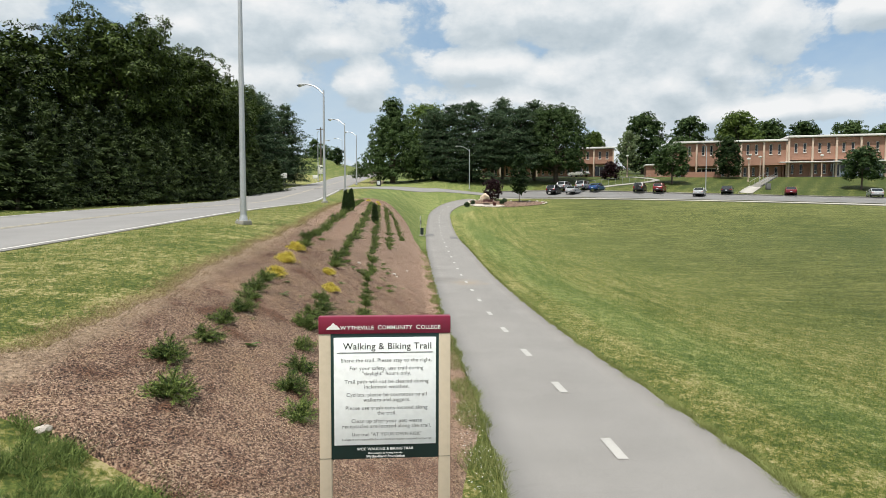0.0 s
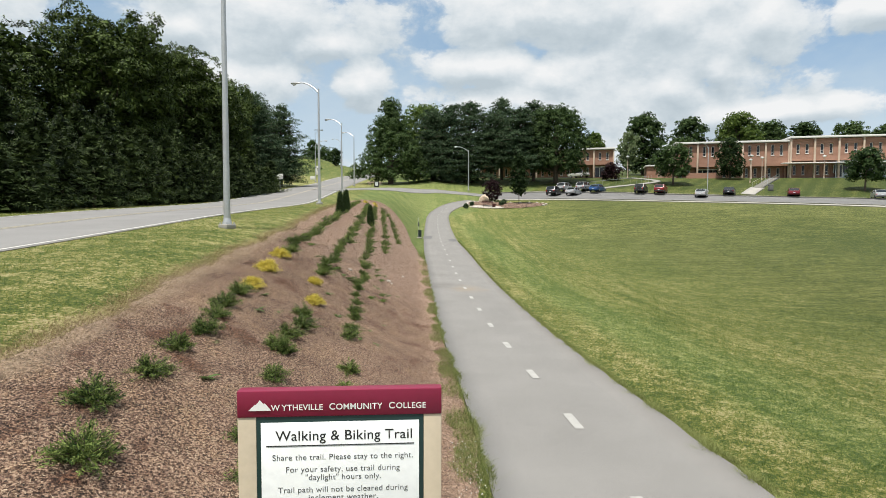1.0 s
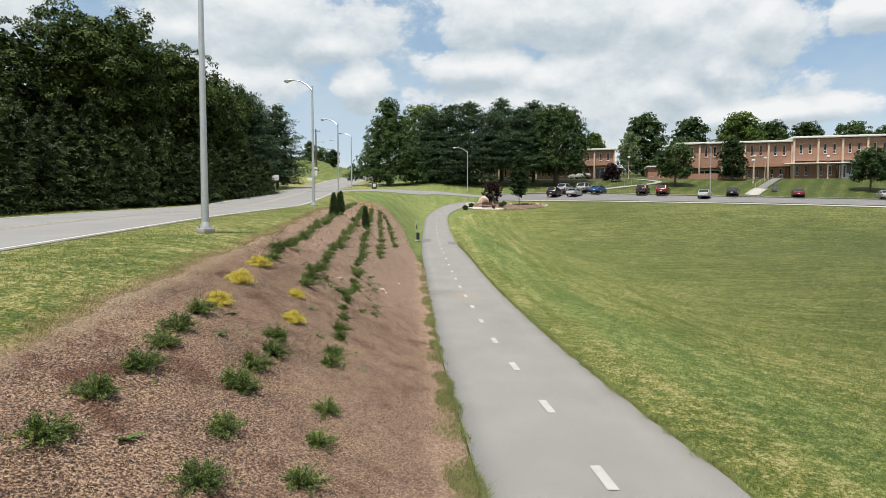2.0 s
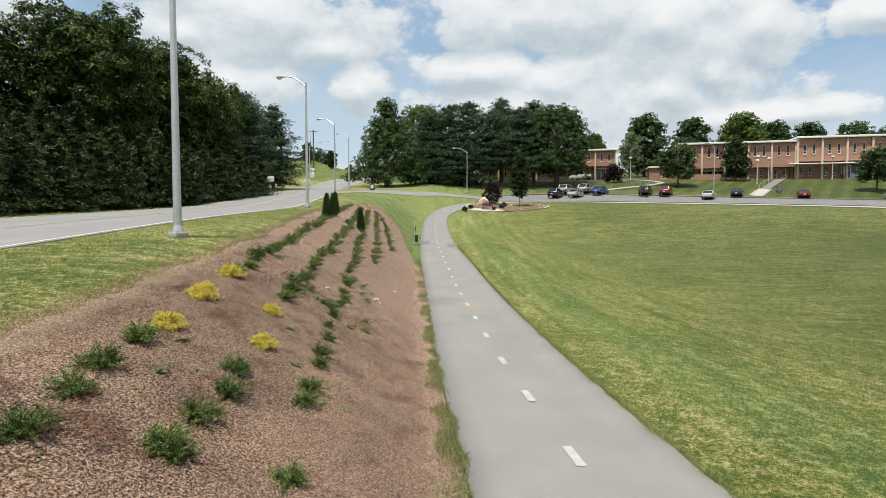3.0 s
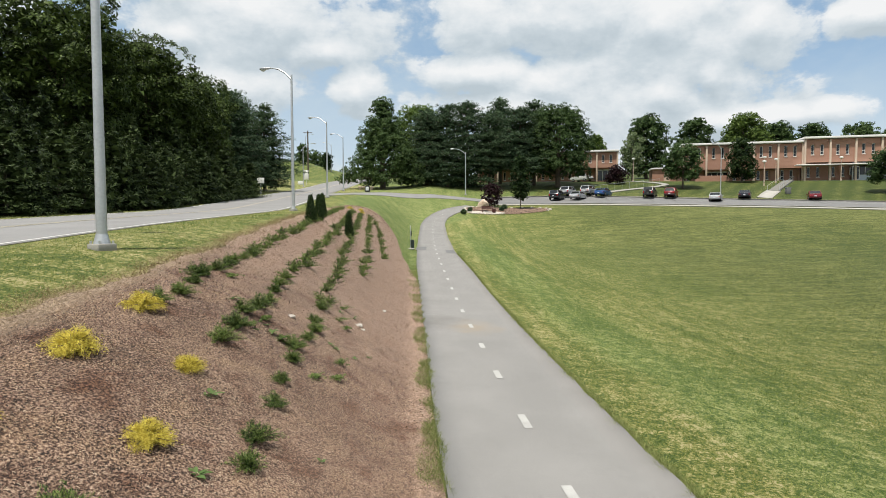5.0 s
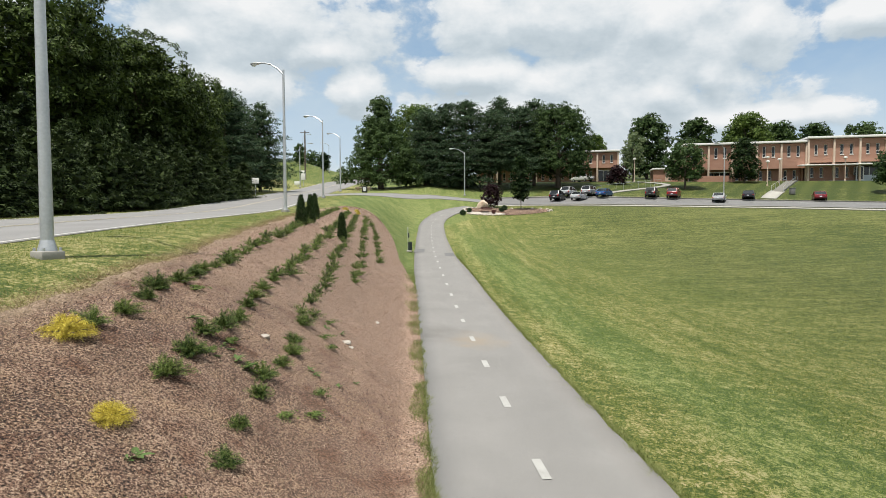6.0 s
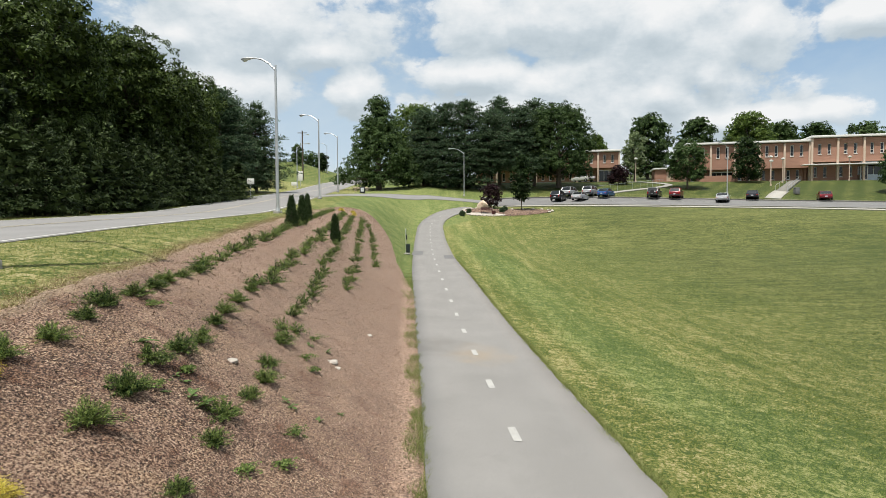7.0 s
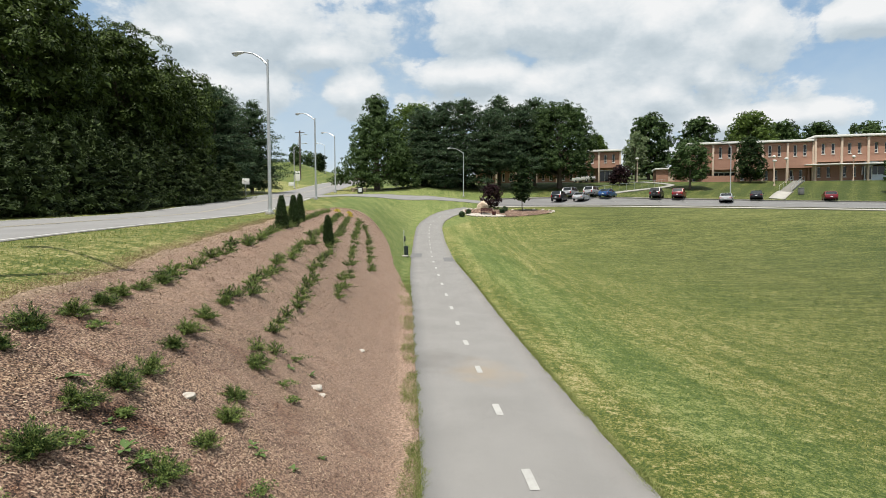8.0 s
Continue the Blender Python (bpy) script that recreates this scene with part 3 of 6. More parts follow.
def clump_leaves(rng, c, axis, r, per, leaf, long, droop=0.5, flat=0.7):
    """Domes of leaves round twig ends: every leaf lies on the outer side of its clump and hangs outwards."""
    n = len(c) * per
    nv = np.repeat(axis, per, axis=0)
    cc = np.repeat(c, per, axis=0)
    rr = np.repeat(np.asarray(r).reshape(-1, 1) * np.ones((len(c), 1)), per, axis=0)
    d = rng.normal(0, 1, (n, 3))
    d /= np.linalg.norm(d, axis=1)[:, None]
    along_n = (d * nv).sum(1, keepdims=True)
    d = d - nv * along_n + nv * (np.abs(along_n) * 1.1 - 0.15)
    d /= np.linalg.norm(d, axis=1)[:, None]
    p = cc + d * rr * rng.uniform(0.55, 1.05, (n, 1)) * [1, 1, flat]
    a = d - nv * (d * nv).sum(1, keepdims=True) * 0.8 + rng.normal(0, 0.35, (n, 3))
    a[:, 2] -= droop
    a /= np.linalg.norm(a, axis=1)[:, None] + 1e-6
    up = d + rng.normal(0, 0.35, (n, 3)) + [0, 0, 0.5]
    b = np.cross(a, up)
    b /= np.linalg.norm(b, axis=1)[:, None] + 1e-6
    s = leaf * rng.uniform(0.65, 1.3, (n, 1))
    tip, side = a * s * long * 0.5, b * s * 0.5
    return np.stack([p - tip, p + side, p + tip, p - side], 1).reshape(-1, 3)


def lobe_clumps(rng, lobes, clump, cover):
    """Twig ends over the outer skin of overlapping lobes, with their outward ways."""
    L = np.array(lobes)
    out_c, out_n = [], []
    for i, l in enumerate(L):
        area = 4 * np.pi * ((l[3] * l[4]) ** 1.6 / 3 + 2 * (l[3] * l[5]) ** 1.6 / 3) ** (1 / 1.6)
        m = max(4, int(cover * area / (3.14 * clump * clump)))
        d = rng.normal(0, 1, (m, 3))
        d /= np.linalg.norm(d, axis=1)[:, None]
        p = l[:3] + d * l[3:] * rng.uniform(0.86, 1.1, (m, 1))
        q = (p[:, None] - L[None, :, :3]) / L[None, :, 3:]
        q = np.linalg.norm(q, axis=2)
        q[:, i] = 9
        keep = (q.min(1) > 0.86) & (d[:, 2] > -0.72)
        out_c.append(p[keep])
        out_n.append(d[keep])
    c, nv = np.concatenate(out_c), np.concatenate(out_n)
    nv = nv + [0, 0, 0.55]
    return c, nv / np.linalg.norm(nv, axis=1)[:, None]


PROFILE = {"overhang": lambda u: math.sqrt(max(0.03, 1 - abs((u - 0.62) / 0.42) ** 2.2)) if u > 0.62 else 0.66 + 0.34 * (u / 0.62) ** 0.8,
           "dome": lambda u: math.sqrt(max(0.02, 1 - abs((u - 0.36) / (0.66 if u > 0.36 else 0.55)) ** 2.2)),
           "cone": lambda u: max(0.12, (1 - u) ** 0.72) * min(1.12, 1.0 + 0.9 * u),
           "oval": lambda u: math.sqrt(max(0.03, 1 - abs((u - 0.45) / 0.58) ** 2.0))}


def broadleaf(name, place, height, width, seed, mat, label, leaf=0.15, clump=0.5, per=30, base=0.1, group="", shape="dome", trunk=0.25, lobes=26, plump=0.36, long=2.0, cover=1.25, droop=0.5):
    """A broadleaved tree: limbs, rounded masses of twigs, and leaves hanging in domes on them."""
    rng = np.random.default_rng(seed)
    t = thing(name, place, label, "tree", group)
    fn = PROFILE[shape]
    h0 = height * base
    L = []
    for i in range(lobes):
        u = ((i + 0.5) / lobes) ** 0.9
        k = fn(u)
        a = i * 2.39996 + rng.uniform(-0.35, 0.35)
        ro = width * 0.5 * k * rng.uniform(0.84, 1.12)
        rad = min(width * 0.5 * plump * (0.5 + 0.5 * k) * rng.uniform(0.75, 1.25), ro + 0.1 * width)
        z = h0 + (height - h0) * u
        rz = rad * rng.uniform(0.75, 1.0)
        z = min(max(z, h0 + rz * 0.8), height - rz * rng.uniform(0.85, 1.15))
        L.append((math.cos(a) * max(ro - rad, 0), math.sin(a) * max(ro - rad, 0), z, rad, rad, rz))
    bm = bmesh.new()
    lean = rng.normal(0, 0.02, 2) * height
    bm_tube(bm, [(0, 0, -0.3), (lean[0] * 0.3, lean[1] * 0.3, height * 0.25), (lean[0], lean[1], height * 0.72)], [trunk * 1.25, trunk, trunk * 0.25], 9)
    for l in L[::2]:
        z = max(l[2] * 0.62, height * 0.1)
        bm_tube(bm, [(0, 0, z), (l[0] * 0.5, l[1] * 0.5, (z + l[2]) * 0.5 + 0.1), l[:3]], [trunk * 0.4, trunk * 0.22, trunk * 0.06], 6, False)
    part("trunk", bm, BARK, t)
    c, nv = lobe_clumps(rng, L, clump, cover)
    v = [clump_leaves(rng, c, nv, clump * rng.uniform(0.65, 1.25, len(c)), per, leaf, long, droop)]
    # twigs and leaves inside the masses
    A = np.array(L)
    m = int(len(c) * per * 0.22 * max(1.0, 1.1 / cover))
    pick = rng.choice(len(L), m, p=A[:, 3] ** 2 / (A[:, 3] ** 2).sum())
    d = rng.normal(0, 1, (m, 3))
    d /= np.linalg.norm(d, axis=1)[:, None]
    inner = A[pick, :3] + d * A[pick, 3:] * rng.uniform(0.2, 0.74, (m, 1))
    v.append(leaf_cloud(rng, inner, 1, leaf * 2.6, clump * 0.3, 0.3, 1.5))
    leaves_object("crown", np.concatenate(v), mat, t)
    return t


def pine(name, place, height, width, seed, mat, label, tiers=14, per=7, clump=0.42, leaf=0.085, trunk=0.22, base=0.12, group="", top=0.7):
    """A pine: uneven whorls of long limbs, each carrying flat plates of needle tufts with sky between."""
    rng = np.random.default_rng(seed)
    t = thing(name, place, label, "tree", group)
    bm = bmesh.new()
    bm_tube(bm, [(0, 0, -0.3), (0, 0, height * 0.5), (0, 0, height * 0.98)], [trunk * 1.2, trunk * 0.75, 0.03], 8)
    pts, ax = [], []
    lob = rng.uniform(0, 6.28, 3)
    for i in range(tiers):
        u = (i + rng.uniform(0.25, 0.75)) / tiers
        z = height * (base + (0.96 - base) * u)
        r = width * 0.5 * (1 - u) ** top * min(1, 0.75 + u * 1.8)
        for j in range(per):
            a = (j + rng.uniform(-0.3, 0.3)) * 6.283 / per + i * 1.7
            zj = min(z + rng.normal(0, 0.022 * height), height * 0.97)
            rr = (r * (1 + 0.2 * math.sin(2 * a + lob[0] + 3 * u) + 0.12 * math.sin(3 * a + lob[1] - 5 * u)) * rng.uniform(0.62, 1.12) + 0.2)
            up = rr * (rng.uniform(-0.1, 0.16) + 0.7 * max(0, u - 0.55))
            e = Vector((rr * math.cos(a), rr * math.sin(a), zj + up))
            bm_tube(bm, [(0, 0, zj), (e.x * 0.55, e.y * 0.55, zj + up * 0.3), e], [trunk * 0.25, trunk * 0.13, 0.012], 4, False)
            for k in np.linspace(0.28, 1, max(2, int(2 + rr * 1.5))):
                wd = rr * 0.26 * math.sin(0.5 + k * 2.2)
                for q in range(2 if rr > 1 else 1):
                    o = rng.normal(0, wd)
                    pts.append((e.x * k - math.sin(a) * o, e.y * k + math.cos(a) * o, zj + up * k * k + rng.normal(0.05, 0.08) - 0.1 * abs(o)))
                    ax.append((math.cos(a) * 0.45 * k, math.sin(a) * 0.45 * k, 1.0))
    for k in range(7):
        pts.append((rng.normal(0, 0.10), rng.normal(0, 0.10), height * rng.uniform(0.93, 1.02)))
        ax.append((0, 0, 1.0))
    part("trunk", bm, BARK, t)
    ax = np.array(ax)
    ax /= np.linalg.norm(ax, axis=1)[:, None]
    leaves_object("crown", np.concatenate([clump_leaves(rng, np.array(pts), ax, clump * rng.uniform(0.7, 1.25, len(pts)), 16, leaf, 4.0, -0.12, 0.62), leaf_cloud(rng, np.array(pts) * [0.6, 0.6, 1.0], 1, 0.42, 0.25, 0.1, 1.5)]), mat, t)
    return t


# ---- street lamps ----
def street_lamp(x, y, height, arm, label, group, turn=0.0, r=0.09, foot=None):
    t = thing("street_lamp", foot or on_ground(x, y), label, "street lamp", group, turn)
    bm = bmesh.new()
    bm_tube(bm, [(0, 0, 0.1), (0, 0, height * 0.5), (0, 0, height)], [r, r * 0.8, r * 0.58], 20)
    part("pole", bm, GALV, t)
    bm = bmesh.new()
    bm_box(bm, 0, 0, 0.03, 0.33, 0.33, 0.14, 0.02)
    part("footing", bm, LOT_PATH, t, "square concrete footing")
    bm = bmesh.new()
    bm_tube(bm, [(0, 0, 0.08), (0, 0, 0.12), (0, 0, 0.2), (0, 0, 0.26)], [r * 1.5, r * 1.45, r * 1.2, r * 1.03], 20)
    part("base_flange", bm, GALV, t)
    for k in range(4):
        bm = bmesh.new()
        a = k * math.pi / 2 + math.pi / 4
        bm_tube(bm, [(r * 1.9 * math.cos(a), r * 1.9 * math.sin(a), 0.09), (r * 1.9 * math.cos(a), r * 1.9 * math.sin(a), 0.15)], 0.02, 6)
        part("bolt", bm, GALV, t)
    bm = bmesh.new()
    q = [(0, 0, height - 0.25), (-arm * 0.25, 0, height + 0.10), (-arm * 0.55, 0, height + 0.36), (-arm * 0.85, 0, height + 0.47), (-arm, 0, height + 0.48)]
    bm_tube(bm, q, [0.05, 0.045, 0.04, 0.035, 0.033], 10)
    part("arm", bm, GALV, t)
    bm = bmesh.new()
    rings = [(-arm + 0.12, 0.045), (-arm + 0.02, 0.07), (-arm - 0.2, 0.12), (-arm - 0.42, 0.13), (-arm - 0.58, 0.075), (-arm - 0.62, 0.02)]
    bm_tube(bm, [(a, 0, height + 0.49) for a, b in rings], [b for a, b in rings], 14)
    bmesh.ops.scale(bm, vec=(1, 1.15, 0.62), verts=bm.verts, space=Matrix.Translation((0, 0, -height - 0.49)))
    head = part("lamp_head", bm, GALV, t)
    bm = bmesh.new()
    bmesh.ops.create_uvsphere(bm, u_segments=12, v_segments=8, radius=0.115, matrix=Matrix.Translation((-arm - 0.4, 0, height + 0.43)) @ Matrix.Diagonal((1.25, 1, 0.75, 1)))
    part("lens", bm, GLASSY, head, "clear prismatic glass lens")
    return t


GLASSY = plain("lamp_glass", (0.55, 0.57, 0.58), 0.15)
LAMPS = "street lamps along the road"
street_lamp(-5.73, 16.9, 7.5, 2.3, "galvanised steel street lamp on a square concrete footing", LAMPS, -29)
for lx, ly, lh in ((-7.8, 38.8, 7.3), (-10.55, 63.5, 7.25), (-12.9, 88, 7.4)):
    street_lamp(lx, ly, lh, 1.45, "galvanised steel street lamp with a curved arm beside the road", LAMPS, -22)
street_lamp(-22.0, 104, 6.6, 1.6, "galvanised steel street lamp on the far verge", LAMPS, 172)
street_lamp(-25.6, 150, 6.6, 1.6, "galvanised steel street lamp on the far hill", LAMPS, -10)
street_lamp(-34, 160, 6.6, 1.6, "galvanised steel street lamp on the far hill", LAMPS, 170)
street_lamp(4.05, 91.3, 6.1, 1.6, "pale steel street lamp beside the drive", LAMPS, r=0.075)

# ---- trail markings, road lines, drive and car park ----
trail_ob = bpy.data.objects["trail"]
road_ob = bpy.data.objects["road"]


def decal(name, pts_xy, lift, mat, parent=None, label=""):
    """A thin painted quad or polygon that lies on the ground."""
    v = [(x, y, float(ground_z(x, y)) + lift) for x, y in pts_xy]
    ob = mesh_object(name, v, [tuple(range(len(v)))], mat, parent, False)
    if label:
        ob["label"] = label
    return ob


def along(fx, y):
    """Unit way and side of a plan curve at y."""
    d = Vector((float(fx(y + 0.3) - fx(y - 0.3)), 0.6)).normalized()
    return d, Vector((d.y, -d.x))


dash_y = -3.3
while dash_y < 72:
    d, sd = along(trail_x, dash_y)
    c = Vector((float(trail_x(dash_y)), dash_y))
    q = [c - d * 0.27 - sd * 0.052, c - d * 0.27 + sd * 0.052, c + d * 0.27 + sd * 0.052, c + d * 0.27 - sd * 0.052]
    decal("centre_dash", [tuple(p) for p in q], 0.027, DASH, trail_ob)
    dash_y += 2.2 if dash_y < 12.5 else 2.47
PATCH = material("dark_patch", [(0.10, 0.10, 0.10), (0.15, 0.148, 0.145)], 2.0, 50.0, 0.9, 0.3)
decal("patch", [(-1.35, 43.6), (-0.7, 43.6), (-0.7, 45.6), (-1.35, 45.6)], 0.026, PATCH, trail_ob, "dark asphalt patch")
decal("patch", [(0.55, 41.6), (1.1, 41.6), (1.05, 43.4), (0.5, 43.4)], 0.026, PATCH, trail_ob, "dark asphalt patch")

edge_y = np.concatenate([np.arange(-30, 130, 1.0), np.arange(130, 250, 5.0)])
for nm, off, wd, mt, lab in (("edge_line", 0.22, 0.10, LINE_WHITE, "white edge line"), ("edge_line", ROAD_W - 0.22, 0.10, LINE_WHITE, "white edge line"),
                             ("centre_line", ROAD_W / 2 - 0.1, 0.1, LINE_YELLOW, "faded double yellow line"), ("centre_line", ROAD_W / 2 + 0.1, 0.1, LINE_YELLOW, "faded double yellow line")):
    ys = edge_y
    if off < 1:
        ys = edge_y[edge_y < 68]
    o = ribbon(nm, curve_pts(ys, lambda y, k=off: road_x(y) - k), wd, -0.009, mt, lab, "road line", 2, 0.0)
    o.parent = road_ob
    del o["category"]

DRIVE = smooth_line([(-13.5, 70), (-11, 74), (-8, 78), (-4.5, 82.5), (0, 84.5), (6, 86), (12, 87)])
ribbon("drive", DRIVE, 5.0, 0.0, ASPHALT, "grey asphalt drive to the car park", "road", 5)
LOT = smooth_line([(6, 87.6), (14, 87), (21, 85.6), (31, 81.8), (42.5, 77.2), (52, 72.6), (80, 59), (120, 40)])
lot_d = np.gradient(LOT, axis=0)
lot_d /= np.linalg.norm(lot_d, axis=1)[:, None]
LOT = LOT + np.stack([lot_d[:, 1], -lot_d[:, 0]], 1) * 0.85
LOT_GREY = material("lot_asphalt", [(0.11, 0.108, 0.105), (0.15, 0.148, 0.144), (0.20, 0.197, 0.19)], 0.4, 60.0, 0.9, 0.3)
lot_ob = ribbon("car_park", LOT, 8.8, 0.03, LOT_GREY, "dark asphalt car park with faded stall lines", "road", 9)
ribbon("pavement", LOT, 1.2, 0.05, CONCRETE, "pale concrete pavement along the car park", "pavement", 3, 0.15, side=5.6)
ribbon("kerb", LOT, 0.16, 0.16, CONCRETE, "pale concrete kerb behind the parking stalls", "kerb", 2, 0.2, side=-4.5)
ribbon("kerb", LOT[30:], 0.16, 0.1, CONCRETE, "pale concrete kerb at the lawn's edge", "kerb", 2, 0.2, side=4.5)
lot_len = np.concatenate([[0], np.cumsum(np.linalg.norm(np.diff(LOT, axis=0), axis=1))])


def lot_place(s, side):
    """A plan place s metres along the car park, side metres towards the lawn, and the way there."""
    p = np.array([np.interp(s, lot_len, LOT[:, i]) for i in range(2)])
    q = np.array([np.interp(s + 0.5, lot_len, LOT[:, i]) for i in range(2)])
    d = (q - p) / np.linalg.norm(q - p)
    return p + np.array([d[1], -d[0]]) * side, d


for k in range(30):
    a, d = lot_place(16 + k * 2.75, -4.3)
    b, _ = lot_place(16 + k * 2.75 + 1.0, -0.5)
    e = d * 0.06
    decal("stall_line", [tuple(a - e), tuple(a + e), tuple(b + e), tuple(b - e)], 0.037, FAINT, lot_ob)

# ---- planting bed on the bank ----
rng0 = np.random.default_rng(11)
bed_l = table([1.2, 3.3, 3.6, 3.78, 3.95, 4.5, 5.1, 6.3, 8, 11, 16.5, 18.9, 21.5, 25.7, 32, 43.8, 50, 53], [-1.0, -1.5, -1.8, -2.5, -4.3, -3.9, -3.5, -3.6, -3.75, -4.1, -4.45, -4.55, -4.85, -5.3, -6.0, -7.0, -6.7, -5.6], 0.15)
strip_l = table([1.2, 3.2, 5, 16, 20, 24.7, 33.9, 40, 46, 50, 52, 53], [0.35, 0.22, 0.18, -0.32, -0.52, -0.82, -1.42, -2.0, -2.7, -3.6, -4.4, -5.2], 0.6)


def bed_r(y):
    """The bed's lower edge: bare clay runs on under the grass strip as far as the trail."""
    y = np.asarray(y, float)
    k = np.clip((y - 4.5) / 2, 0, 1) * np.clip((38 - y) / 8, 0, 1)
    return strip_l(y) + k * np.maximum(trail_x(y) - TRAIL_W / 2 + 0.03 - strip_l(y), 0)


by = np.concatenate([np.arange(1.2, 20, 0.12), np.arange(20, 53, 0.35)])
wob = lambda y, k: 0.05 * np.sin(y * 1.7 + k) + 0.03 * np.sin(y * 4.9 + 2 * k) + 0.02 * np.sin(y * 15.1 + k)
tt = np.linspace(0, 1, 46)[None, :]
yy = by[:, None]
xl, xr = bed_l(yy) + wob(yy, 1.0), bed_r(yy) + 0.25 * wob(yy, 2.2)
XB = xl + (xr - xl) * tt
YB = yy + 0 * tt
ZB = ground_z(XB, YB)
lump = rng0.normal(0, 0.005, XB.shape)
ZB = ZB + 0.01 + (0.012 + lump) * np.sin(np.pi * np.clip(tt, 0.0, 1)) ** 0.3
ZB[:, 0] -= 0.07
ZB[:, -1] -= 0.07
ZB[0] -= 0.07
bed_ob = surface("mulch_bed", XB, YB, ZB, MULCH, "reddish-brown wood mulch bed on the bank", "planting bed")

for cx, cy, rx, ry in ((0.17, 3.75, 0.16, 0.3), (-4.05, 4.2, 0.5, 0.35), (-4.3, 3.5, 0.5, 0.3)):
    a = np.linspace(0, 2 * np.pi, 25)[:-1]
    rr = 1 + 0.18 * np.sin(3 * a + cx) + 0.1 * np.sin(7 * a)
    pts = [(cx + rx * r * math.cos(t), cy + ry * r * math.sin(t)) for t, r in zip(a, rr)]
    v = [(cx, cy, float(ground_z(cx, cy)) + 0.03)] + [(x, y, float(ground_z(x, y)) + 0.012) for x, y in pts]
    tagged(mesh_object("soil_patch", v, [(0, 1 + k, 1 + (k + 1) % 24) for k in range(24)], SOIL), "bare clay soil patch in the grass", "soil", kind="structure")


def tris_object(name, v, mat):
    """Loose triangles, three corners each."""
    n = len(v) // 3
    me = bpy.data.meshes.new(name)
    me.vertices.add(3 * n)
    me.vertices.foreach_set("co", np.ascontiguousarray(v, np.float32).ravel())
    me.loops.add(3 * n)
    me.loops.foreach_set("vertex_index", np.arange(3 * n, dtype=np.int32))
    me.polygons.add(n)
    me.polygons.foreach_set("loop_start", np.arange(0, 3 * n, 3, dtype=np.int32))
    me.update(calc_edges=True)
    me.materials.append(mat)
    return new(name, me)


def scatter_chips(name, x, y, z, size, long, mat, rng, tilt=0.35, label="", category=""):
    n = len(x)
    a = rng.uniform(0, 2 * np.pi, n)
    t = rng.normal(0, tilt, n)
    d = np.stack([np.cos(a) * np.cos(t), np.sin(a) * np.cos(t), np.sin(t)], 1)
    r = rng.normal(0, tilt, n)
    b = np.stack([-np.sin(a) * np.cos(r), np.cos(a) * np.cos(r), np.sin(r)], 1)
    s = size * rng.uniform(0.5, 1.5, (n, 1))
    lg = size * long * rng.uniform(0.45, 1.25, (n, 1))
    c = np.stack([x, y, z], 1)
    v = np.stack([c - d * lg - b * s, c - d * lg + b * s, c + d * lg], 1).reshape(-1, 3)
    ob = tris_object(name, v, mat)
    return tagged(ob, label, category, kind="stuff")


def bed_scatter(rng, n, y0, y1):
    y = rng.uniform(y0, y1, n)
    t = rng.uniform(0.01, 0.985, n)
    xl, xr = bed_l(y) + wob(y, 1.0), bed_r(y) + 0.25 * wob(y, 2.2)
    x = xl + (xr - xl) * t
    return x, y


cx, cy = bed_scatter(rng0, 390000, 1.3, 14)
scatter_chips("mulch_chips", cx, cy, ground_z(cx, cy) + rng0.uniform(0.012, 0.05, len(cx)), 0.0023, 5.8, CHIP, rng0, 0.55, "shredded reddish-brown wood mulch chips", "mulch")
cx, cy = bed_scatter(rng0, 90000, 14, 30)
scatter_chips("mulch_chips", cx, cy, ground_z(cx, cy) + rng0.uniform(0.012, 0.045, len(cx)), 0.005, 4.2, CHIP, rng0, 0.5, "shredded reddish-brown wood mulch chips", "mulch")
cx, cy = bed_scatter(rng0, 30000, 30, 52)
scatter_chips("mulch_chips", cx, cy, ground_z(cx, cy) + rng0.uniform(0.012, 0.05, len(cx)), 0.008, 3.6, CHIP, rng0, 0.5, "shredded reddish-brown wood mulch chips", "mulch")


# ---- shrubs ----
def feather_leaves(rng, c, d, per, size, spread, loose, long):
    """Short leaves that follow the spray they grow on."""
    n = len(c) * per
    p = np.repeat(c, per, axis=0) + rng.normal(0, spread, (n, 3))
    a = np.repeat(d, per, axis=0) + rng.normal(0, loose, (n, 3))
    a /= np.linalg.norm(a, axis=1)[:, None] + 1e-6
    b = np.cross(a, rng.normal(0, 0.6, (n, 3)) + [0, 0, 1.0])
    b /= np.linalg.norm(b, axis=1)[:, None] + 1e-6
    s = size * rng.uniform(0.6, 1.35, (n, 1))
    tip, side = a * s * long * 0.5, b * s * 0.5
    return np.stack([p - tip, p + side, p + tip, p - side], 1).reshape(-1, 3)


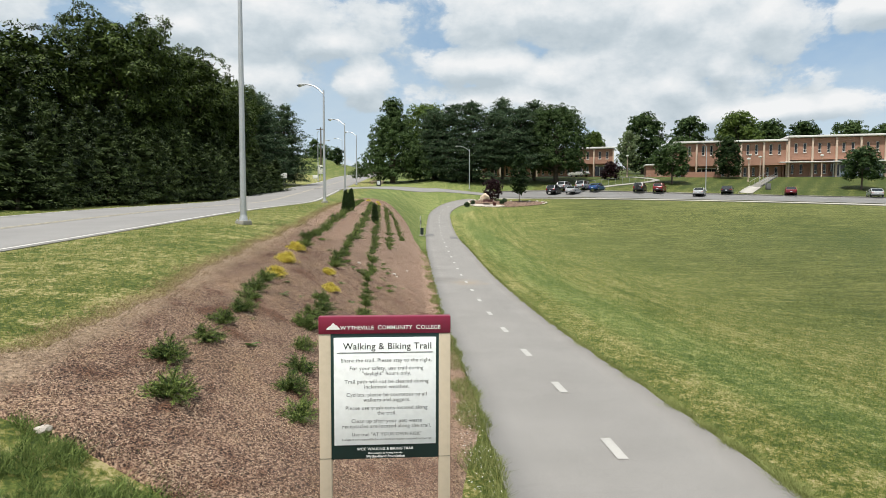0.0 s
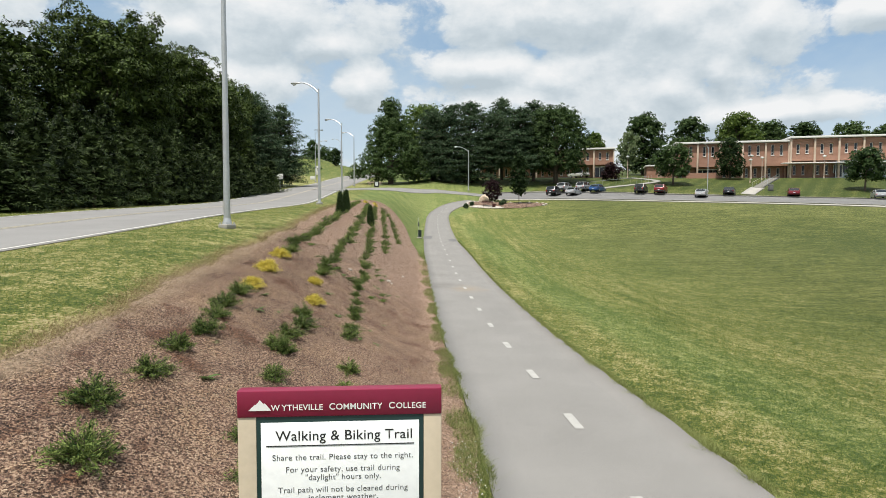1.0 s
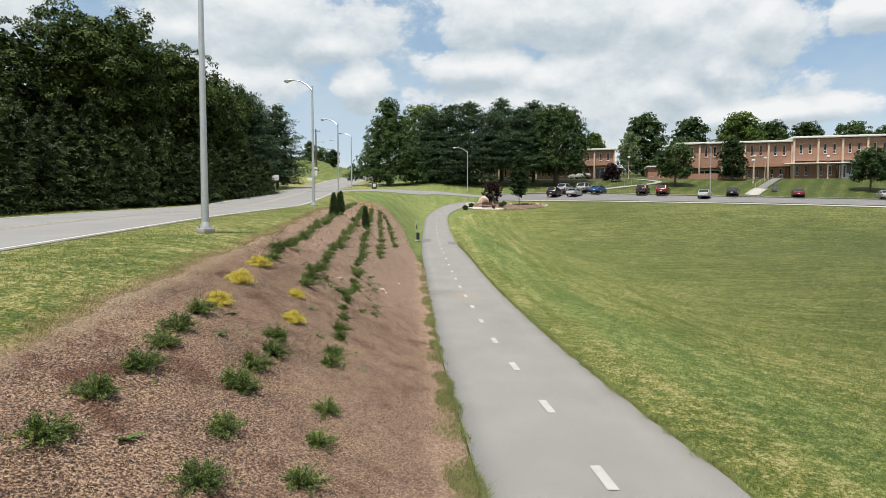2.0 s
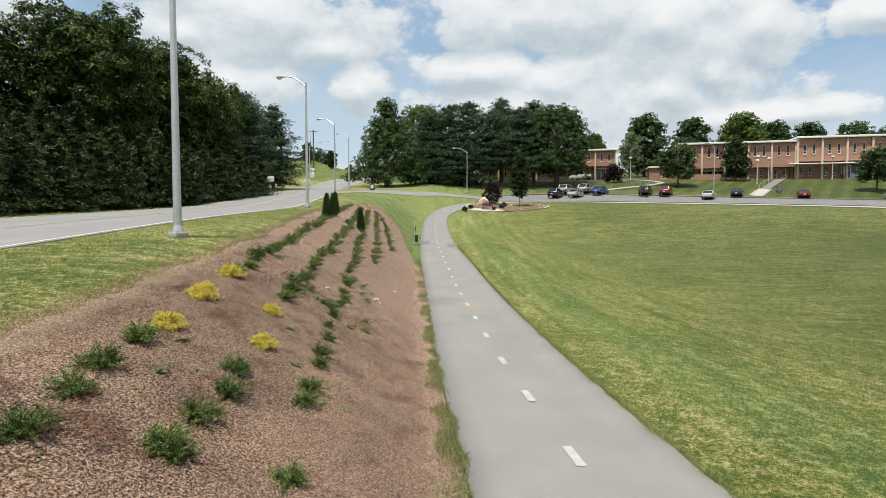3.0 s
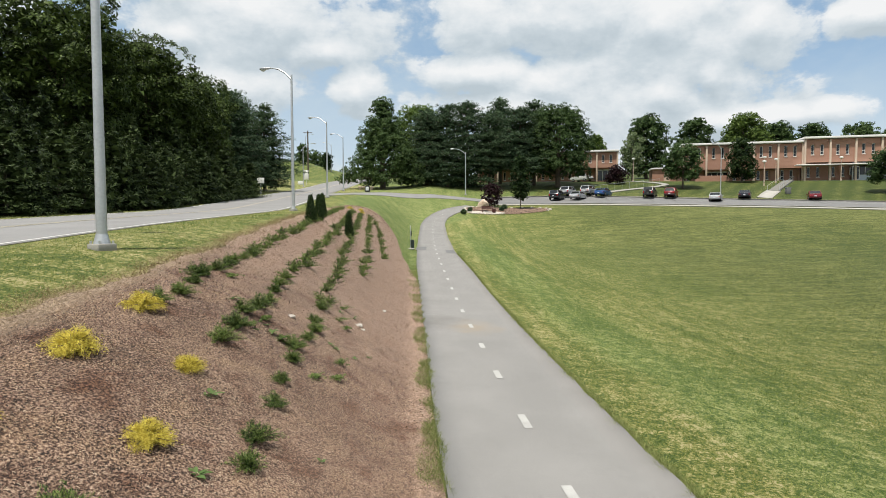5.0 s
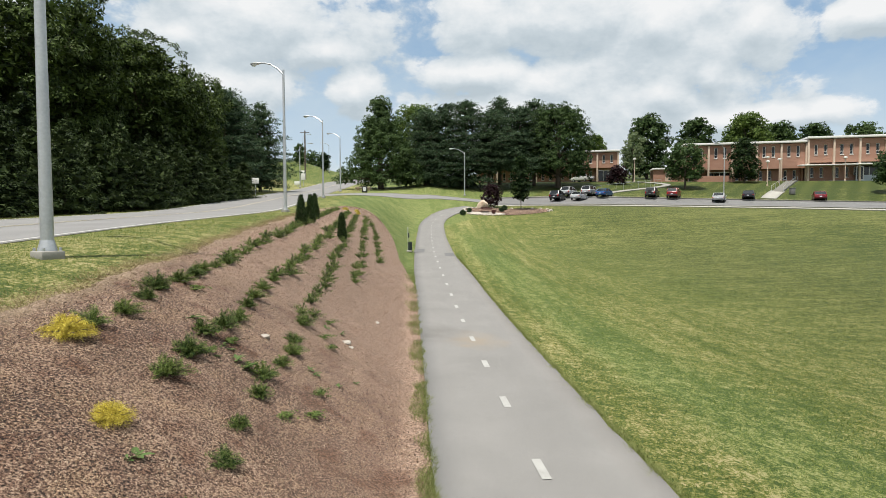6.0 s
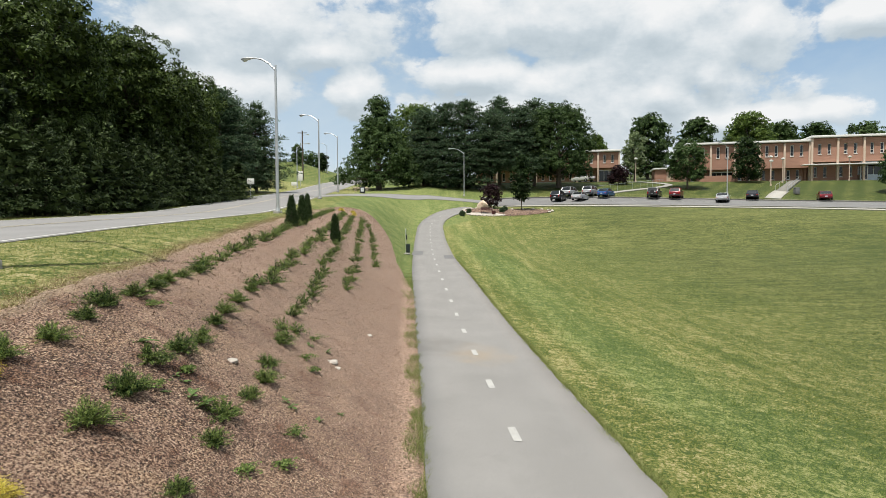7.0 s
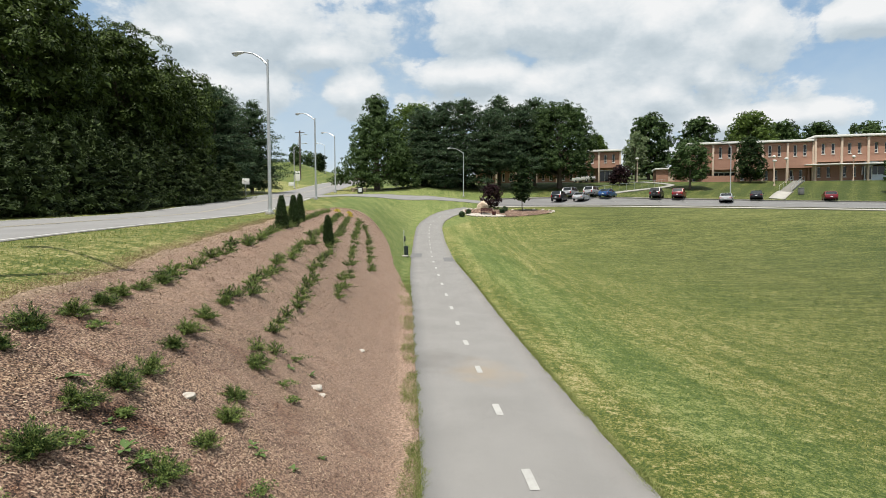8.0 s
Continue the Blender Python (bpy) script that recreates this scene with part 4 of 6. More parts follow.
def juniper(x, y, size, seed, gold=False, label="", group="", flat=0.52, sprays=84, knots=7, per=7, fat=1.0):
    """A spreading shrub: arching sprays of short needles, longer towards one side, over a dark heart."""
    rng = np.random.default_rng(seed)
    t = thing("gold_shrub" if gold else "juniper_shrub", on_ground(x, y, 0.01), label, "shrub", group)
    bm = bmesh.new()
    cents, ways = [], []
    reach = rng.uniform(0, 6.28)
    for i in range(sprays):
        a = rng.uniform(0, 2 * np.pi)
        el = rng.uniform(0.15, 1.35) if gold else abs(rng.normal(0.36, 0.36)) + 0.04
        r = size * rng.uniform(0.7, 1.1) * (1.0 if gold else (1.2 - 0.2 * math.sin(el)) * rng.uniform(0.6, 1.2) * (1 + 0.22 * math.cos(a - reach)))
        h = size * flat * 2 * math.sin(el) * rng.uniform(0.7, 1.15)
        e = Vector((r * math.cos(a) * math.cos(el), r * math.sin(a) * math.cos(el), max(0.03, h)))
        mid = Vector((e.x * 0.5, e.y * 0.5, e.z * 0.62 + 0.02))
        if i % 4 == 0:
            bm_tube(bm, [(0, 0, 0), mid, e], [0.008, 0.006, 0.002], 3, False)
        for k in np.linspace(0.3, 1.0, knots):
            p = mid * (2 * k * (1 - k)) + e * (k * k)
            w = mid * (1 - 2 * k) + e * k
            cents.append((p.x, p.y, p.z - (size * 0.3 * max(0, k - 0.55) if gold else 0)))
            w = w.normalized()
            ways.append((w.x, w.y, w.z - (0.9 * k if gold else -0.3)))
    part("stem", bm, BARK, t)
    cents, ways = np.array(cents), np.array(ways)
    if gold:
        v = feather_leaves(rng, cents, ways, per, size * 0.0185 * fat, size * 0.075, 0.65, 6.5)
    else:
        v = feather_leaves(rng, cents, ways, per, size * 0.034 * fat, size * 0.045, 0.6, 4.6)
    leaves_object("foliage", v, LEAF_GOLD if gold else LEAF_JUNIPER, t)
    return t


GREEN, GOLD = "green juniper shrubs on the bank", "golden thread-leaf shrubs on the bank"
LOW = "low green spreading juniper shrub in brown mulch"
proto = [juniper(-2.56, 5.42, 0.225, 50, label=LOW, group=GREEN), juniper(-2.53, 6.2, 0.2, 51, label=LOW, group=GREEN), juniper(-2.62, 6.95, 0.195, 52, label=LOW, group=GREEN)]
lproto = [juniper(-3.84, 19.0, 0.21, 53, label=LOW, group=GREEN, sprays=30, knots=5, per=5, fat=1.5), juniper(-3.1, 19.5, 0.21, 54, label=LOW, group=GREEN, sprays=30, knots=5, per=5, fat=1.5),
          juniper(-2.3, 18.3, 0.20, 55, label=LOW, group=GREEN, sprays=30, knots=5, per=5, fat=1.5)]
gproto = [juniper(-3.44, 13.65, 0.25, 60, True, "golden-yellow thread-leaf cypress shrub in mulch", GOLD, 0.44, 130, 9, 12),
          juniper(-3.22, 11.97, 0.26, 61, True, "golden-yellow thread-leaf cypress shrub in mulch", GOLD, 0.44, 130, 9, 12)]


def again(ob, x, y, k, turn, lift=0.01):
    k = k * 0.84 if ob in gproto else k * (0.96 if y < 12.5 else 0.86)
    p = on_ground(x, y, lift)
    return copy_thing(ob, pose(*p, 0, 0, turn) @ Matrix.Diagonal((k, k, k * 0.97, 1)))


for i, (x, y, k) in enumerate(((-2.99, 10.42, 1.08), (-2.47, 12.6, 0.86), (-2.155, 11.12, 1.0))):
    again(gproto[i % 2], x, y, k, 70 + 97 * i)
NEAR = [(-2.2, 4.7, 1.15), (-1.27, 5.1, 1.05), (-1.87, 14.35, 1.0), (-2.56, 13.73, 1.05), (-3.48, 14.1, 1.15), (-3.58, 15.44, 1.0), (-2.65, 7.66, 0.95), (-2.77, 8.38, 1.0), (-2.87, 8.96, 1.2), (-2.97, 9.76, 1.0), (-1.56, 6.31, 1.05), (-1.71, 7.12, 0.95), (-1.85, 8.05, 0.85),
        (-1.98, 8.74, 1.1), (-1.95, 9.4, 1.1), (-2.08, 10.0, 0.95), (-1.0, 6.74, 0.95), (-1.03, 7.53, 0.85), (-1.11, 8.35, 0.8), (-1.39, 9.95, 0.95), (-1.42, 10.42, 1.0)]
NEAR_2 = [(-1.48, 5.69, 0.95), (-0.8, 6.09, 0.8), (-1.51, 11.4, 0.9), (-1.6, 11.9, 0.85), (-1.68, 12.8, 0.9), (-1.8, 13.5, 0.85), (-1.97, 8.1, 0.9),
          (-1.98, 14.89, 1.15), (-1.94, 15.57, 0.95), (-1.96, 16.19, 0.9), (-2.07, 16.7, 0.95), (-2.16, 17.79, 1.2), (-2.62, 14.4, 1.15), (-2.76, 15.15, 1.2)]
ROW_A = [(-3.46, 14.72, 1.1), (-3.71, 16.02, 1.2), (-3.7, 16.68, 1.15), (-3.72, 17.26, 1.0), (-3.79, 17.75, 0.9), (-3.78, 18.25, 0.9), (-3.76, 18.8, 1.0)]
ROW_B = [(-2.71, 15.7, 1.1), (-2.71, 16.19, 1.1), (-2.81, 16.94, 1.0), (-2.89, 17.5, 0.95), (-2.96, 18.24, 1.1), (-3.02, 19.1, 1.0)]
for i, (x, y, k) in enumerate(NEAR + NEAR_2 + ROW_A + ROW_B):
    again(proto[i % 3], x, y, k, 137.5 * i)


def shrub_row(fx, y0, y1, gap, k, seed):
    rng = np.random.default_rng(seed)
    y = y0
    i = seed
    while y < y1:
        again(lproto[i % 3], float(fx(y)) + rng.normal(0, 0.06), y, k * rng.uniform(0.8, 1.2), rng.uniform(0, 360))
        y += gap * rng.uniform(0.75, 1.25)
        i += 1


row_a = table([18, 19.5, 22.8, 24.1, 26.7, 28.2, 41.3, 48], [-3.8, -3.9, -4.16, -4.25, -4.5, -4.68, -6.0, -6.3], 0.5)
row_b = table([19, 20.6, 22.6, 25.5, 29.3, 35.3, 46], [-3.02, -3.13, -3.29, -3.52, -3.88, -4.45, -5.6], 0.5)
row_c = table([17, 18.6, 20.5, 23.4, 26.2, 29.1, 36, 47], [-2.1, -2.29, -2.43, -2.72, -3.02, -3.33, -4.05, -5.1], 0.5)
row_d = table([24, 27.1, 30.3, 34.6, 43, 47.2], [-2.15, -2.46, -2.79, -3.28, -4.2, -4.5], 0.5)
row_e = table([31, 33.8, 36.7, 40.2, 42.9, 46], [-2.18, -2.51, -2.87, -3.34, -3.75, -4.1], 0.5)
shrub_row(row_a, 19.4, 46, 0.64, 1.25, 1)
shrub_row(row_b, 19.8, 45, 0.64, 1.25, 2)
shrub_row(row_c, 18.6, 45, 0.64, 1.2, 3)
shrub_row(row_d, 24.3, 46, 0.62, 1.15, 4)
shrub_row(row_e, 31.5, 44.5, 0.62, 1.15, 5)
for i, (x, y, k) in enumerate(((-5.9, 46.6, 1.1), (-5.3, 47.6, 1.0), (-5.0, 46.0, 0.9))):
    again(gproto[i % 2], x, y, k, 40 + 80 * i)


# upright arborvitae
def columnar(x, y, h, w, seed, label, group):
    rng = np.random.default_rng(seed)
    t = thing("arborvitae", on_ground(x, y), label, "shrub", group)
    bm = bmesh.new()
    bm_tube(bm, [(0, 0, -0.1), (0, 0, h * 0.6)], [0.04, 0.015], 6)
    part("stem", bm, BARK, t)
    pts, ax = [], []
    for i in range(170):
        u = (i + rng.uniform(0, 1)) / 170
        r = w * 0.5 * min(1, 0.72 + 1.6 * u) * (1 - u) ** 0.62 * rng.uniform(0.62, 1.0)
        a = i * 2.39996
        pts.append((r * math.cos(a), r * math.sin(a), 0.05 + u * h * 0.93))
        ax.append((math.cos(a) * 0.8, math.sin(a) * 0.8, 0.6))
    ax = np.array(ax)
    ax /= np.linalg.norm(ax, axis=1)[:, None]
    leaves_object("foliage", clump_leaves(rng, np.array(pts), ax, 0.075 * rng.uniform(0.7, 1.3, len(pts)), 20, 0.026, 3.2, -0.7, 1.5), LEAF_CEDAR, t)
    return t


ARB = "upright arborvitae on the bank"
columnar(-4.9, 29.7, 1.04, 0.42, 5, "dark green columnar arborvitae in mulch", ARB)
columnar(-4.97, 31.6, 1.06, 0.4, 6, "dark green columnar arborvitae in mulch", ARB)
columnar(-5.29, 34.0, 1.08, 0.38, 7, "dark green columnar arborvitae in mulch", ARB)
columnar(-3.52, 30.3, 0.98, 0.36, 8, "dark green columnar arborvitae in mulch", ARB)


# weeds in the mulch
def weed(x, y, size, seed, k=7):
    rng = np.random.default_rng(seed)
    t = thing("weed", on_ground(x, y, 0.015), "small broad-leaved green weed in the mulch", "weed", "weeds in the mulch")
    for i in range(k):
        a = i * 2.4 + rng.uniform(-0.3, 0.3)
        L = size * rng.uniform(0.6, 1.1)
        e = rng.uniform(0.25, 0.9)
        d = Vector((math.cos(a) * math.cos(e), math.sin(a) * math.cos(e), math.sin(e)))
        sd = Vector((-math.sin(a), math.cos(a), 0))
        bm = bmesh.new()
        vs = []
        for u, w in ((0, 0.03), (0.35, 0.19), (0.7, 0.16), (1.0, 0.01)):
            c = d * L * u - Vector((0, 0, L * 0.3 * u * u))
            vs.append([bm.verts.new(c - sd * w * L), bm.verts.new(c + Vector((0, 0, -0.04 * L))), bm.verts.new(c + sd * w * L)])
        for q, s in zip(vs, vs[1:]):
            for j in range(2):
                bm.faces.new((q[j], q[j + 1], s[j + 1], s[j]))
        part("leaf", bm, LEAF_WEED, t)
    return t


for i, (x, y, s) in enumerate(((-2.17, 6.5, 0.16), (-2.55, 9.25, 0.16), (-1.75, 11.0, 0.13), (-1.25, 10.2, 0.1), (-2.35, 9.6, 0.1), (-1.0, 10.35, 0.1), (-1.3, 16.0, 0.1), (-2.45, 15.1, 0.1), (-2.18, 14.85, 0.2), (-2.3, 14.95, 0.15), (-1.61, 15.95, 0.13), (-1.68, 16.02, 0.1), (-1.92, 18.39, 0.14), (-1.69, 18.62, 0.12), (-2.53, 15.15, 0.09), (-2.46, 14.73, 0.08), (-1.15, 16.52, 0.09), (-2.48, 15.35, 0.09), (-3.03, 15.44, 0.2), (-2.75, 10.2, 0.13), (-1.07, 12.11, 0.07), (-1.21, 11.09, 0.09), (-2.17, 12.25, 0.07), (-2.46, 7.49, 0.08), (-2.15, 12.34, 0.15))):
    weed(x, y, s, 80 + i)


def creeping_weed(x, y, size, seed):
    """A low mat of small round leaves on the mulch."""
    rng = np.random.default_rng(seed)
    t = thing("creeping_weed", on_ground(x, y, 0.012), "low mat of small bright green weeds on the mulch", "weed", "creeping weeds in the mulch")
    c = np.stack([rng.normal(0, size * 0.5, 46), rng.normal(0, size * 0.5, 46), rng.uniform(0.015, 0.06, 46)], 1)
    ax = np.repeat([[0.0, 0.0, 1.0]], 46, axis=0)
    leaves_object("foliage", clump_leaves(rng, c, ax, 0.035, 9, 0.016, 1.5, 0.1, 0.6), LUSH, t)
    return t


for i, (x, y, k) in enumerate(((-1.42, 15.35, 0.13), (-2.15, 14.95, 0.17), (-1.83, 17.75, 0.16), (-1.66, 17.45, 0.11), (-2.5, 15.35, 0.09), (-1.93, 18.8, 0.14), (-2.55, 14.7, 0.12), (-3.42, 16.6, 0.12), (-1.55, 14.2, 0.12), (-1.35, 14.6, 0.1))):
    creeping_weed(x, y, k, 860 + i)


def stone(name, x, y, r, seed, label, category, flat=0.6, mat=None, group="", lift=0.0):
    rng = np.random.default_rng(seed)
    bm = bmesh.new()
    bmesh.ops.create_icosphere(bm, subdivisions=3, radius=r)
    for v in bm.verts:
        n = noise.fractal(v.co / r * 1.1 + Vector((seed * 3.1, 0, 0)), 1.0, 2.0, 4)
        v.co *= 1 + 0.34 * n
        v.co.z = max(v.co.z * flat, -r * 0.35)
    me = part(name, bm, mat or STONE)
    p = on_ground(x, y, r * flat * 0.3 + lift)
    me.matrix_basis = pose(*p, 0, 0, float(rng.uniform(0, 360)))
    return tagged(me, label, category, group)


stone("rock", -2.35, 16.2, 0.075, 1, "small pale limestone rock in the mulch", "rock", 0.5, group="rocks in the mulch")
stone("rock", -1.56, 18.33, 0.09, 2, "small pale limestone rock in the mulch", "rock", 0.5, group="rocks in the mulch")
stone("rock", -1.47, 18.2, 0.06, 3, "small pale limestone rock in the mulch", "rock", 0.5, group="rocks in the mulch")
stone("rock", -1.35, 21.5, 0.07, 4, "small pale limestone rock in the mulch", "rock", 0.5, group="rocks in the mulch")
stone("rock", -1.9, 14.4, 0.04, 5, "small pale limestone rock in the mulch", "rock", 0.5, group="rocks in the mulch")
stone("rock", -2.6, 3.75, 0.05, 6, "small pale limestone rock in the mulch", "rock", 0.5, group="rocks in the mulch")

# ---- trail sign ----
MAROON = plain("maroon_panel", (0.20, 0.010, 0.040), 0.4)
TAN = plain("tan_panel", (0.52, 0.44, 0.33), 0.55)
SIGN_GREEN = plain("dark_green_panel", (0.008, 0.030, 0.028), 0.45)
SIGN_WHITE = plain("white_panel", (0.88, 0.90, 0.90), 0.45)
INK = plain("black_ink", (0.02, 0.02, 0.022), 0.6)
INK_GREY = plain("grey_ink", (0.09, 0.09, 0.095), 0.6)
WHITE_INK = plain("white_ink", (0.82, 0.82, 0.80), 0.5)


def lettering(words, width, cx, z, y, mat, parent, space=1.0, cap=None, bold=0.0):
    """Flat raised letters centred at cx, as wide as given; faces -y."""
    c = bpy.data.curves.new("lettering", "FONT")
    c.body, c.align_x, c.extrude, c.space_character, c.offset = words, "CENTER", 0.0, space, bold
    tmp = new("lettering", c)
    me = bpy.data.meshes.new_from_object(tmp)
    bpy.data.objects.remove(tmp)
    bpy.data.curves.remove(c)
    co = np.array([v.co[:] for v in me.vertices])
    k = width / (co[:, 0].max() - co[:, 0].min())
    mid = (co[:, 0].max() + co[:, 0].min()) / 2
    kz = k if cap is None else cap
    for v, q in zip(me.vertices, co):
        v.co = ((q[0] - mid) * k, 0, q[1] * kz)
    me.name = "lettering"
    me.materials.clear()
    me.materials.append(mat)
    ob = new("lettering", me)
    ob.parent = parent
    ob.location = (cx, y, z)
    ob["label"] = "printed words: " + words.replace('"', "")
    return ob


def bar(parent, cx, z, y, w, h, mat, name="line"):
    return box_part(name, parent, mat, (cx, y, z), (w, 0.001, h))


def trail_sign():
    gz = float(ground_z(-0.3, 3.05))
    t = thing("trail_sign", (-0.305, 3.08, gz - 0.03), "cream and green trail rules sign with a maroon header in mulch", "sign", turn=4.0)
    top, W, D = 1.575 - gz + 0.03, 0.69, 0.045
    for sx in (-1, 1):
        box_part("post", t, TAN, (sx * (W / 2 - 0.031), 0, (top - 0.09) / 2), (0.062, D, top - 0.09), 0.003, "cream square post")
        box_part("joint", t, SIGN_GREEN, (sx * (W / 2 - 0.031), 0, top - 0.755), (0.0632, D + 0.001, 0.003))
    head = box_part("header", t, MAROON, (0, 0, top - 0.045), (W, D + 0.006, 0.09), 0.003, "maroon header board")
    pan = box_part("panel", t, SIGN_GREEN, (0, -0.004, top - 0.09 - 0.335), (W - 0.124, 0.036, 0.67), 0.002, "dark green panel")
    face = -0.0225
    box_part("notice", t, SIGN_WHITE, (0, face, top - 0.11 - 0.287), (0.535, 0.005, 0.574), 0.001, "white notice panel")
    fy = face - 0.0032
    z0 = top - 0.11
    hy = -D / 2 - 0.005
    lettering("W", 0.030, -0.2175, top - 0.0665, hy, WHITE_INK, head, 1.0, bold=0.014)
    lettering("YTHEVILLE", 0.138, -0.128, top - 0.0665, hy, WHITE_INK, head, 1.05, bold=0.014)
    lettering("C", 0.020, -0.0275, top - 0.0665, hy, WHITE_INK, head, 1.0, bold=0.014)
    lettering("OMMUNITY", 0.157, 0.064, top - 0.0665, hy, WHITE_INK, head, 1.05, bold=0.014)
    lettering("C", 0.020, 0.174, top - 0.0665, hy, WHITE_INK, head, 1.0, bold=0.014)
    lettering("OLLEGE", 0.102, 0.240, top - 0.0665, hy, WHITE_INK, head, 1.05, bold=0.014)
    for k, (x, w, h) in enumerate(((-0.285, 0.044, 0.022), (-0.2525, 0.044, 0.026), (-0.268, 0.062, 0.037))):
        yk = hy - 0.0008 * k
        bmt = bmesh.new()
        zb = top - 0.066
        vs = [bmt.verts.new(p) for p in ((x - w / 2, yk, zb), (x + w / 2, yk, zb), (x, yk, zb + h))]
        bmt.faces.new(vs)
        part("emblem", bmt, WHITE_INK, head, "plain white peaks", False)
    lettering("Walking & Biking Trail", 0.462, 0.012, z0 - 0.062, fy, INK, t, 1.05, bold=0.006)
    bar(t, 0, z0 - 0.080, fy, 0.50, 0.0035, INK)
    rows = (("Share the trail. Please stay to the right.", 0.475, 0.130), ("For your safety, use trail during", 0.385, 0.172), ('"daylight" hours only.', 0.255, 0.200),
            ("Trail path will not be cleared during", 0.44, 0.243), ("inclement weather.", 0.235, 0.271), ("Cyclists, please be courteous to all", 0.42, 0.313), ("walkers and joggers.", 0.245, 0.341),
            ("Please use trash cans located along", 0.43, 0.384), ("the trail.", 0.10, 0.412), ("Clean up after your pet; waste", 0.37, 0.454), ("receptacles are located along the trail.", 0.465, 0.482),
            ('Use trail "AT YOUR OWN RISK"', 0.365, 0.525))
    for words, w, dz in rows:
        lettering(words, w, 0.008, z0 - dz, fy, INK_GREY, t, 1.06)
    lettering("College is not responsible for accidents or injuries sustained on the trail", 0.47, 0.008, z0 - 0.549, fy, INK_GREY, t)
    gy = -0.0235
    lettering("WCC WALKING & BIKING TRAIL", 0.30, 0, top - 0.713, gy, WHITE_INK, pan, 1.02, bold=0.014)
    lettering("Made possible by funding from the", 0.18, 0, top - 0.733, gy, WHITE_INK, pan, 1.0, bold=0.014)
    lettering("Wythe-Bland Foundation", 0.205, 0, top - 0.753, gy, WHITE_INK, pan, 1.0, bold=0.014)
    return t


trail_sign()

# ---- pet waste station by the trail ----
BIN_GREEN = plain("bin_green", (0.006, 0.016, 0.012), 0.55)
ws = thing("waste_station", on_ground(-1.72, 44.4), "dark green pet waste station with a bin on a post", "bin")
bm = bmesh.new()
bm_box(bm, 0, 0, 0.75, 0.035, 0.035, 1.5, 0.004)
part("post", bm, GALV, ws, "thin steel post")
bm = bmesh.new()
bm_tube(bm, [(0.13, -0.02, 0.07), (0.13, -0.02, 0.09), (0.13, -0.02, 0.52), (0.13, -0.02, 0.54)], [0.10, 0.115, 0.12, 0.115], 16)
part("bin", bm, BIN_GREEN, ws)
bm = bmesh.new()
bm_tube(bm, [(0.13, -0.02, 0.54), (0.13, -0.02, 0.57), (0.13, -0.02, 0.59)], [0.125, 0.12, 0.05], 16)
part("lid", bm, BIN_GREEN, ws)
bm = bmesh.new()
bm_box(bm, 0.055, -0.03, 1.0, 0.07, 0.2, 0.3, 0.01)
part("bag_dispenser", bm, BIN_GREEN, ws)
box_part("pad", ws, CONCRETE, (-0.15, -0.1, 0.02), (0.8, 0.7, 0.06), 0.01, "small concrete pad")

# ---- wood and cedar thicket beyond the road ----
WOOD = "trees beyond the road"
LEAF_SMALL = leaf_material("leaf_maple", (0.018, 0.040, 0.013), (0.080, 0.128, 0.042))
LEAF_HICK = leaf_material("leaf_hickory", (0.008, 0.017, 0.004), (0.092, 0.132, 0.031), 0.55, 0.1)
for i, (x, y, h, w) in enumerate(((-34, 31, 12, 12), (-30.8, 42.5, 11.7, 10), (-25.7, 47.5, 13.8, 10.6), (-28.5, 53, 12.8, 10), (-24.3, 57, 13.0, 9),
                                  (-30, 66, 12.8, 11), (-25.5, 69, 12.2, 8.8), (-40, 50, 12.6, 14), (-36, 22, 12, 12), (-23.6, 62.5, 10.5, 6.5))):
    broadleaf("broadleaf_tree", on_ground(x, y), h, w, 100 + i, LEAF_HICK, "tall broadleaf tree with drooping dark green leaves above a cedar thicket", 0.12, 0.66, 74 if x > -33 else 24, 0.12 if x > -33 else 0.05, WOOD, "overhang", 0.26, 32, 0.40, 2.1, 0.85 if x > -33 else 1.0, 0.45)
for i, (x, y, h, w) in enumerate(((-24.4, 77, 12.0, 10.5), (-22.8, 85, 11.2, 9.6), (-27, 88, 12.5, 10), (-29, 79, 12.5, 10), (-26.5, 81, 12.6, 10))):
    pine("pine_tree", on_ground(x, y), h, w, 200 + i, LEAF_PINE, "dark green pine with layered limbs beside the road", 14, 9, 0.52, 0.085, 0.2, 0.05, "pines beside the road", 0.5)


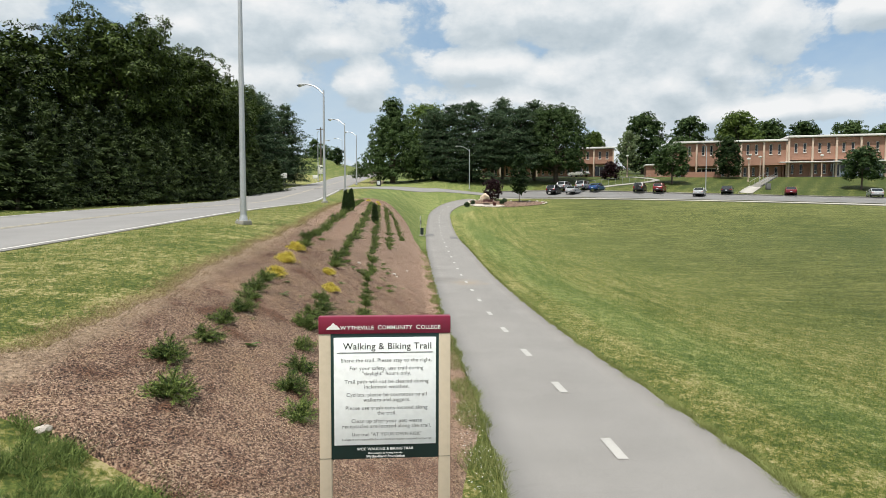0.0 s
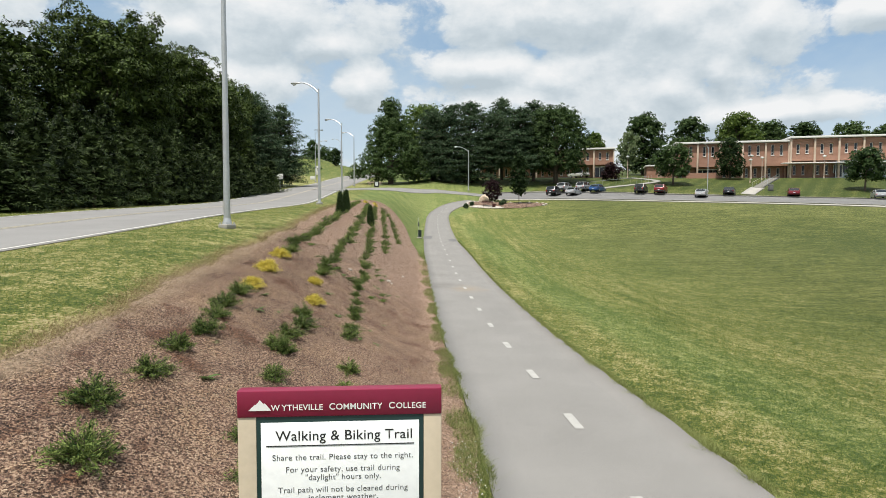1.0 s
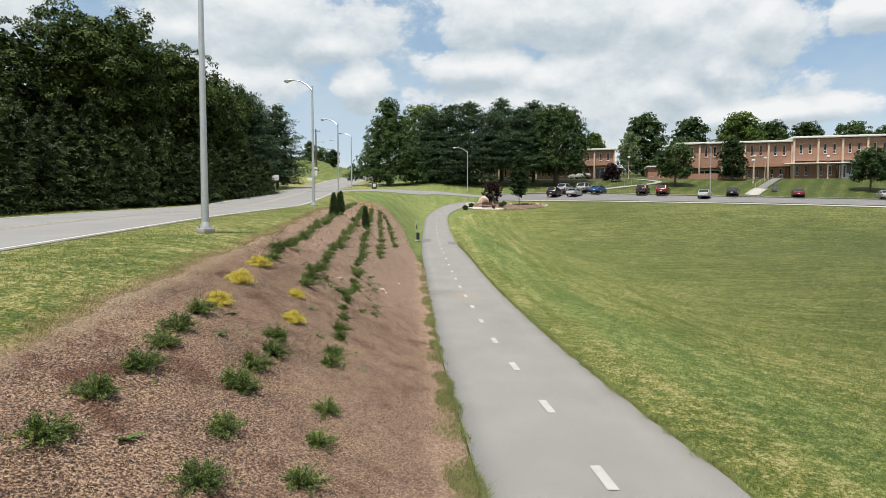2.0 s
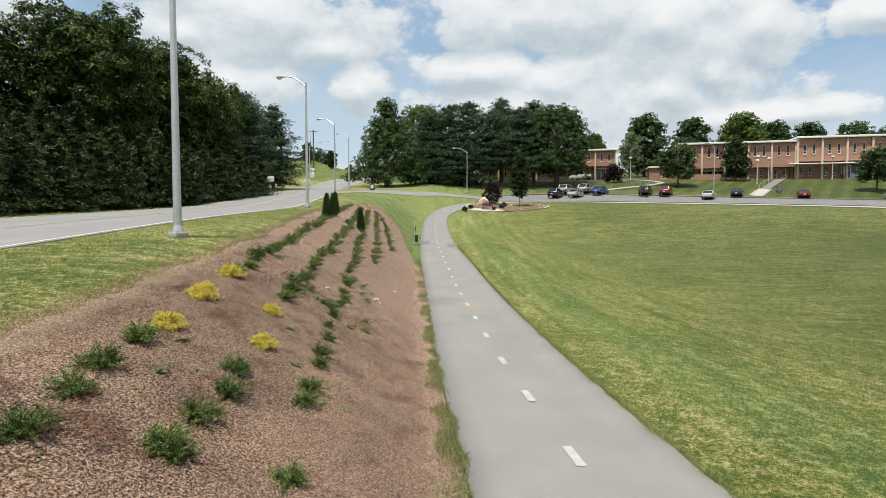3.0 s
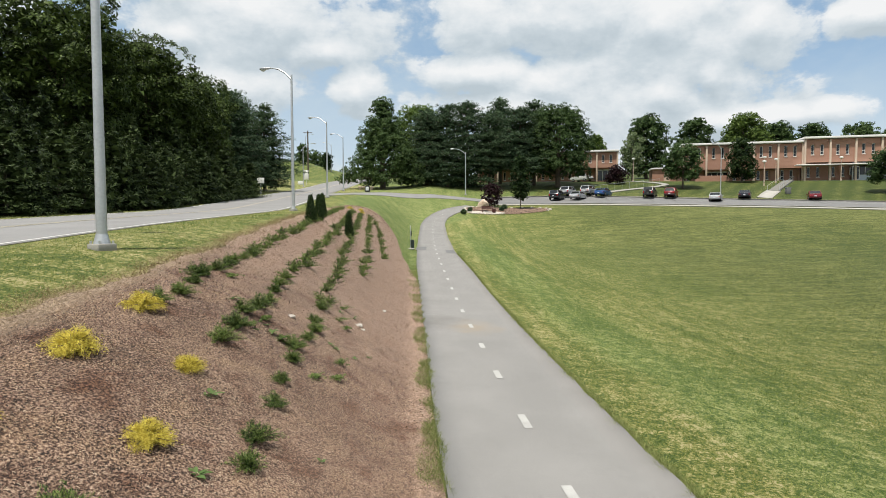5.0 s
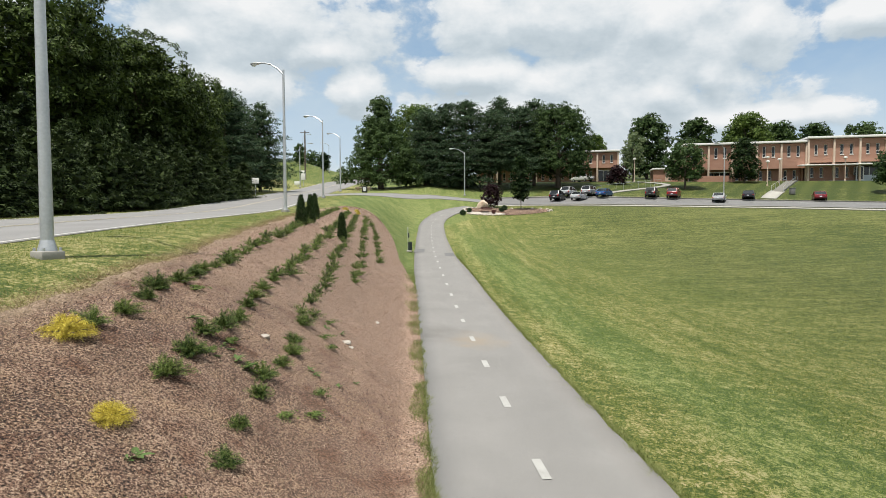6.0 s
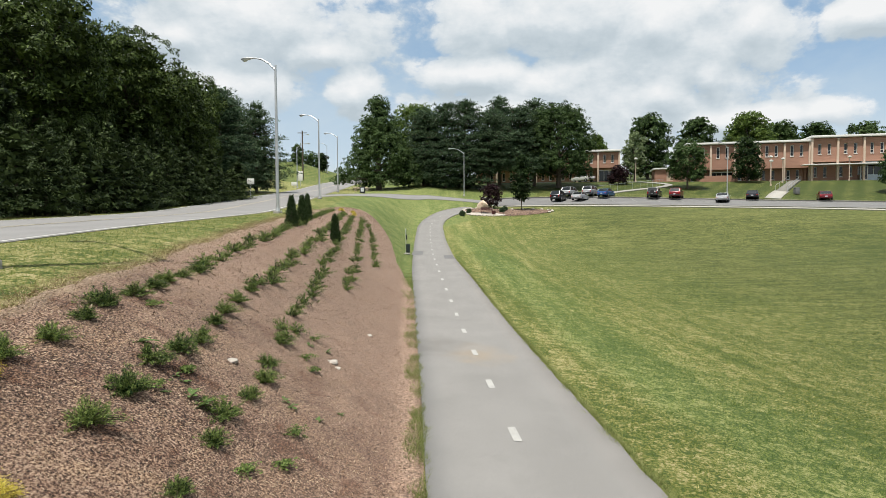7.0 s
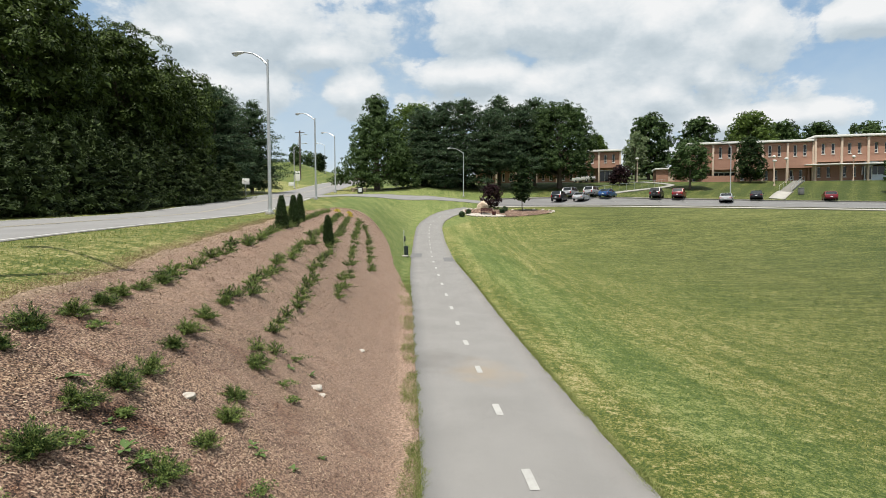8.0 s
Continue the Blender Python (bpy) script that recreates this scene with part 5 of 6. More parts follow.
def cedar(x, y, h, w, seed):
    """A feathery young conifer: a slim leader, and arching limbs with hanging sprays."""
    rng = np.random.default_rng(seed)
    t = thing("cedar", on_ground(x, y), "dark green feathery cedar in a thicket along the road", "tree", "cedars along the road")
    bm = bmesh.new()
    bm_tube(bm, [(0, 0, -0.2), (0, 0, h * 0.97)], [0.09, 0.008], 6)
    pts, ax, rad = [], [], []
    for i in range(64):
        u = ((i + rng.uniform(0, 1)) / 64) ** 1.1
        r = w * 0.5 * ((1 - u) ** 0.8 * 0.92 + 0.08) * rng.uniform(0.65, 1.15)
        a = i * 2.39996 + rng.uniform(-0.3, 0.3)
        z = u * h * 0.93 - 0.15
        lift = r * rng.uniform(0.1, 0.45) + 0.1
        m = max(2, int(r * 3.2))
        for k in np.linspace(0.4, 1.0, m):
            o = rng.normal(0, 0.12 * r + 0.02)
            pts.append((r * k * math.cos(a) - math.sin(a) * o, r * k * math.sin(a) + math.cos(a) * o, z + lift * (k - 0.45 * k ** 3)))
            ax.append((math.cos(a) * 0.8, math.sin(a) * 0.8, 0.75))
            rad.append(0.15 + 0.10 * k * min(1, r))
    for k in range(5):
        pts.append((0, 0, h * (0.9 + 0.025 * k)))
        ax.append((0, 0, 1))
        rad.append(0.09)
    part("trunk", bm, BARK, t)
    ax = np.array(ax)
    ax /= np.linalg.norm(ax, axis=1)[:, None]
    inner = rng.uniform(0, 1, (230, 3)) * [6.283, 1, 1]
    ri = w * 0.5 * (1 - inner[:, 1]) ** 0.8 * inner[:, 2] ** 0.5 * 0.6
    core = np.stack([ri * np.cos(inner[:, 0]), ri * np.sin(inner[:, 0]), 0.1 + inner[:, 1] * h * 0.85], 1)
    leaves_object("crown", np.concatenate([clump_leaves(rng, np.array(pts), ax, np.array(rad), 22, 0.045, 3.4, 0.25, 0.8), leaf_cloud(rng, core, 3, 0.26, 0.1, 0.2, 1.6)]), LEAF_HEDGE, t)
    return t


crng = np.random.default_rng(31)
cproto = [cedar(-17.8, 12 + 3.1 * k, 4.3, 3.0, 300 + k) for k in range(4)]
yc = 24.0
k = 0
while yc < 65:
    x = -17.2 - 0.02 * (yc - 24) - abs(crng.normal(0, 0.35))
    hh = crng.uniform(0.72, 1.12) * (1.0 if yc < 60 else 0.8)
    copy_thing(cproto[k % 4], pose(*on_ground(x, yc), 0, 0, crng.uniform(0, 360)) @ Matrix.Diagonal((1.2, 1.2, hh, 1)))
    if k % 2 == 0:
        copy_thing(cproto[(k + 1) % 4], pose(*on_ground(x - 2.2, yc + 0.9), 0, 0, crng.uniform(0, 360)) @ Matrix.Diagonal((1.15, 1.15, hh * 1.25, 1)))
    else:
        copy_thing(cproto[(k + 2) % 4], pose(*on_ground(x - 4.2, yc + 0.4), 0, 0, crng.uniform(0, 360)) @ Matrix.Diagonal((1.4, 1.4, hh * 1.45, 1)))
    yc += crng.uniform(1.35, 2.0)
    k += 1

# ---- grove by the drive ----
GROVE = "grove of tall trees by the drive"
broadleaf("oak_tree", on_ground(-8.25, 96.5), 13.6, 12.6, 400, LEAF_OAK, "tall broad dark green oak with limbs near the lawn", 0.13, 0.5, 38, 0.03, GROVE, "cone", 0.38, 54, 0.31, 1.7, 0.9, 0.3)
broadleaf("maple_tree", on_ground(-3.4, 113), 13.6, 11, 401, LEAF_LIGHT, "lighter green maple behind the oak", 0.2, 0.5, 16, 0.12, GROVE, "dome", 0.3, 30, 0.36, 1.7, 1.1, 0.3)
for i, (x, y, h, w) in enumerate(((-1.6, 98.5, 11.4, 9.5), (1.5, 98, 12.5, 10), (4.7, 100, 13.5, 11), (8.3, 100, 12.2, 9.6), (10.6, 106, 14.0, 9.5), (12.8, 98, 12.6, 9.2), (15.8, 103, 13.4, 9.4))):
    pine("pine_tree", on_ground(x, y), h, w, 410 + i, LEAF_PINE, "tall dark green pine standing on the lawn", 14, 9, 0.52, 0.085, 0.26, 0.03 if x < 6 else 0.22, GROVE, 0.42)
broadleaf("oak_tree", on_ground(19.0, 99.5), 12.6, 11.2, 402, LEAF_OAK, "broad dark green oak with a rounded crown", 0.13, 0.5, 38, 0.12, GROVE, "dome", 0.36, 50, 0.31, 1.7, 0.9, 0.3)

# ---- trees round the college building ----
for i, (x, y, h, w, m) in enumerate(((47, 134, 14.6, 10, LEAF_OAK), (57.5, 134, 13.8, 8.8, LEAF_OAK), (67.5, 132, 14.4, 10, LEAF_LIGHT), (78.5, 140, 13.0, 9.5, LEAF_OAK),
                                     (88, 142, 12.6, 9.5, LEAF_OAK), (97.5, 140, 12.4, 10, LEAF_OAK), (106, 140, 11.8, 10, LEAF_OAK), (38, 142, 10.5, 7, LEAF_LIGHT), (72.5, 146, 11.5, 9, LEAF_OAK),
                                     (83, 148, 11.2, 9, LEAF_OAK), (93, 148, 11.0, 9, LEAF_OAK), (52, 124, 8.5, 6.5, LEAF_OAK))):
    broadleaf("broadleaf_tree", on_ground(x - 1.9, y), h * 0.93, w, 500 + i, m, "round green tree behind the brick building", 0.25, 0.6, 18, 0.05, "trees behind the building", "dome", 0.3, 26, 0.38, 1.6, 1.1, 0.3)
broadleaf("birch_tree", on_ground(35.5, 114), 8.8, 4.8, 520, LEAF_BIRCH, "pale green weeping birch before the building", 0.13, 0.4, 16, 0.12, "", "oval", 0.13, 18, 0.4, 2.4, 0.8, 1.2)
broadleaf("maple_tree", on_ground(36.2, 93.5), 6.4, 6.2, 521, LEAF_SMALL, "small round green maple on the lawn slope", 0.15, 0.36, 16, 0.2, "", "dome", 0.12, 20, 0.38, 1.6, 1.0, 0.3)
broadleaf("hornbeam_tree", on_ground(47.5, 98.5), 6.7, 4.6, 522, LEAF_CEDAR, "dense dark green oval tree before the building", 0.14, 0.34, 16, 0.06, "", "oval", 0.12, 18, 0.42, 1.6, 1.2, 0.3)
broadleaf("maple_tree", on_ground(58.8, 83), 5.9, 5.4, 523, LEAF_SMALL, "small dark green round tree by the car park", 0.15, 0.36, 16, 0.22, "", "dome", 0.11, 18, 0.38, 1.6, 1.0, 0.3)
broadleaf("red_maple", on_ground(28.6, 101), 2.9, 3.5, 524, LEAF_RED, "low dark purple-leaved maple on the lawn", 0.11, 0.26, 14, 0.05, "", "dome", 0.07, 14, 0.42, 1.7, 1.0, 0.5)

# ---- monument bed at the bend of the trail ----
BX, BY = 7.2, 74.6
a = np.linspace(0, 2 * np.pi, 49)[:-1]
pl = [(BX + 4.9 * math.cos(t) + 0.9 * math.cos(2 * t), BY + 2.3 * math.sin(t) + 0.35 * math.sin(2 * t)) for t in a]
v = [(BX, BY, float(ground_z(BX, BY)) + 0.05)] + [(x, y, float(ground_z(x, y)) + 0.02) for x, y in pl]
tagged(mesh_object("mulch_bed", v, [(0, 1 + k, 1 + (k + 1) % 48) for k in range(48)], BED_SOIL), "brown mulch bed round the boulder monument", "planting bed", kind="structure")
for k in range(30):
    t = 2 * math.pi * (k + 0.3) / 30
    if math.sin(t) > -0.5 or math.cos(t) < 0.2:
        x, y = BX + 4.95 * math.cos(t) + 0.9 * math.cos(2 * t), BY + 2.35 * math.sin(t) + 0.35 * math.sin(2 * t)
        stone("edging_stone", x, y, 0.17, 600 + k, "pale limestone edging stone round the bed", "stone", 0.6, group="edging stones")
for k in range(16):
    t = math.pi * (1.02 + 0.96 * k / 15)
    stone("edging_stone", 5.45 + 2.0 * math.cos(t), 72.7 + 0.9 * math.sin(t), 0.14, 640 + k, "pale limestone edging stone before the boulder", "stone", 0.6, group="edging stones")
a = np.linspace(0, 2 * np.pi, 33)[:-1]
pl = [(5.45 + 1.9 * math.cos(t), 72.8 + 0.85 * math.sin(t)) for t in a]
v = [(5.45, 72.8, float(ground_z(5.45, 72.8)) + 0.07)] + [(x, y, float(ground_z(x, y)) + 0.05) for x, y in pl]
tagged(mesh_object("gravel", v, [(0, 1 + k, 1 + (k + 1) % 32) for k in range(32)], STONE), "pale gravel before the boulder", "gravel", kind="structure")
b = stone("boulder", 5.25, 73.6, 0.6, 7, "large rounded tan boulder behind a bench", "boulder", 1.15, BOULDER, lift=0.5)
DARK_RED = plain("dark_red_metal", (0.06, 0.012, 0.012), 0.5)
bench = thing("bench", on_ground(5.6, 72.75, 0.05), "dark red metal slatted bench before the boulder", "bench")
bench.matrix_basis = bench.matrix_basis @ Matrix.Scale(0.8, 4)
for k in range(4):
    box_part("slat", bench, DARK_RED, (0, -0.2 + 0.13 * k, 0.45), (1.6, 0.1, 0.03), 0.005)
for k in range(3):
    box_part("back_slat", bench, DARK_RED, (0, 0.28 + 0.02 * k, 0.58 + 0.13 * k), (1.6, 0.03, 0.1), 0.005)
for sx in (-0.7, 0.7):
    for sy in (-0.2, 0.25):
        box_part("leg", bench, DARK_RED, (sx, sy, 0.22), (0.05, 0.05, 0.46), 0.005)
    box_part("arm_rest", bench, DARK_RED, (sx, 0.0, 0.66), (0.05, 0.5, 0.04), 0.005)
urn = thing("planter", on_ground(6.35, 72.6, 0.05), "dark red round planter by the bench", "planter")
bm = bmesh.new()
bm_tube(bm, [(0, 0, 0), (0, 0, 0.06), (0, 0, 0.36), (0, 0, 0.4)], [0.14, 0.17, 0.23, 0.22], 16)
part("pot", bm, DARK_RED, urn)


def boxwood(x, y, r, seed):
    rng = np.random.default_rng(seed)
    t = thing("boxwood", on_ground(x, y), "clipped dark green ball-shaped boxwood", "shrub", "boxwood balls in the bed")
    bm = bmesh.new()
    bm_tube(bm, [(0, 0, -0.05), (0, 0, r)], [0.04, 0.03], 6)
    part("stem", bm, BARK, t)
    d = rng.normal(0, 1, (320, 3))
    d /= np.linalg.norm(d, axis=1)[:, None]
    c = d * r * rng.uniform(0.75, 1.0, (320, 1)) * [1, 1, 1.05] + [0, 0, r * 0.98]
    leaves_object("foliage", leaf_cloud(rng, c, 6, 0.06, 0.05, 0.0, 1.5), LEAF_PINE, t)
    return t


for i, (x, y, r) in enumerate(((2.9, 71.7, 0.27), (3.68, 73.2, 0.25), (7.4, 74.4, 0.26), (7.9, 75.9, 0.28))):
    boxwood(x, y, r, 700 + i)
broadleaf("red_maple", on_ground(6.55, 78.2), 2.7, 2.8, 710, LEAF_RED, "low dark purple-leaved maple behind the boulder", 0.1, 0.24, 14, 0.04, "", "dome", 0.05, 14, 0.42, 1.7, 1.0, 0.5)
broadleaf("sapling", on_ground(9.8, 75.8), 6.3, 2.7, 711, LEAF_CEDAR, "young dark green upright tree in a mulch ring", 0.1, 0.24, 16, 0.17, "", "oval", 0.045, 20, 0.45, 1.7, 1.0, 0.4)



# ---- college building ----
def wall_with_holes(bm, x0, x1, z0, z1, y, thick, holes):
    """A wall slab in the xz plane with openings cut right through."""
    xs = sorted({x0, x1, *[h[0] for h in holes], *[h[1] for h in holes]})
    zs = sorted({z0, z1, *[h[2] for h in holes], *[h[3] for h in holes]})
    vs = {(i, j): bm.verts.new((x, y, z)) for i, x in enumerate(xs) for j, z in enumerate(zs)}
    for i, (a, b) in enumerate(zip(xs, xs[1:])):
        for j, (c, d) in enumerate(zip(zs, zs[1:])):
            mx, mz = (a + b) / 2, (c + d) / 2
            if not any(h[0] < mx < h[1] and h[2] < mz < h[3] for h in holes):
                bm.faces.new((vs[i, j], vs[i + 1, j], vs[i + 1, j + 1], vs[i, j + 1]))
    bmesh.ops.delete(bm, geom=[v for v in bm.verts if not v.link_faces], context="VERTS")
    fs = bm.faces[:]
    g = bmesh.ops.extrude_face_region(bm, geom=fs, use_keep_orig=True)["geom"]
    bmesh.ops.translate(bm, vec=(0, thick, 0), verts=[v for v in g if isinstance(v, bmesh.types.BMVert)])


def window_unit(parent, cx, z0, w, h, y):
    """A narrow window: pale frame round two panes, with a sill."""
    fr = box_part("window", parent, WHITE_TRIM, (cx, y + 0.10, z0 + 0.03), (w, 0.10, 0.06))
    box_part("frame", fr, WHITE_TRIM, (cx, y + 0.10, z0 + h - 0.03), (w, 0.10, 0.06))
    for sx in (-1, 1):
        box_part("frame", fr, WHITE_TRIM, (cx + sx * (w / 2 - 0.03), y + 0.10, z0 + h / 2), (0.06, 0.10, h - 0.12))
    box_part("frame", fr, WHITE_TRIM, (cx, y + 0.10, z0 + h * 0.3), (w - 0.12, 0.08, 0.05))
    box_part("pane", fr, GLASS_DARK, (cx, y + 0.12, z0 + h * 0.15 + 0.02), (w - 0.12, 0.02, h * 0.3 - 0.09), label="dark window glass")
    box_part("pane", fr, GLASS_DARK, (cx, y + 0.12, z0 + h * 0.65), (w - 0.12, 0.02, h * 0.7 - 0.11), label="dark window glass")
    box_part("sill", fr, WHITE_TRIM, (cx, y - 0.03, z0 - 0.05), (w + 0.08, 0.16, 0.08))
    return fr


BAY = 3.62
ROOFING = plain("roofing", (0.35, 0.34, 0.33), 0.9)
SPANDREL = plain("pale_blue_panel", (0.50, 0.56, 0.62), 0.5)


def college_wing(place, turn, bays, height, split, lintel, label, depth=14.0, doors=(), shopfront=99, mirror=1, sills=(0.6, 1.65, 4.2, 1.75)):
    t = thing("college_building", place, label, "building", "wings of the college building", turn)
    L = bays * BAY
    x0, x1 = (0, L) if mirror > 0 else (-L, 0)
    for k in range(bays):
        bx = x0 + (k + 0.5) * BAY
        up, low = [], []
        for sx in (-0.68, 0.68):
            up.append((bx + sx - 0.24, bx + sx + 0.24, sills[2], sills[2] + sills[3]))
            low.append((bx + sx - 0.24, bx + sx + 0.24, sills[0], sills[0] + sills[1]))
        bm = bmesh.new()
        wall_with_holes(bm, bx - BAY / 2, bx + BAY / 2, lintel, height - 0.35, 0.0, 0.3, up)
        part("upper_wall", bm, BRICK, t, "red brick upper wall", False)
        for h in up:
            window_unit(t, (h[0] + h[1]) / 2, h[2], 0.48, h[3] - h[2], 0.05)
        bm = bmesh.new()
        if k in doors:
            hole = [(bx - 1.55, bx + 1.7, 0.0, lintel - 0.25)]
            wall_with_holes(bm, bx - BAY / 2, bx + BAY / 2, -0.6, lintel, 0.9, 0.3, hole)
            part("lower_wall", bm, BRICK, t, "red brick lower wall", False)
            dr = box_part("door", t, WHITE_TRIM, (bx + 0.15, 1.1, lintel - 0.35), (3.5, 0.1, 0.2), label="glazed entrance")
            for q in range(5):
                box_part("mullion", dr, WHITE_TRIM, (bx - 1.55 + q * 0.85, 1.1, lintel / 2 - 0.25), (0.08, 0.1, lintel - 0.5))
            for q in range(4):
                box_part("pane", dr, GLASS_DARK, (bx - 1.125 + q * 0.85, 1.12, lintel / 2 - 0.25), (0.77, 0.03, lintel - 0.5), label="dark glass")
        elif k >= shopfront:
            bm.free()
            sf = box_part("shopfront", t, SPANDREL, (bx, 1.05, 0.35), (BAY, 0.15, 0.95), label="pale blue panelled front")
            box_part("panel", sf, SPANDREL, (bx, 0.95, lintel - 0.25), (BAY, 0.15, 0.5))
            for q in range(4):
                box_part("pane", sf, GLASS_DARK, (bx - 1.6 + q * 1.07, 1.06, 1.45), (0.99, 0.05, 1.25), label="dark glass")
                box_part("mullion", sf, WHITE_TRIM, (bx - 2.12 + q * 1.07, 1.04, 1.45), (0.08, 0.1, 1.25))
            if k == shopfront:
                dr = box_part("door", t, WHITE_TRIM, (bx - 1.3, 0.98, 1.1), (1.1, 0.08, 2.2), label="white framed glass door")
                box_part("pane", dr, GLASS_DARK, (bx - 1.3, 0.93, 1.1), (0.8, 0.04, 1.9), label="dark glass")
        else:
            wall_with_holes(bm, bx - BAY / 2, bx + BAY / 2, -0.6, lintel, 1.5, 0.3, low)
            part("lower_wall", bm, BRICK, t, "red brick lower wall", False)
            for h in low:
                window_unit(t, (h[0] + h[1]) / 2, h[2], 0.48, h[3] - h[2], 1.55)
    for k in range(bays + 1):
        px = x0 + k * BAY
        box_part("pilaster", t, PILASTER, (px, -0.08, (height - 0.35) / 2 - 0.3), (0.27, 0.44, height + 0.25), 0.02, "cream cast-stone pilaster")
    box_part("parapet", t, WHITE_TRIM, ((x0 + x1) / 2, depth / 2 - 0.25, height - 0.1), (L + 0.5, depth + 0.5, 0.32), 0.02, "white roof edge")
    box_part("roof", t, ROOFING, ((x0 + x1) / 2, depth / 2, height + 0.09), (L, depth, 0.06))
    for xx in (x0 + 0.16, x1 - 0.16):
        box_part("side_wall", t, BRICK, (xx, depth / 2 + 0.65, height / 2 - 0.5), (0.3, depth - 0.7, height + 0.3), label="red brick side wall")
    box_part("back_wall", t, BRICK, ((x0 + x1) / 2, depth - 0.2, height / 2 - 0.5), (L - 0.7, 0.3, height + 0.3), label="red brick back wall")
    box_part("soffit", t, BRICK, ((x0 + x1) / 2, 0.95, lintel + 0.06), (L - 0.7, 1.29, 0.06))
    box_part("inner_floor", t, ROOFING, ((x0 + x1) / 2, depth / 2 + 0.6, 0.02), (L - 0.8, depth - 1.5, 0.08))
    if split:
        box_part("canopy", t, WHITE_TRIM, ((x0 + x1) / 2 - 0.5, -0.35, lintel - 0.45), (L + 1.8, 1.3, 0.16), 0.02, "white canopy slab")
    return t


BT = math.degrees(math.atan2(-0.225, 0.974))
CX, CY, CZ = 59.0, 101.2, 9.0
college_wing((CX, CY, CZ), BT, 10, 6.85, True, 2.85, "two-storey red brick college wing with cream pilasters and flat roof", 4.0, shopfront=2, sills=(0.6, 1.6, 4.05, 1.6))
college_wing((CX - 0.05, CY + 0.45, CZ), BT, 5, 6.35, False, 2.05, "lower red brick college wing with cream pilasters", mirror=-1, doors=(1,), sills=(0.35, 1.5, 3.9, 1.75))
college_wing((32.6, 113.5, 10.0), BT, 7, 5.4, False, 2.3, "red brick college wing behind the trees", mirror=-1, doors=(6,), sills=(0.4, 1.5, 3.2, 1.4))
shed = thing("annexe", (41.5, 113.0, 9.9), "low brick annexe with a white roof edge", "building", turn=BT)
bm = bmesh.new()
wall_with_holes(bm, -2.6, 2.6, -0.5, 2.0, 0, 0.3, [(-0.6, 0.5, -0.1, 1.7)])
part("wall", bm, BRICK, shed, "", False)
box_part("door", shed, PILASTER, (-0.05, 0.15, 0.8), (1.1, 0.08, 1.75), label="tan door")
box_part("roof", shed, WHITE_TRIM, (0, 2, 2.13), (5.6, 4.6, 0.26), 0.02, "white roof edge")
box_part("side_wall", shed, BRICK, (-2.45, 2.2, 0.75), (0.3, 3.7, 2.5))
box_part("side_wall", shed, BRICK, (2.45, 2.2, 0.75), (0.3, 3.7, 2.5))
lowwall = tagged(box_part("garden_wall", None, BRICK, (0, 0, 0), (5.5, 0.3, 1.4)), "low red brick wall by the entrance", "wall")
lowwall.matrix_basis = pose(44.5, 101.5, 9.1, 0, 0, BT)
lowwall2 = tagged(box_part("garden_wall", None, BRICK, (0, 0, 0), (7, 0.3, 1.6)), "low red brick wall beside the annexe", "wall")
lowwall2.matrix_basis = pose(46.6, 112.2, 10.2, 0, 0, BT)

# steps up the lawn
STEP_A, STEP_B = np.array([46.3, 87.6]), np.array([54.8, 98.4])
stair = thing("stairs", (0, 0, 0), "concrete steps with steel handrails climbing the lawn", "stairs")
sd = (STEP_B - STEP_A) / np.linalg.norm(STEP_B - STEP_A)
sn = np.array([sd[1], -sd[0]])
run = np.linalg.norm(STEP_B - STEP_A)
rot = Matrix.Rotation(math.atan2(sd[1], sd[0]), 3, "Z")
for k in range(26):
    c = STEP_A + sd * run * (k + 0.5) / 26
    zc = float(ground_z(*c))
    box_part("step", stair, LOT_PATH, (c[0], c[1], zc + 0.0), (run / 26 + 0.05, 1.35, 0.22), 0.01, rot=rot)
for side in (-0.72, 0.72):
    bm = bmesh.new()
    pts = []
    for k in range(9):
        c = STEP_A + sd * run * k / 8 + sn * side
        pts.append((c[0], c[1], float(ground_z(*c)) + 0.78))
    bm_tube(bm, pts, 0.025, 6)
    part("handrail", bm, GALV, stair)
    for k in range(0, 9, 2):
        bm = bmesh.new()
        bm_tube(bm, [(pts[k][0], pts[k][1], pts[k][2] - 0.83), pts[k]], 0.025, 6)
        part("rail_post", bm, GALV, stair)
ribbon("pavement", smooth_line([(42.6, 83.2), (44.2, 85.2), (46.6, 88)]), 1.8, 0.06, CONCRETE, "pale concrete walk from the car park to the steps", "pavement", 3)
ribbon("pavement", smooth_line([(22, 90.6), (27, 93.2), (33, 95.8), (36, 98.2), (34.5, 101.5), (31, 106)]), 1.1, 0.05, LOT_PATH, "pale concrete ramp winding across the lawn", "pavement", 3)
rail = thing("railing", (0, 0, 0), "thin steel railing along the lawn ramp", "railing")
rp = smooth_line([(21.5, 91.8), (26.6, 94.3), (32.2, 96.8), (35, 98.5)])
bm = bmesh.new()
bm_tube(bm, [(x, y, float(ground_z(x, y)) + 0.95) for x, y in rp[::12]], 0.018, 6)
part("handrail", bm, GALV, rail)
for x, y in rp[::14]:
    bm = bmesh.new()
    z = float(ground_z(x, y))
    bm_tube(bm, [(x, y, z - 0.05), (x, y, z + 0.95)], 0.015, 6)
    part("rail_post", bm, GALV, rail)
BIN_GREY = plain("bin_grey", (0.14, 0.14, 0.135), 0.6)
tb = thing("trash_can", on_ground(47.0, 85.4), "square grey litter bin by the steps", "bin")
box_part("body", tb, BIN_GREY, (0, 0, 0.4), (0.55, 0.55, 0.8), 0.04)
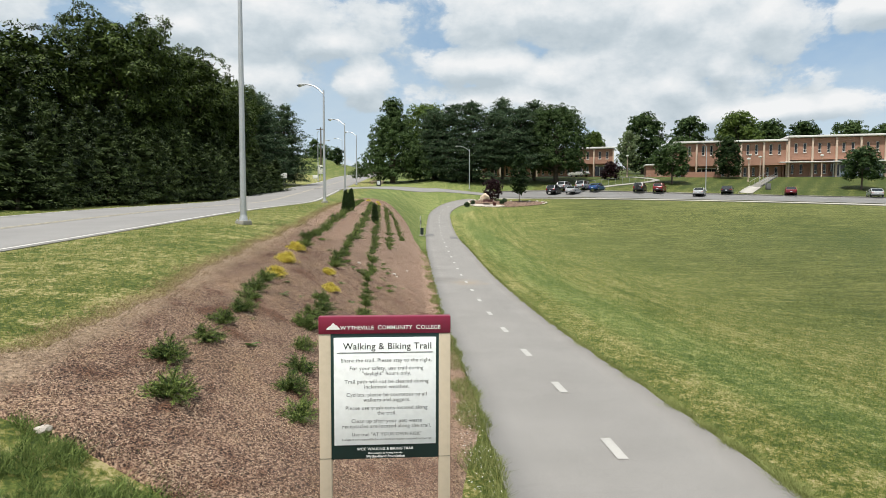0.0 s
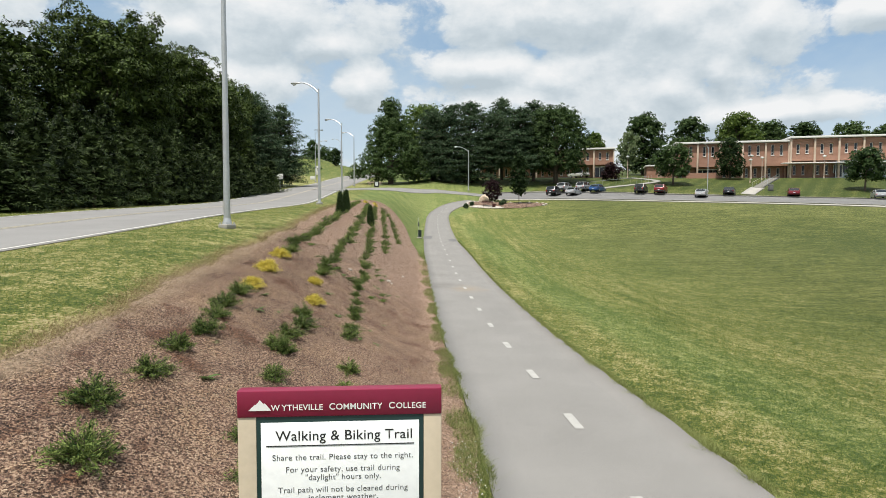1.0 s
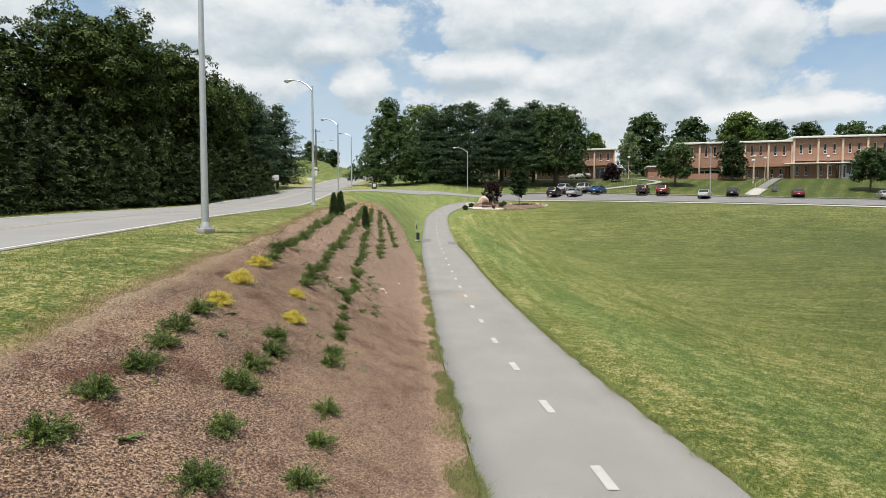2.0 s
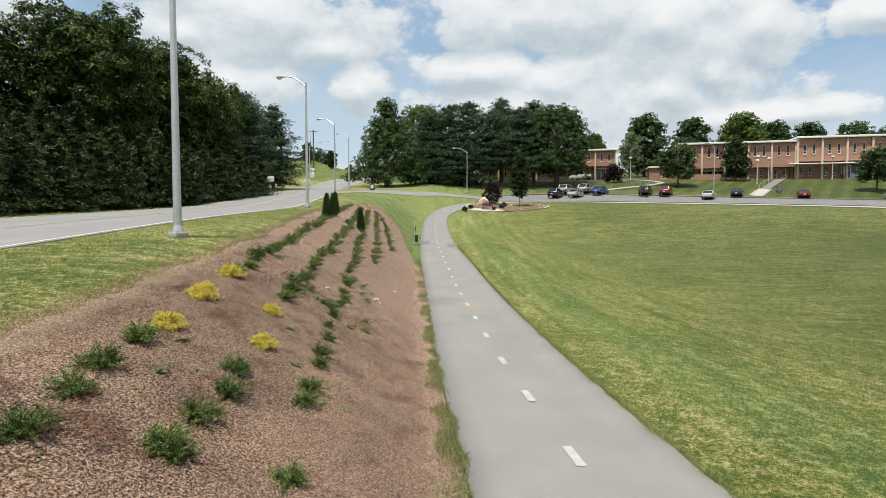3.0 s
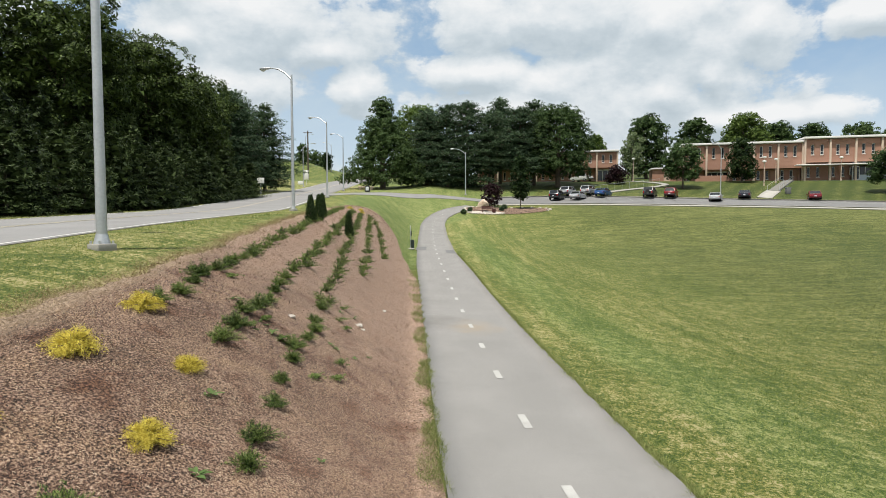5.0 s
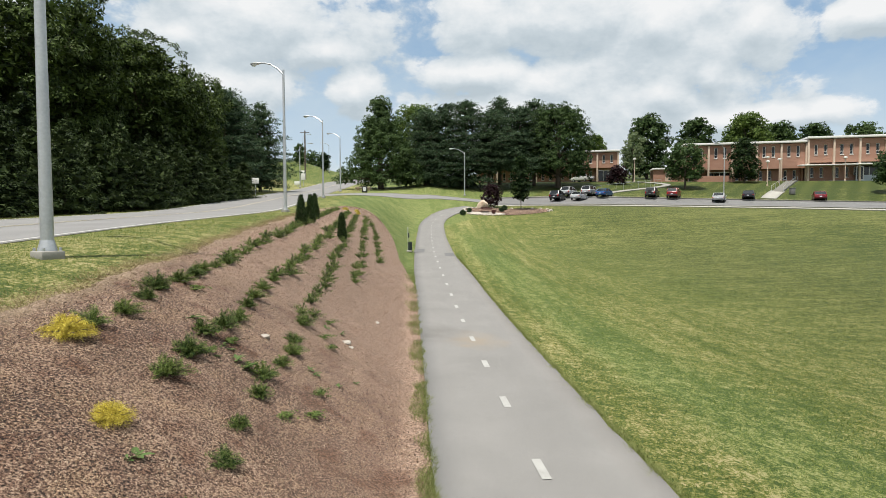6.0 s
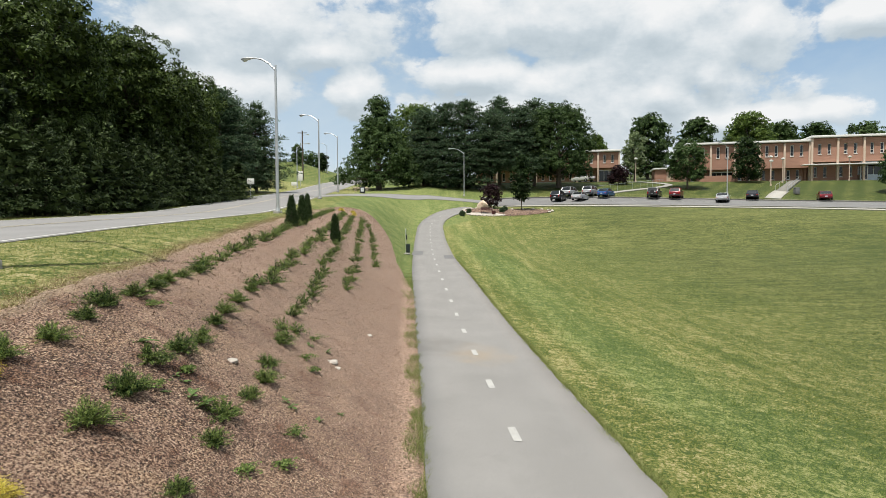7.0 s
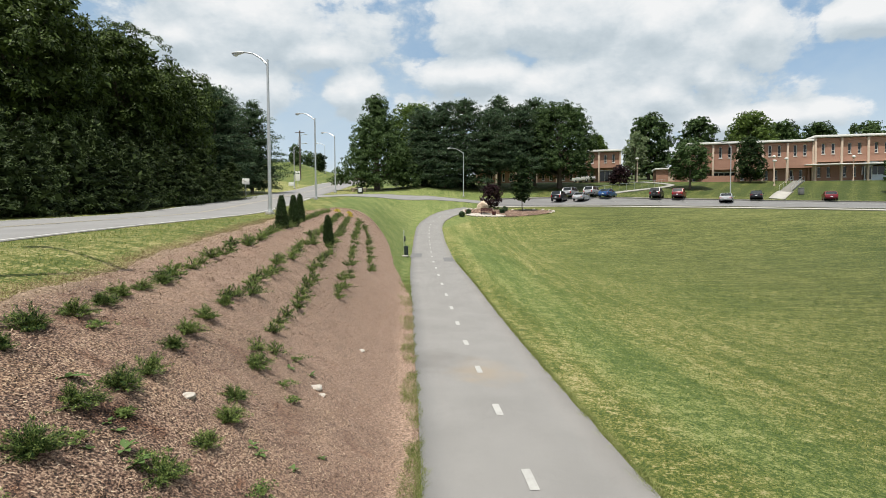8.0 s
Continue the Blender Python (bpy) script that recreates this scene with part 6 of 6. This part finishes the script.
box_part("lid", tb, BIN_GREY, (0, 0, 0.84), (0.6, 0.6, 0.1), 0.04)


def globe_lamp(x, y, h):
    t = thing("lamp_post", on_ground(x, y), "slim pale lamp post with a flat round head", "lamp post", "lamp posts by the building")
    bm = bmesh.new()
    bm_tube(bm, [(0, 0, 0), (0, 0, 0.25), (0, 0, 0.3), (0, 0, h)], [0.12, 0.12, 0.06, 0.05], 10)
    part("pole", bm, PILASTER, t)
    bm = bmesh.new()
    bm_tube(bm, [(0, 0, h), (0, 0, h + 0.1), (0, 0, h + 0.28), (0, 0, h + 0.34)], [0.08, 0.27, 0.27, 0.1], 14)
    part("lamp_head", bm, WHITE_TRIM, t)


for x, y, h in ((48.3, 93.6, 3.4), (51.7, 96.5, 3.4), (51.2, 98.8, 3.6), (62.2, 97.2, 3.4), (32.5, 104.5, 3.6)):
    globe_lamp(x, y, h)
street_lamp(38.5, 86.6, 6.4, 1.1, "pale steel street lamp at the car park", LAMPS, 20, r=0.075)


# ---- cars ----
TYRE = plain("tyre", (0.018, 0.018, 0.019), 0.85)
RIM = plain("alloy", (0.45, 0.46, 0.47), 0.35, 0.8)
CAR_GLASS = plain("car_glass", (0.015, 0.018, 0.02), 0.12, spec=0.35)
TAIL = plain("tail_lamp", (0.35, 0.012, 0.012), 0.25)
CLEAR = plain("head_lamp", (0.62, 0.64, 0.66), 0.15)
PLATE = plain("number_plate", (0.6, 0.62, 0.65), 0.5)
BLACK_TRIM = plain("black_trim", (0.02, 0.02, 0.021), 0.6)


def paint(name, col):
    m = plain(name, col, 0.28, 0.15, spec=0.7)
    return m


def loft(bm, sections):
    """Joins rings of points, one after another, into a closed skin."""
    rings = [[bm.verts.new(p) for p in s] for s in sections]
    n = len(rings[0])
    for a, b in zip(rings, rings[1:]):
        for k in range(n):
            bm.faces.new((a[k], a[(k + 1) % n], b[(k + 1) % n], b[k]))
    bm.faces.new(rings[0][::-1])
    bm.faces.new(rings[-1])


def car(place, turn, mat, label, kind="sedan"):
    """A parked car; its nose points along its own +x."""
    t = thing("car" if kind != "pickup" else "pickup_truck", place, label, "car", "parked cars", turn)
    t.matrix_basis = t.matrix_basis @ Matrix.Diagonal((0.78, 0.78, 0.78, 1))
    tall = kind in ("suv", "pickup")
    L, W = (4.5, 1.86) if tall else (4.7, 1.82)
    if kind == "pickup":
        L = 5.4
    sill, belt, roof = (0.36, 1.05, 1.72) if tall else (0.26, 0.90, 1.43)
    # lower body: outline along the length, in halves of width
    prof = {"sedan": [(-0.5, 0.52, 0.78), (-0.485, 0.30, 0.92), (-0.30, 0.26, 0.97), (0.12, 0.26, 0.93), (0.30, 0.26, 0.86), (0.46, 0.28, 0.72), (0.5, 0.42, 0.60)],
            "suv": [(-0.5, 0.50, 0.98), (-0.485, 0.36, 1.06), (-0.30, 0.34, 1.08), (0.12, 0.34, 1.06), (0.30, 0.34, 1.03), (0.46, 0.36, 0.92), (0.5, 0.50, 0.78)],
            "pickup": [(-0.5, 0.55, 1.05), (-0.485, 0.46, 1.10), (-0.30, 0.42, 1.10), (0.12, 0.42, 1.12), (0.30, 0.42, 1.12), (0.46, 0.44, 1.02), (0.5, 0.55, 0.86)]}[kind]
    bm = bmesh.new()
    secs = []
    for u, lo, hi in prof:
        w = W / 2 * (1 - 1.1 * max(0, abs(u) - 0.40))
        secs.append([(u * L, -w * 0.94, lo), (u * L, -w, (lo + hi) / 2 - 0.05), (u * L, -w * 0.98, hi - 0.06), (u * L, -w * 0.86, hi),
                     (u * L, w * 0.86, hi), (u * L, w * 0.98, hi - 0.06), (u * L, w, (lo + hi) / 2 - 0.05), (u * L, w * 0.94, lo)])
    loft(bm, secs)
    bmesh.ops.bevel(bm, geom=[e for e in bm.edges if len(e.link_faces) == 2 and e.calc_face_angle(0) > 0.45], offset=0.06, segments=2, affect="EDGES", profile=0.5)
    body = part("body", bm, mat, t)
    cab = {"sedan": [(-0.41, 0.94, 0.945), (-0.24, 0.94, roof - 0.07), (-0.12, 0.94, roof - 0.01), (0.0, 0.93, roof), (0.10, 0.92, roof - 0.09), (0.28, 0.86, 0.89)],
           "suv": [(-0.485, 1.02, 1.05), (-0.40, 1.02, roof - 0.10), (-0.24, 1.02, roof - 0.01), (-0.05, 1.02, roof), (0.08, 1.02, roof - 0.07), (0.27, 1.0, 1.05)],
           "pickup": [(-0.10, 1.08, 1.10), (-0.08, 1.08, roof + 0.02), (0.05, 1.08, roof + 0.06), (0.14, 1.08, roof), (0.25, 1.08, 1.12)]}[kind]
    bm = bmesh.new()
    secs = []
    for u, lo, hi in cab:
        w = W / 2 * 0.86
        wt = w * (1 - 0.28 * (hi - lo))
        secs.append([(u * L, -w, lo), (u * L, -wt, hi), (u * L, wt, hi), (u * L, w, lo)])
    loft(bm, secs)
    part("cabin_glass", bm, CAR_GLASS, t, "dark tinted windows", False)
    # roof skin and pillars
    bm = bmesh.new()
    top = [c for c in cab if c[2] > belt + 0.3]
    secs = []
    for u, lo, hi in top:
        wt = W / 2 * 0.86 * (1 - 0.28 * (hi - lo)) + 0.012
        secs.append([(u * L, -wt, hi - 0.05), (u * L, -wt, hi + 0.012), (u * L, wt, hi + 0.012), (u * L, wt, hi - 0.05)])
    loft(bm, secs)
    part("roof", bm, mat, t)
    for i, j in ((0, 1), (-1, -2)):
        for sy in (-1, 1):
            a, b2 = cab[i], cab[j]
            bm = bmesh.new()
            w0, w1 = W / 2 * 0.86 + 0.005, W / 2 * 0.86 * (1 - 0.28 * (b2[2] - b2[1])) + 0.006
            bm_tube(bm, [(a[0] * L, sy * w0, a[2]), (b2[0] * L, sy * w1, b2[2])], 0.045, 6)
            part("pillar", bm, mat, t)
    for sy in (-1, 1):
        bm = bmesh.new()
        m = cab[2]
        w0, w1 = W / 2 * 0.86 + 0.004, W / 2 * 0.86 * (1 - 0.28 * (m[2] - m[1])) + 0.004
        bm_tube(bm, [(-0.04 * L, sy * w0, m[1]), (-0.05 * L, sy * w1, m[2])], 0.035, 6)
        part("pillar", bm, mat, t)
        box_part("mirror", t, mat, (0.2 * L, sy * (W / 2 + 0.06), belt + 0.05), (0.12, 0.18, 0.13), 0.03)
    if kind == "pickup":
        box_part("bed", t, BLACK_TRIM, (-0.31 * L, 0, 1.1), (0.34 * L, W * 0.8, 0.03))
    r = 0.37 if tall else 0.32
    for ux in (-0.30, 0.31):
        for sy in (-1, 1):
            bm = bmesh.new()
            y = sy * (W / 2 - 0.11)
            bm_tube(bm, [(ux * L, y - 0.105, r), (ux * L, y - 0.08, r), (ux * L, y + 0.08, r), (ux * L, y + 0.105, r)], [r * 0.86, r, r, r * 0.86], 18)
            wh = part("wheel", bm, TYRE, t, "black tyre")
            bm = bmesh.new()
            bm_tube(bm, [(ux * L, y + sy * 0.09, r), (ux * L, y + sy * 0.115, r)], [r * 0.62, r * 0.55], 12)
            part("rim", bm, RIM, wh)
    lz = prof[0][2] - 0.17
    for sy in (-1, 1):
        box_part("tail_lamp", t, TAIL, (-0.492 * L, sy * W * 0.37, lz), (0.1, 0.3 if not tall else 0.18, 0.16 if not tall else 0.3), 0.02, "red tail lamp")
        box_part("head_lamp", t, CLEAR, (0.478 * L, sy * W * 0.36, prof[-1][2] - 0.02), (0.14, 0.32, 0.13), 0.02, "clear head lamp")
    box_part("bumper", t, BLACK_TRIM if tall else mat, (-0.497 * L, 0, prof[0][1] + 0.02), (0.14, W * 0.86, 0.2), 0.03)
    box_part("number_plate", t, PLATE, (-0.512 * L, 0, lz - 0.05 if not tall else lz - 0.15), (0.02, 0.32, 0.15))
    return t


NAVY, SILVER, BLUE, RED, WHITE = paint("black_paint", (0.012, 0.014, 0.02)), paint("silver_paint", (0.42, 0.43, 0.44)), paint("blue_paint", (0.02, 0.085, 0.24)), paint("red_paint", (0.19, 0.010, 0.016)), paint("white_paint", (0.72, 0.72, 0.70))
MAROON_P, GREY_P = paint("maroon_paint", (0.16, 0.01, 0.018)), paint("dark_grey_paint", (0.035, 0.037, 0.04))
for x, y, turn, m, lab, kd in ((16.3, 86.9, 62, NAVY, "black boxy sport utility vehicle parked on asphalt", "suv"), (18.6, 90.2, 56, SILVER, "silver sport utility vehicle parked on asphalt", "suv"),
                               (19.2, 87.0, 58, SILVER, "silver sedan parked on asphalt", "sedan"), (21.5, 90.2, 54, SILVER, "silver crossover parked on asphalt", "suv"),
                               (23.2, 89.0, 54, BLUE, "bright blue sedan parked on asphalt", "sedan"), (29.0, 86.9, 60, GREY_P, "dark grey sport utility vehicle with a rear spare wheel", "suv"),
                               (31.5, 85.9, 60, RED, "red sport utility vehicle parked in a stall", "suv"), (35.2, 81.0, 60, SILVER, "silver sedan standing in the aisle", "sedan"),
                               (40.0, 83.1, 60, NAVY, "black sedan parked in a stall", "sedan"), (47.2, 80.2, 62, MAROON_P, "maroon sedan parked in a stall", "sedan"),
                               (55.6, 76.0, 64, SILVER, "silver sedan parked in a stall", "sedan")):
    car(on_ground(x, y, 0.03), turn, m, lab, kd)
car(on_ground(24.6, 107.2, 0.0), 122, WHITE, "white pickup truck parked by the building", "pickup")
spare = bpy.data.objects.get("car.005")
bm = bmesh.new()
bm_tube(bm, [(-2.28, 0, 0.98), (-2.42, 0, 0.98)], [0.34, 0.32], 18)
part("spare_wheel", bm, TYRE, spare, "black spare wheel cover")

# ---- roadside signs and the far hill ----
def road_sign(x, y, h, w, hh, mat, label, turn=0.0):
    t = thing("road_sign", on_ground(x, y), label, "sign", "", turn)
    bm = bmesh.new()
    bm_tube(bm, [(0, 0, -0.1), (0, 0, h)], 0.035, 8)
    part("post", bm, GALV, t)
    box_part("board", t, mat, (0, -0.05, h - hh / 2), (w, 0.02, hh), 0.005)
    return t


road_sign(-19.0, 70.5, 1.9, 0.72, 0.6, WHITE_TRIM, "blank pale board on a steel post by the thicket", 15)
road_sign(-22.6, 109, 2.6, 0.75, 1.6, WHITE_TRIM, "tall white road sign on the verge")
road_sign(-22.9, 106, 0.9, 1.0, 0.6, WHITE_TRIM, "low white notice board on the verge")
up = thing("utility_pole", on_ground(-26, 126), "brown wooden utility pole with a crossarm", "pole")
bm = bmesh.new()
bm_tube(bm, [(0, 0, -0.3), (0, 0, 9.5)], [0.17, 0.12], 10)
part("pole", bm, BARK, up)
box_part("crossarm", up, BARK, (0, 0, 9.1), (1.8, 0.12, 0.12), 0.01)
dropbox = thing("noticeboard", on_ground(-9.1, 83.6), "dark framed roadside notice box", "sign")
dropbox.matrix_basis = dropbox.matrix_basis @ Matrix.Scale(0.8, 4)
box_part("case", dropbox, BLACK_TRIM, (0, 0, 0.5), (0.8, 0.4, 1.0), 0.03)
box_part("panel", dropbox, PLATE, (0, -0.215, 0.55), (0.5, 0.03, 0.6), label="pale panel")
slab = thing("stone_bench", on_ground(-10.3, 92), "pale stone slab bench by the road", "bench")
box_part("seat", slab, PILASTER, (0, 0, 0.42), (2.3, 0.6, 0.2), 0.04)
for sx in (-0.8, 0.8):
    box_part("leg", slab, PILASTER, (sx, 0, 0.16), (0.3, 0.45, 0.36), 0.03)

HILL = "trees on the far hill"
for i, (x, y, h, w, m) in enumerate(((-32.6, 150, 4.8, 3.2, LEAF_OAK), (-26.7, 150, 4.4, 2.4, LEAF_CEDAR), (-60, 200, 10, 12, LEAF_OAK), (-14, 205, 9, 10, LEAF_OAK), (-45, 220, 9, 14, LEAF_OAK))):
    broadleaf("broadleaf_tree", on_ground(x, y), h, w, 800 + i, m, "small dark tree on the far hill", 0.3, 0.6, 10, 0.06, HILL, "dome", 0.14, 12, 0.42, 1.6, 1.0, 0.3)
frng = np.random.default_rng(90)
fc = []
for k in range(420):
    fx = frng.uniform(-420, 460)
    fyy = 330 + 60 * math.sin(fx * 0.01) + frng.uniform(-25, 25)
    fc.append((fx, fyy, float(ground_z(fx, fyy)) + 1 + frng.uniform(0, 9)))
fv = leaf_cloud(frng, np.array(fc), 40, 1.6, 2.6, 0.1, 1.4)
far_w = leaves_object("far_wood", fv, LEAF_OAK, None)
tagged(far_w, "distant belt of dark green woodland", "woodland", kind="stuff")

# ---- grass blades ----
def blades(name, x, y, h, w, rng, label, lift=-0.03, lean=0.5, mat=BLADES):
    """Single blades as thin bent triangles."""
    n = len(x)
    z = ground_z(x, y) + lift
    a = rng.uniform(0, 2 * np.pi, n)
    hh = h * rng.uniform(0.5, 1.4, n)
    ww = w * rng.uniform(0.6, 1.3, n)
    dx, dy = np.cos(a), np.sin(a)
    b = rng.uniform(0, 2 * np.pi, n)
    ln = hh * np.abs(rng.normal(0, lean, n))
    base = np.stack([x, y, z], 1)
    side = np.stack([dx * ww, dy * ww, 0 * z], 1)
    tip = base + np.stack([np.cos(b) * ln, np.sin(b) * ln, hh], 1)
    v = np.stack([base - side, base + side, tip], 1).reshape(-1, 3)
    me = bpy.data.meshes.new(name)
    me.vertices.add(3 * n)
    me.vertices.foreach_set("co", np.ascontiguousarray(v, np.float32).ravel())
    me.loops.add(3 * n)
    me.loops.foreach_set("vertex_index", np.arange(3 * n, dtype=np.int32))
    me.polygons.add(n)
    me.polygons.foreach_set("loop_start", np.arange(0, 3 * n, 3, dtype=np.int32))
    me.update(calc_edges=True)
    me.materials.append(mat)
    return tagged(new(name, me), label, "grass", kind="stuff")


grng = np.random.default_rng(77)


def lawn_filter(x, y):
    """True where grass grows."""
    tr = trail_x(np.minimum(y, 76))
    wob_e = 0.012 * np.sin(y * 3.7) + 0.012 * np.sin(y * 11.3)
    ok = (x - tr > trail_r(y) - 0.03 + wob_e) | (tr - x > trail_l(y) - 0.03 + wob_e)
    jit = np.abs(grng.normal(0, 0.09, len(x)))
    inbed = (y > 1.2) & (y < 53) & (x > bed_l(y + jit) + wob(y, 1.0) + jit) & (x < bed_r(y) + 0.25 * wob(y, 2.2) - 0.3 * jit)
    rx = road_x(y)
    onroad = (x < rx + 0.05) & (x > rx - ROAD_W - 0.05)
    return ok & ~inbed & ~onroad


def lawn(n, d0, d1, a0, a1, label, h=0.045):
    """Blades sown round the head of the trail, sparser and broader with distance."""
    d = d0 * (d1 / d0) ** grng.uniform(0, 1, n)
    a = np.radians(grng.uniform(a0, a1, n))
    x, y = d * np.sin(a), d * np.cos(a)
    k = lawn_filter(x, y) & (grng.uniform(0, 1, n) < np.clip((d1 - d) / (d1 * 0.5), 0, 1))
    x, y, d = x[k], y[k], d[k]
    return blades("grass", x, y, np.minimum(h * 0.6 + 0.0006 * d, 0.06), 0.0009 + 0.0002 * d, grng, label, lean=1.2)


lawn(400000, 3.0, 60, -7, 46, "short mown lawn grass with straw-coloured streaks")
lawn(135000, 4.0, 55, -46, -7, "mown verge grass between road and bed")
nx, ny = grng.uniform(-4.6, -0.8, 110000), grng.uniform(1.6, 4.4, 110000)
past = nx - bed_l(ny)
tufty = np.sin(nx * 9 + 2 * np.sin(ny * 5)) + np.sin(ny * 11 + 3 * np.sin(nx * 4)) + 0.8 * np.sin(nx * 23 + ny * 17)
k = (past < 0) & (tufty > -0.7) | (grng.uniform(0, 1, len(nx)) < np.exp(-np.maximum(past, 0) / 0.16)) & (tufty > 0.1)
blades("grass", nx[k], ny[k], 0.038 + 0.010 * tufty[k], 0.0032, grng, "lush green grass tuft before the bed", lift=-0.005, lean=1.3, mat=LUSH)
dy = 4.0 * (11 ** grng.uniform(0, 1, 45000))
dx = bed_l(dy) + wob(dy, 1.0) + grng.normal(0.03, 0.16, len(dy))
blades("grass", dx, dy, 0.03, 0.0022 + 0.00012 * dy, grng, "dry straw-coloured grass along the top of the bed", lift=-0.002, lean=1.8, mat=DRY)
sy_ = 1.5 * (24 ** grng.uniform(0, 1, 130000))
sx_ = grng.uniform(0, 1, 130000)
l_, r_ = strip_l(sy_) + wob(sy_, 2.2) + 0.04, trail_x(sy_) - trail_l(sy_) + 0.03 + 0.03 * np.sin(sy_ * 5.3)
keep = grng.uniform(0, 1, len(sy_)) < 0.75 + 0.4 * np.sin(sy_ * 1.9 + 0.8) + 0.3 * np.sin(sy_ * 5.1) - 0.5 * (1 - sx_)
blades("grass", (l_ + (r_ - l_) * sx_)[keep], sy_[keep], 0.05, 0.0035, grng, "ragged grass strip along the trail edge", lift=0.005, lean=1.1, mat=STRIP)
ey = 3.0 * (14 ** grng.uniform(0, 1, 60000))
tuft = 0.5 + 0.5 * np.sin(ey * 7.3 + 2 * np.sin(ey * 2.1))
ex = trail_x(ey) + trail_r(ey) + np.abs(grng.normal(0, 0.07, len(ey))) - 0.03 * tuft ** 2
blades("grass", ex, ey, 0.036 * (0.6 + tuft), 0.005, grng, "ragged grass hanging over the trail edge", lift=-0.015, lean=1.2, mat=STRIP)
wy = grng.uniform(3.2, 7.0, 260)
wx = strip_l(wy) + (trail_x(wy) - TRAIL_W / 2 - strip_l(wy)) * grng.uniform(0.1, 0.9, len(wy))
scatter_chips("clover_flowers", wx, wy, ground_z(wx, wy) + 0.05, 0.005, 1.2, CLOVER, grng, 0.3, "tiny white clover flowers in the grass strip", "flowers")

# ---- the plan brought to its true size ----
for ob in list(scene.objects):
    if ob.parent is None and ob.type in ("MESH", "EMPTY"):
        ob.matrix_basis = Matrix.Scale(TRUE, 4) @ ob.matrix_basis
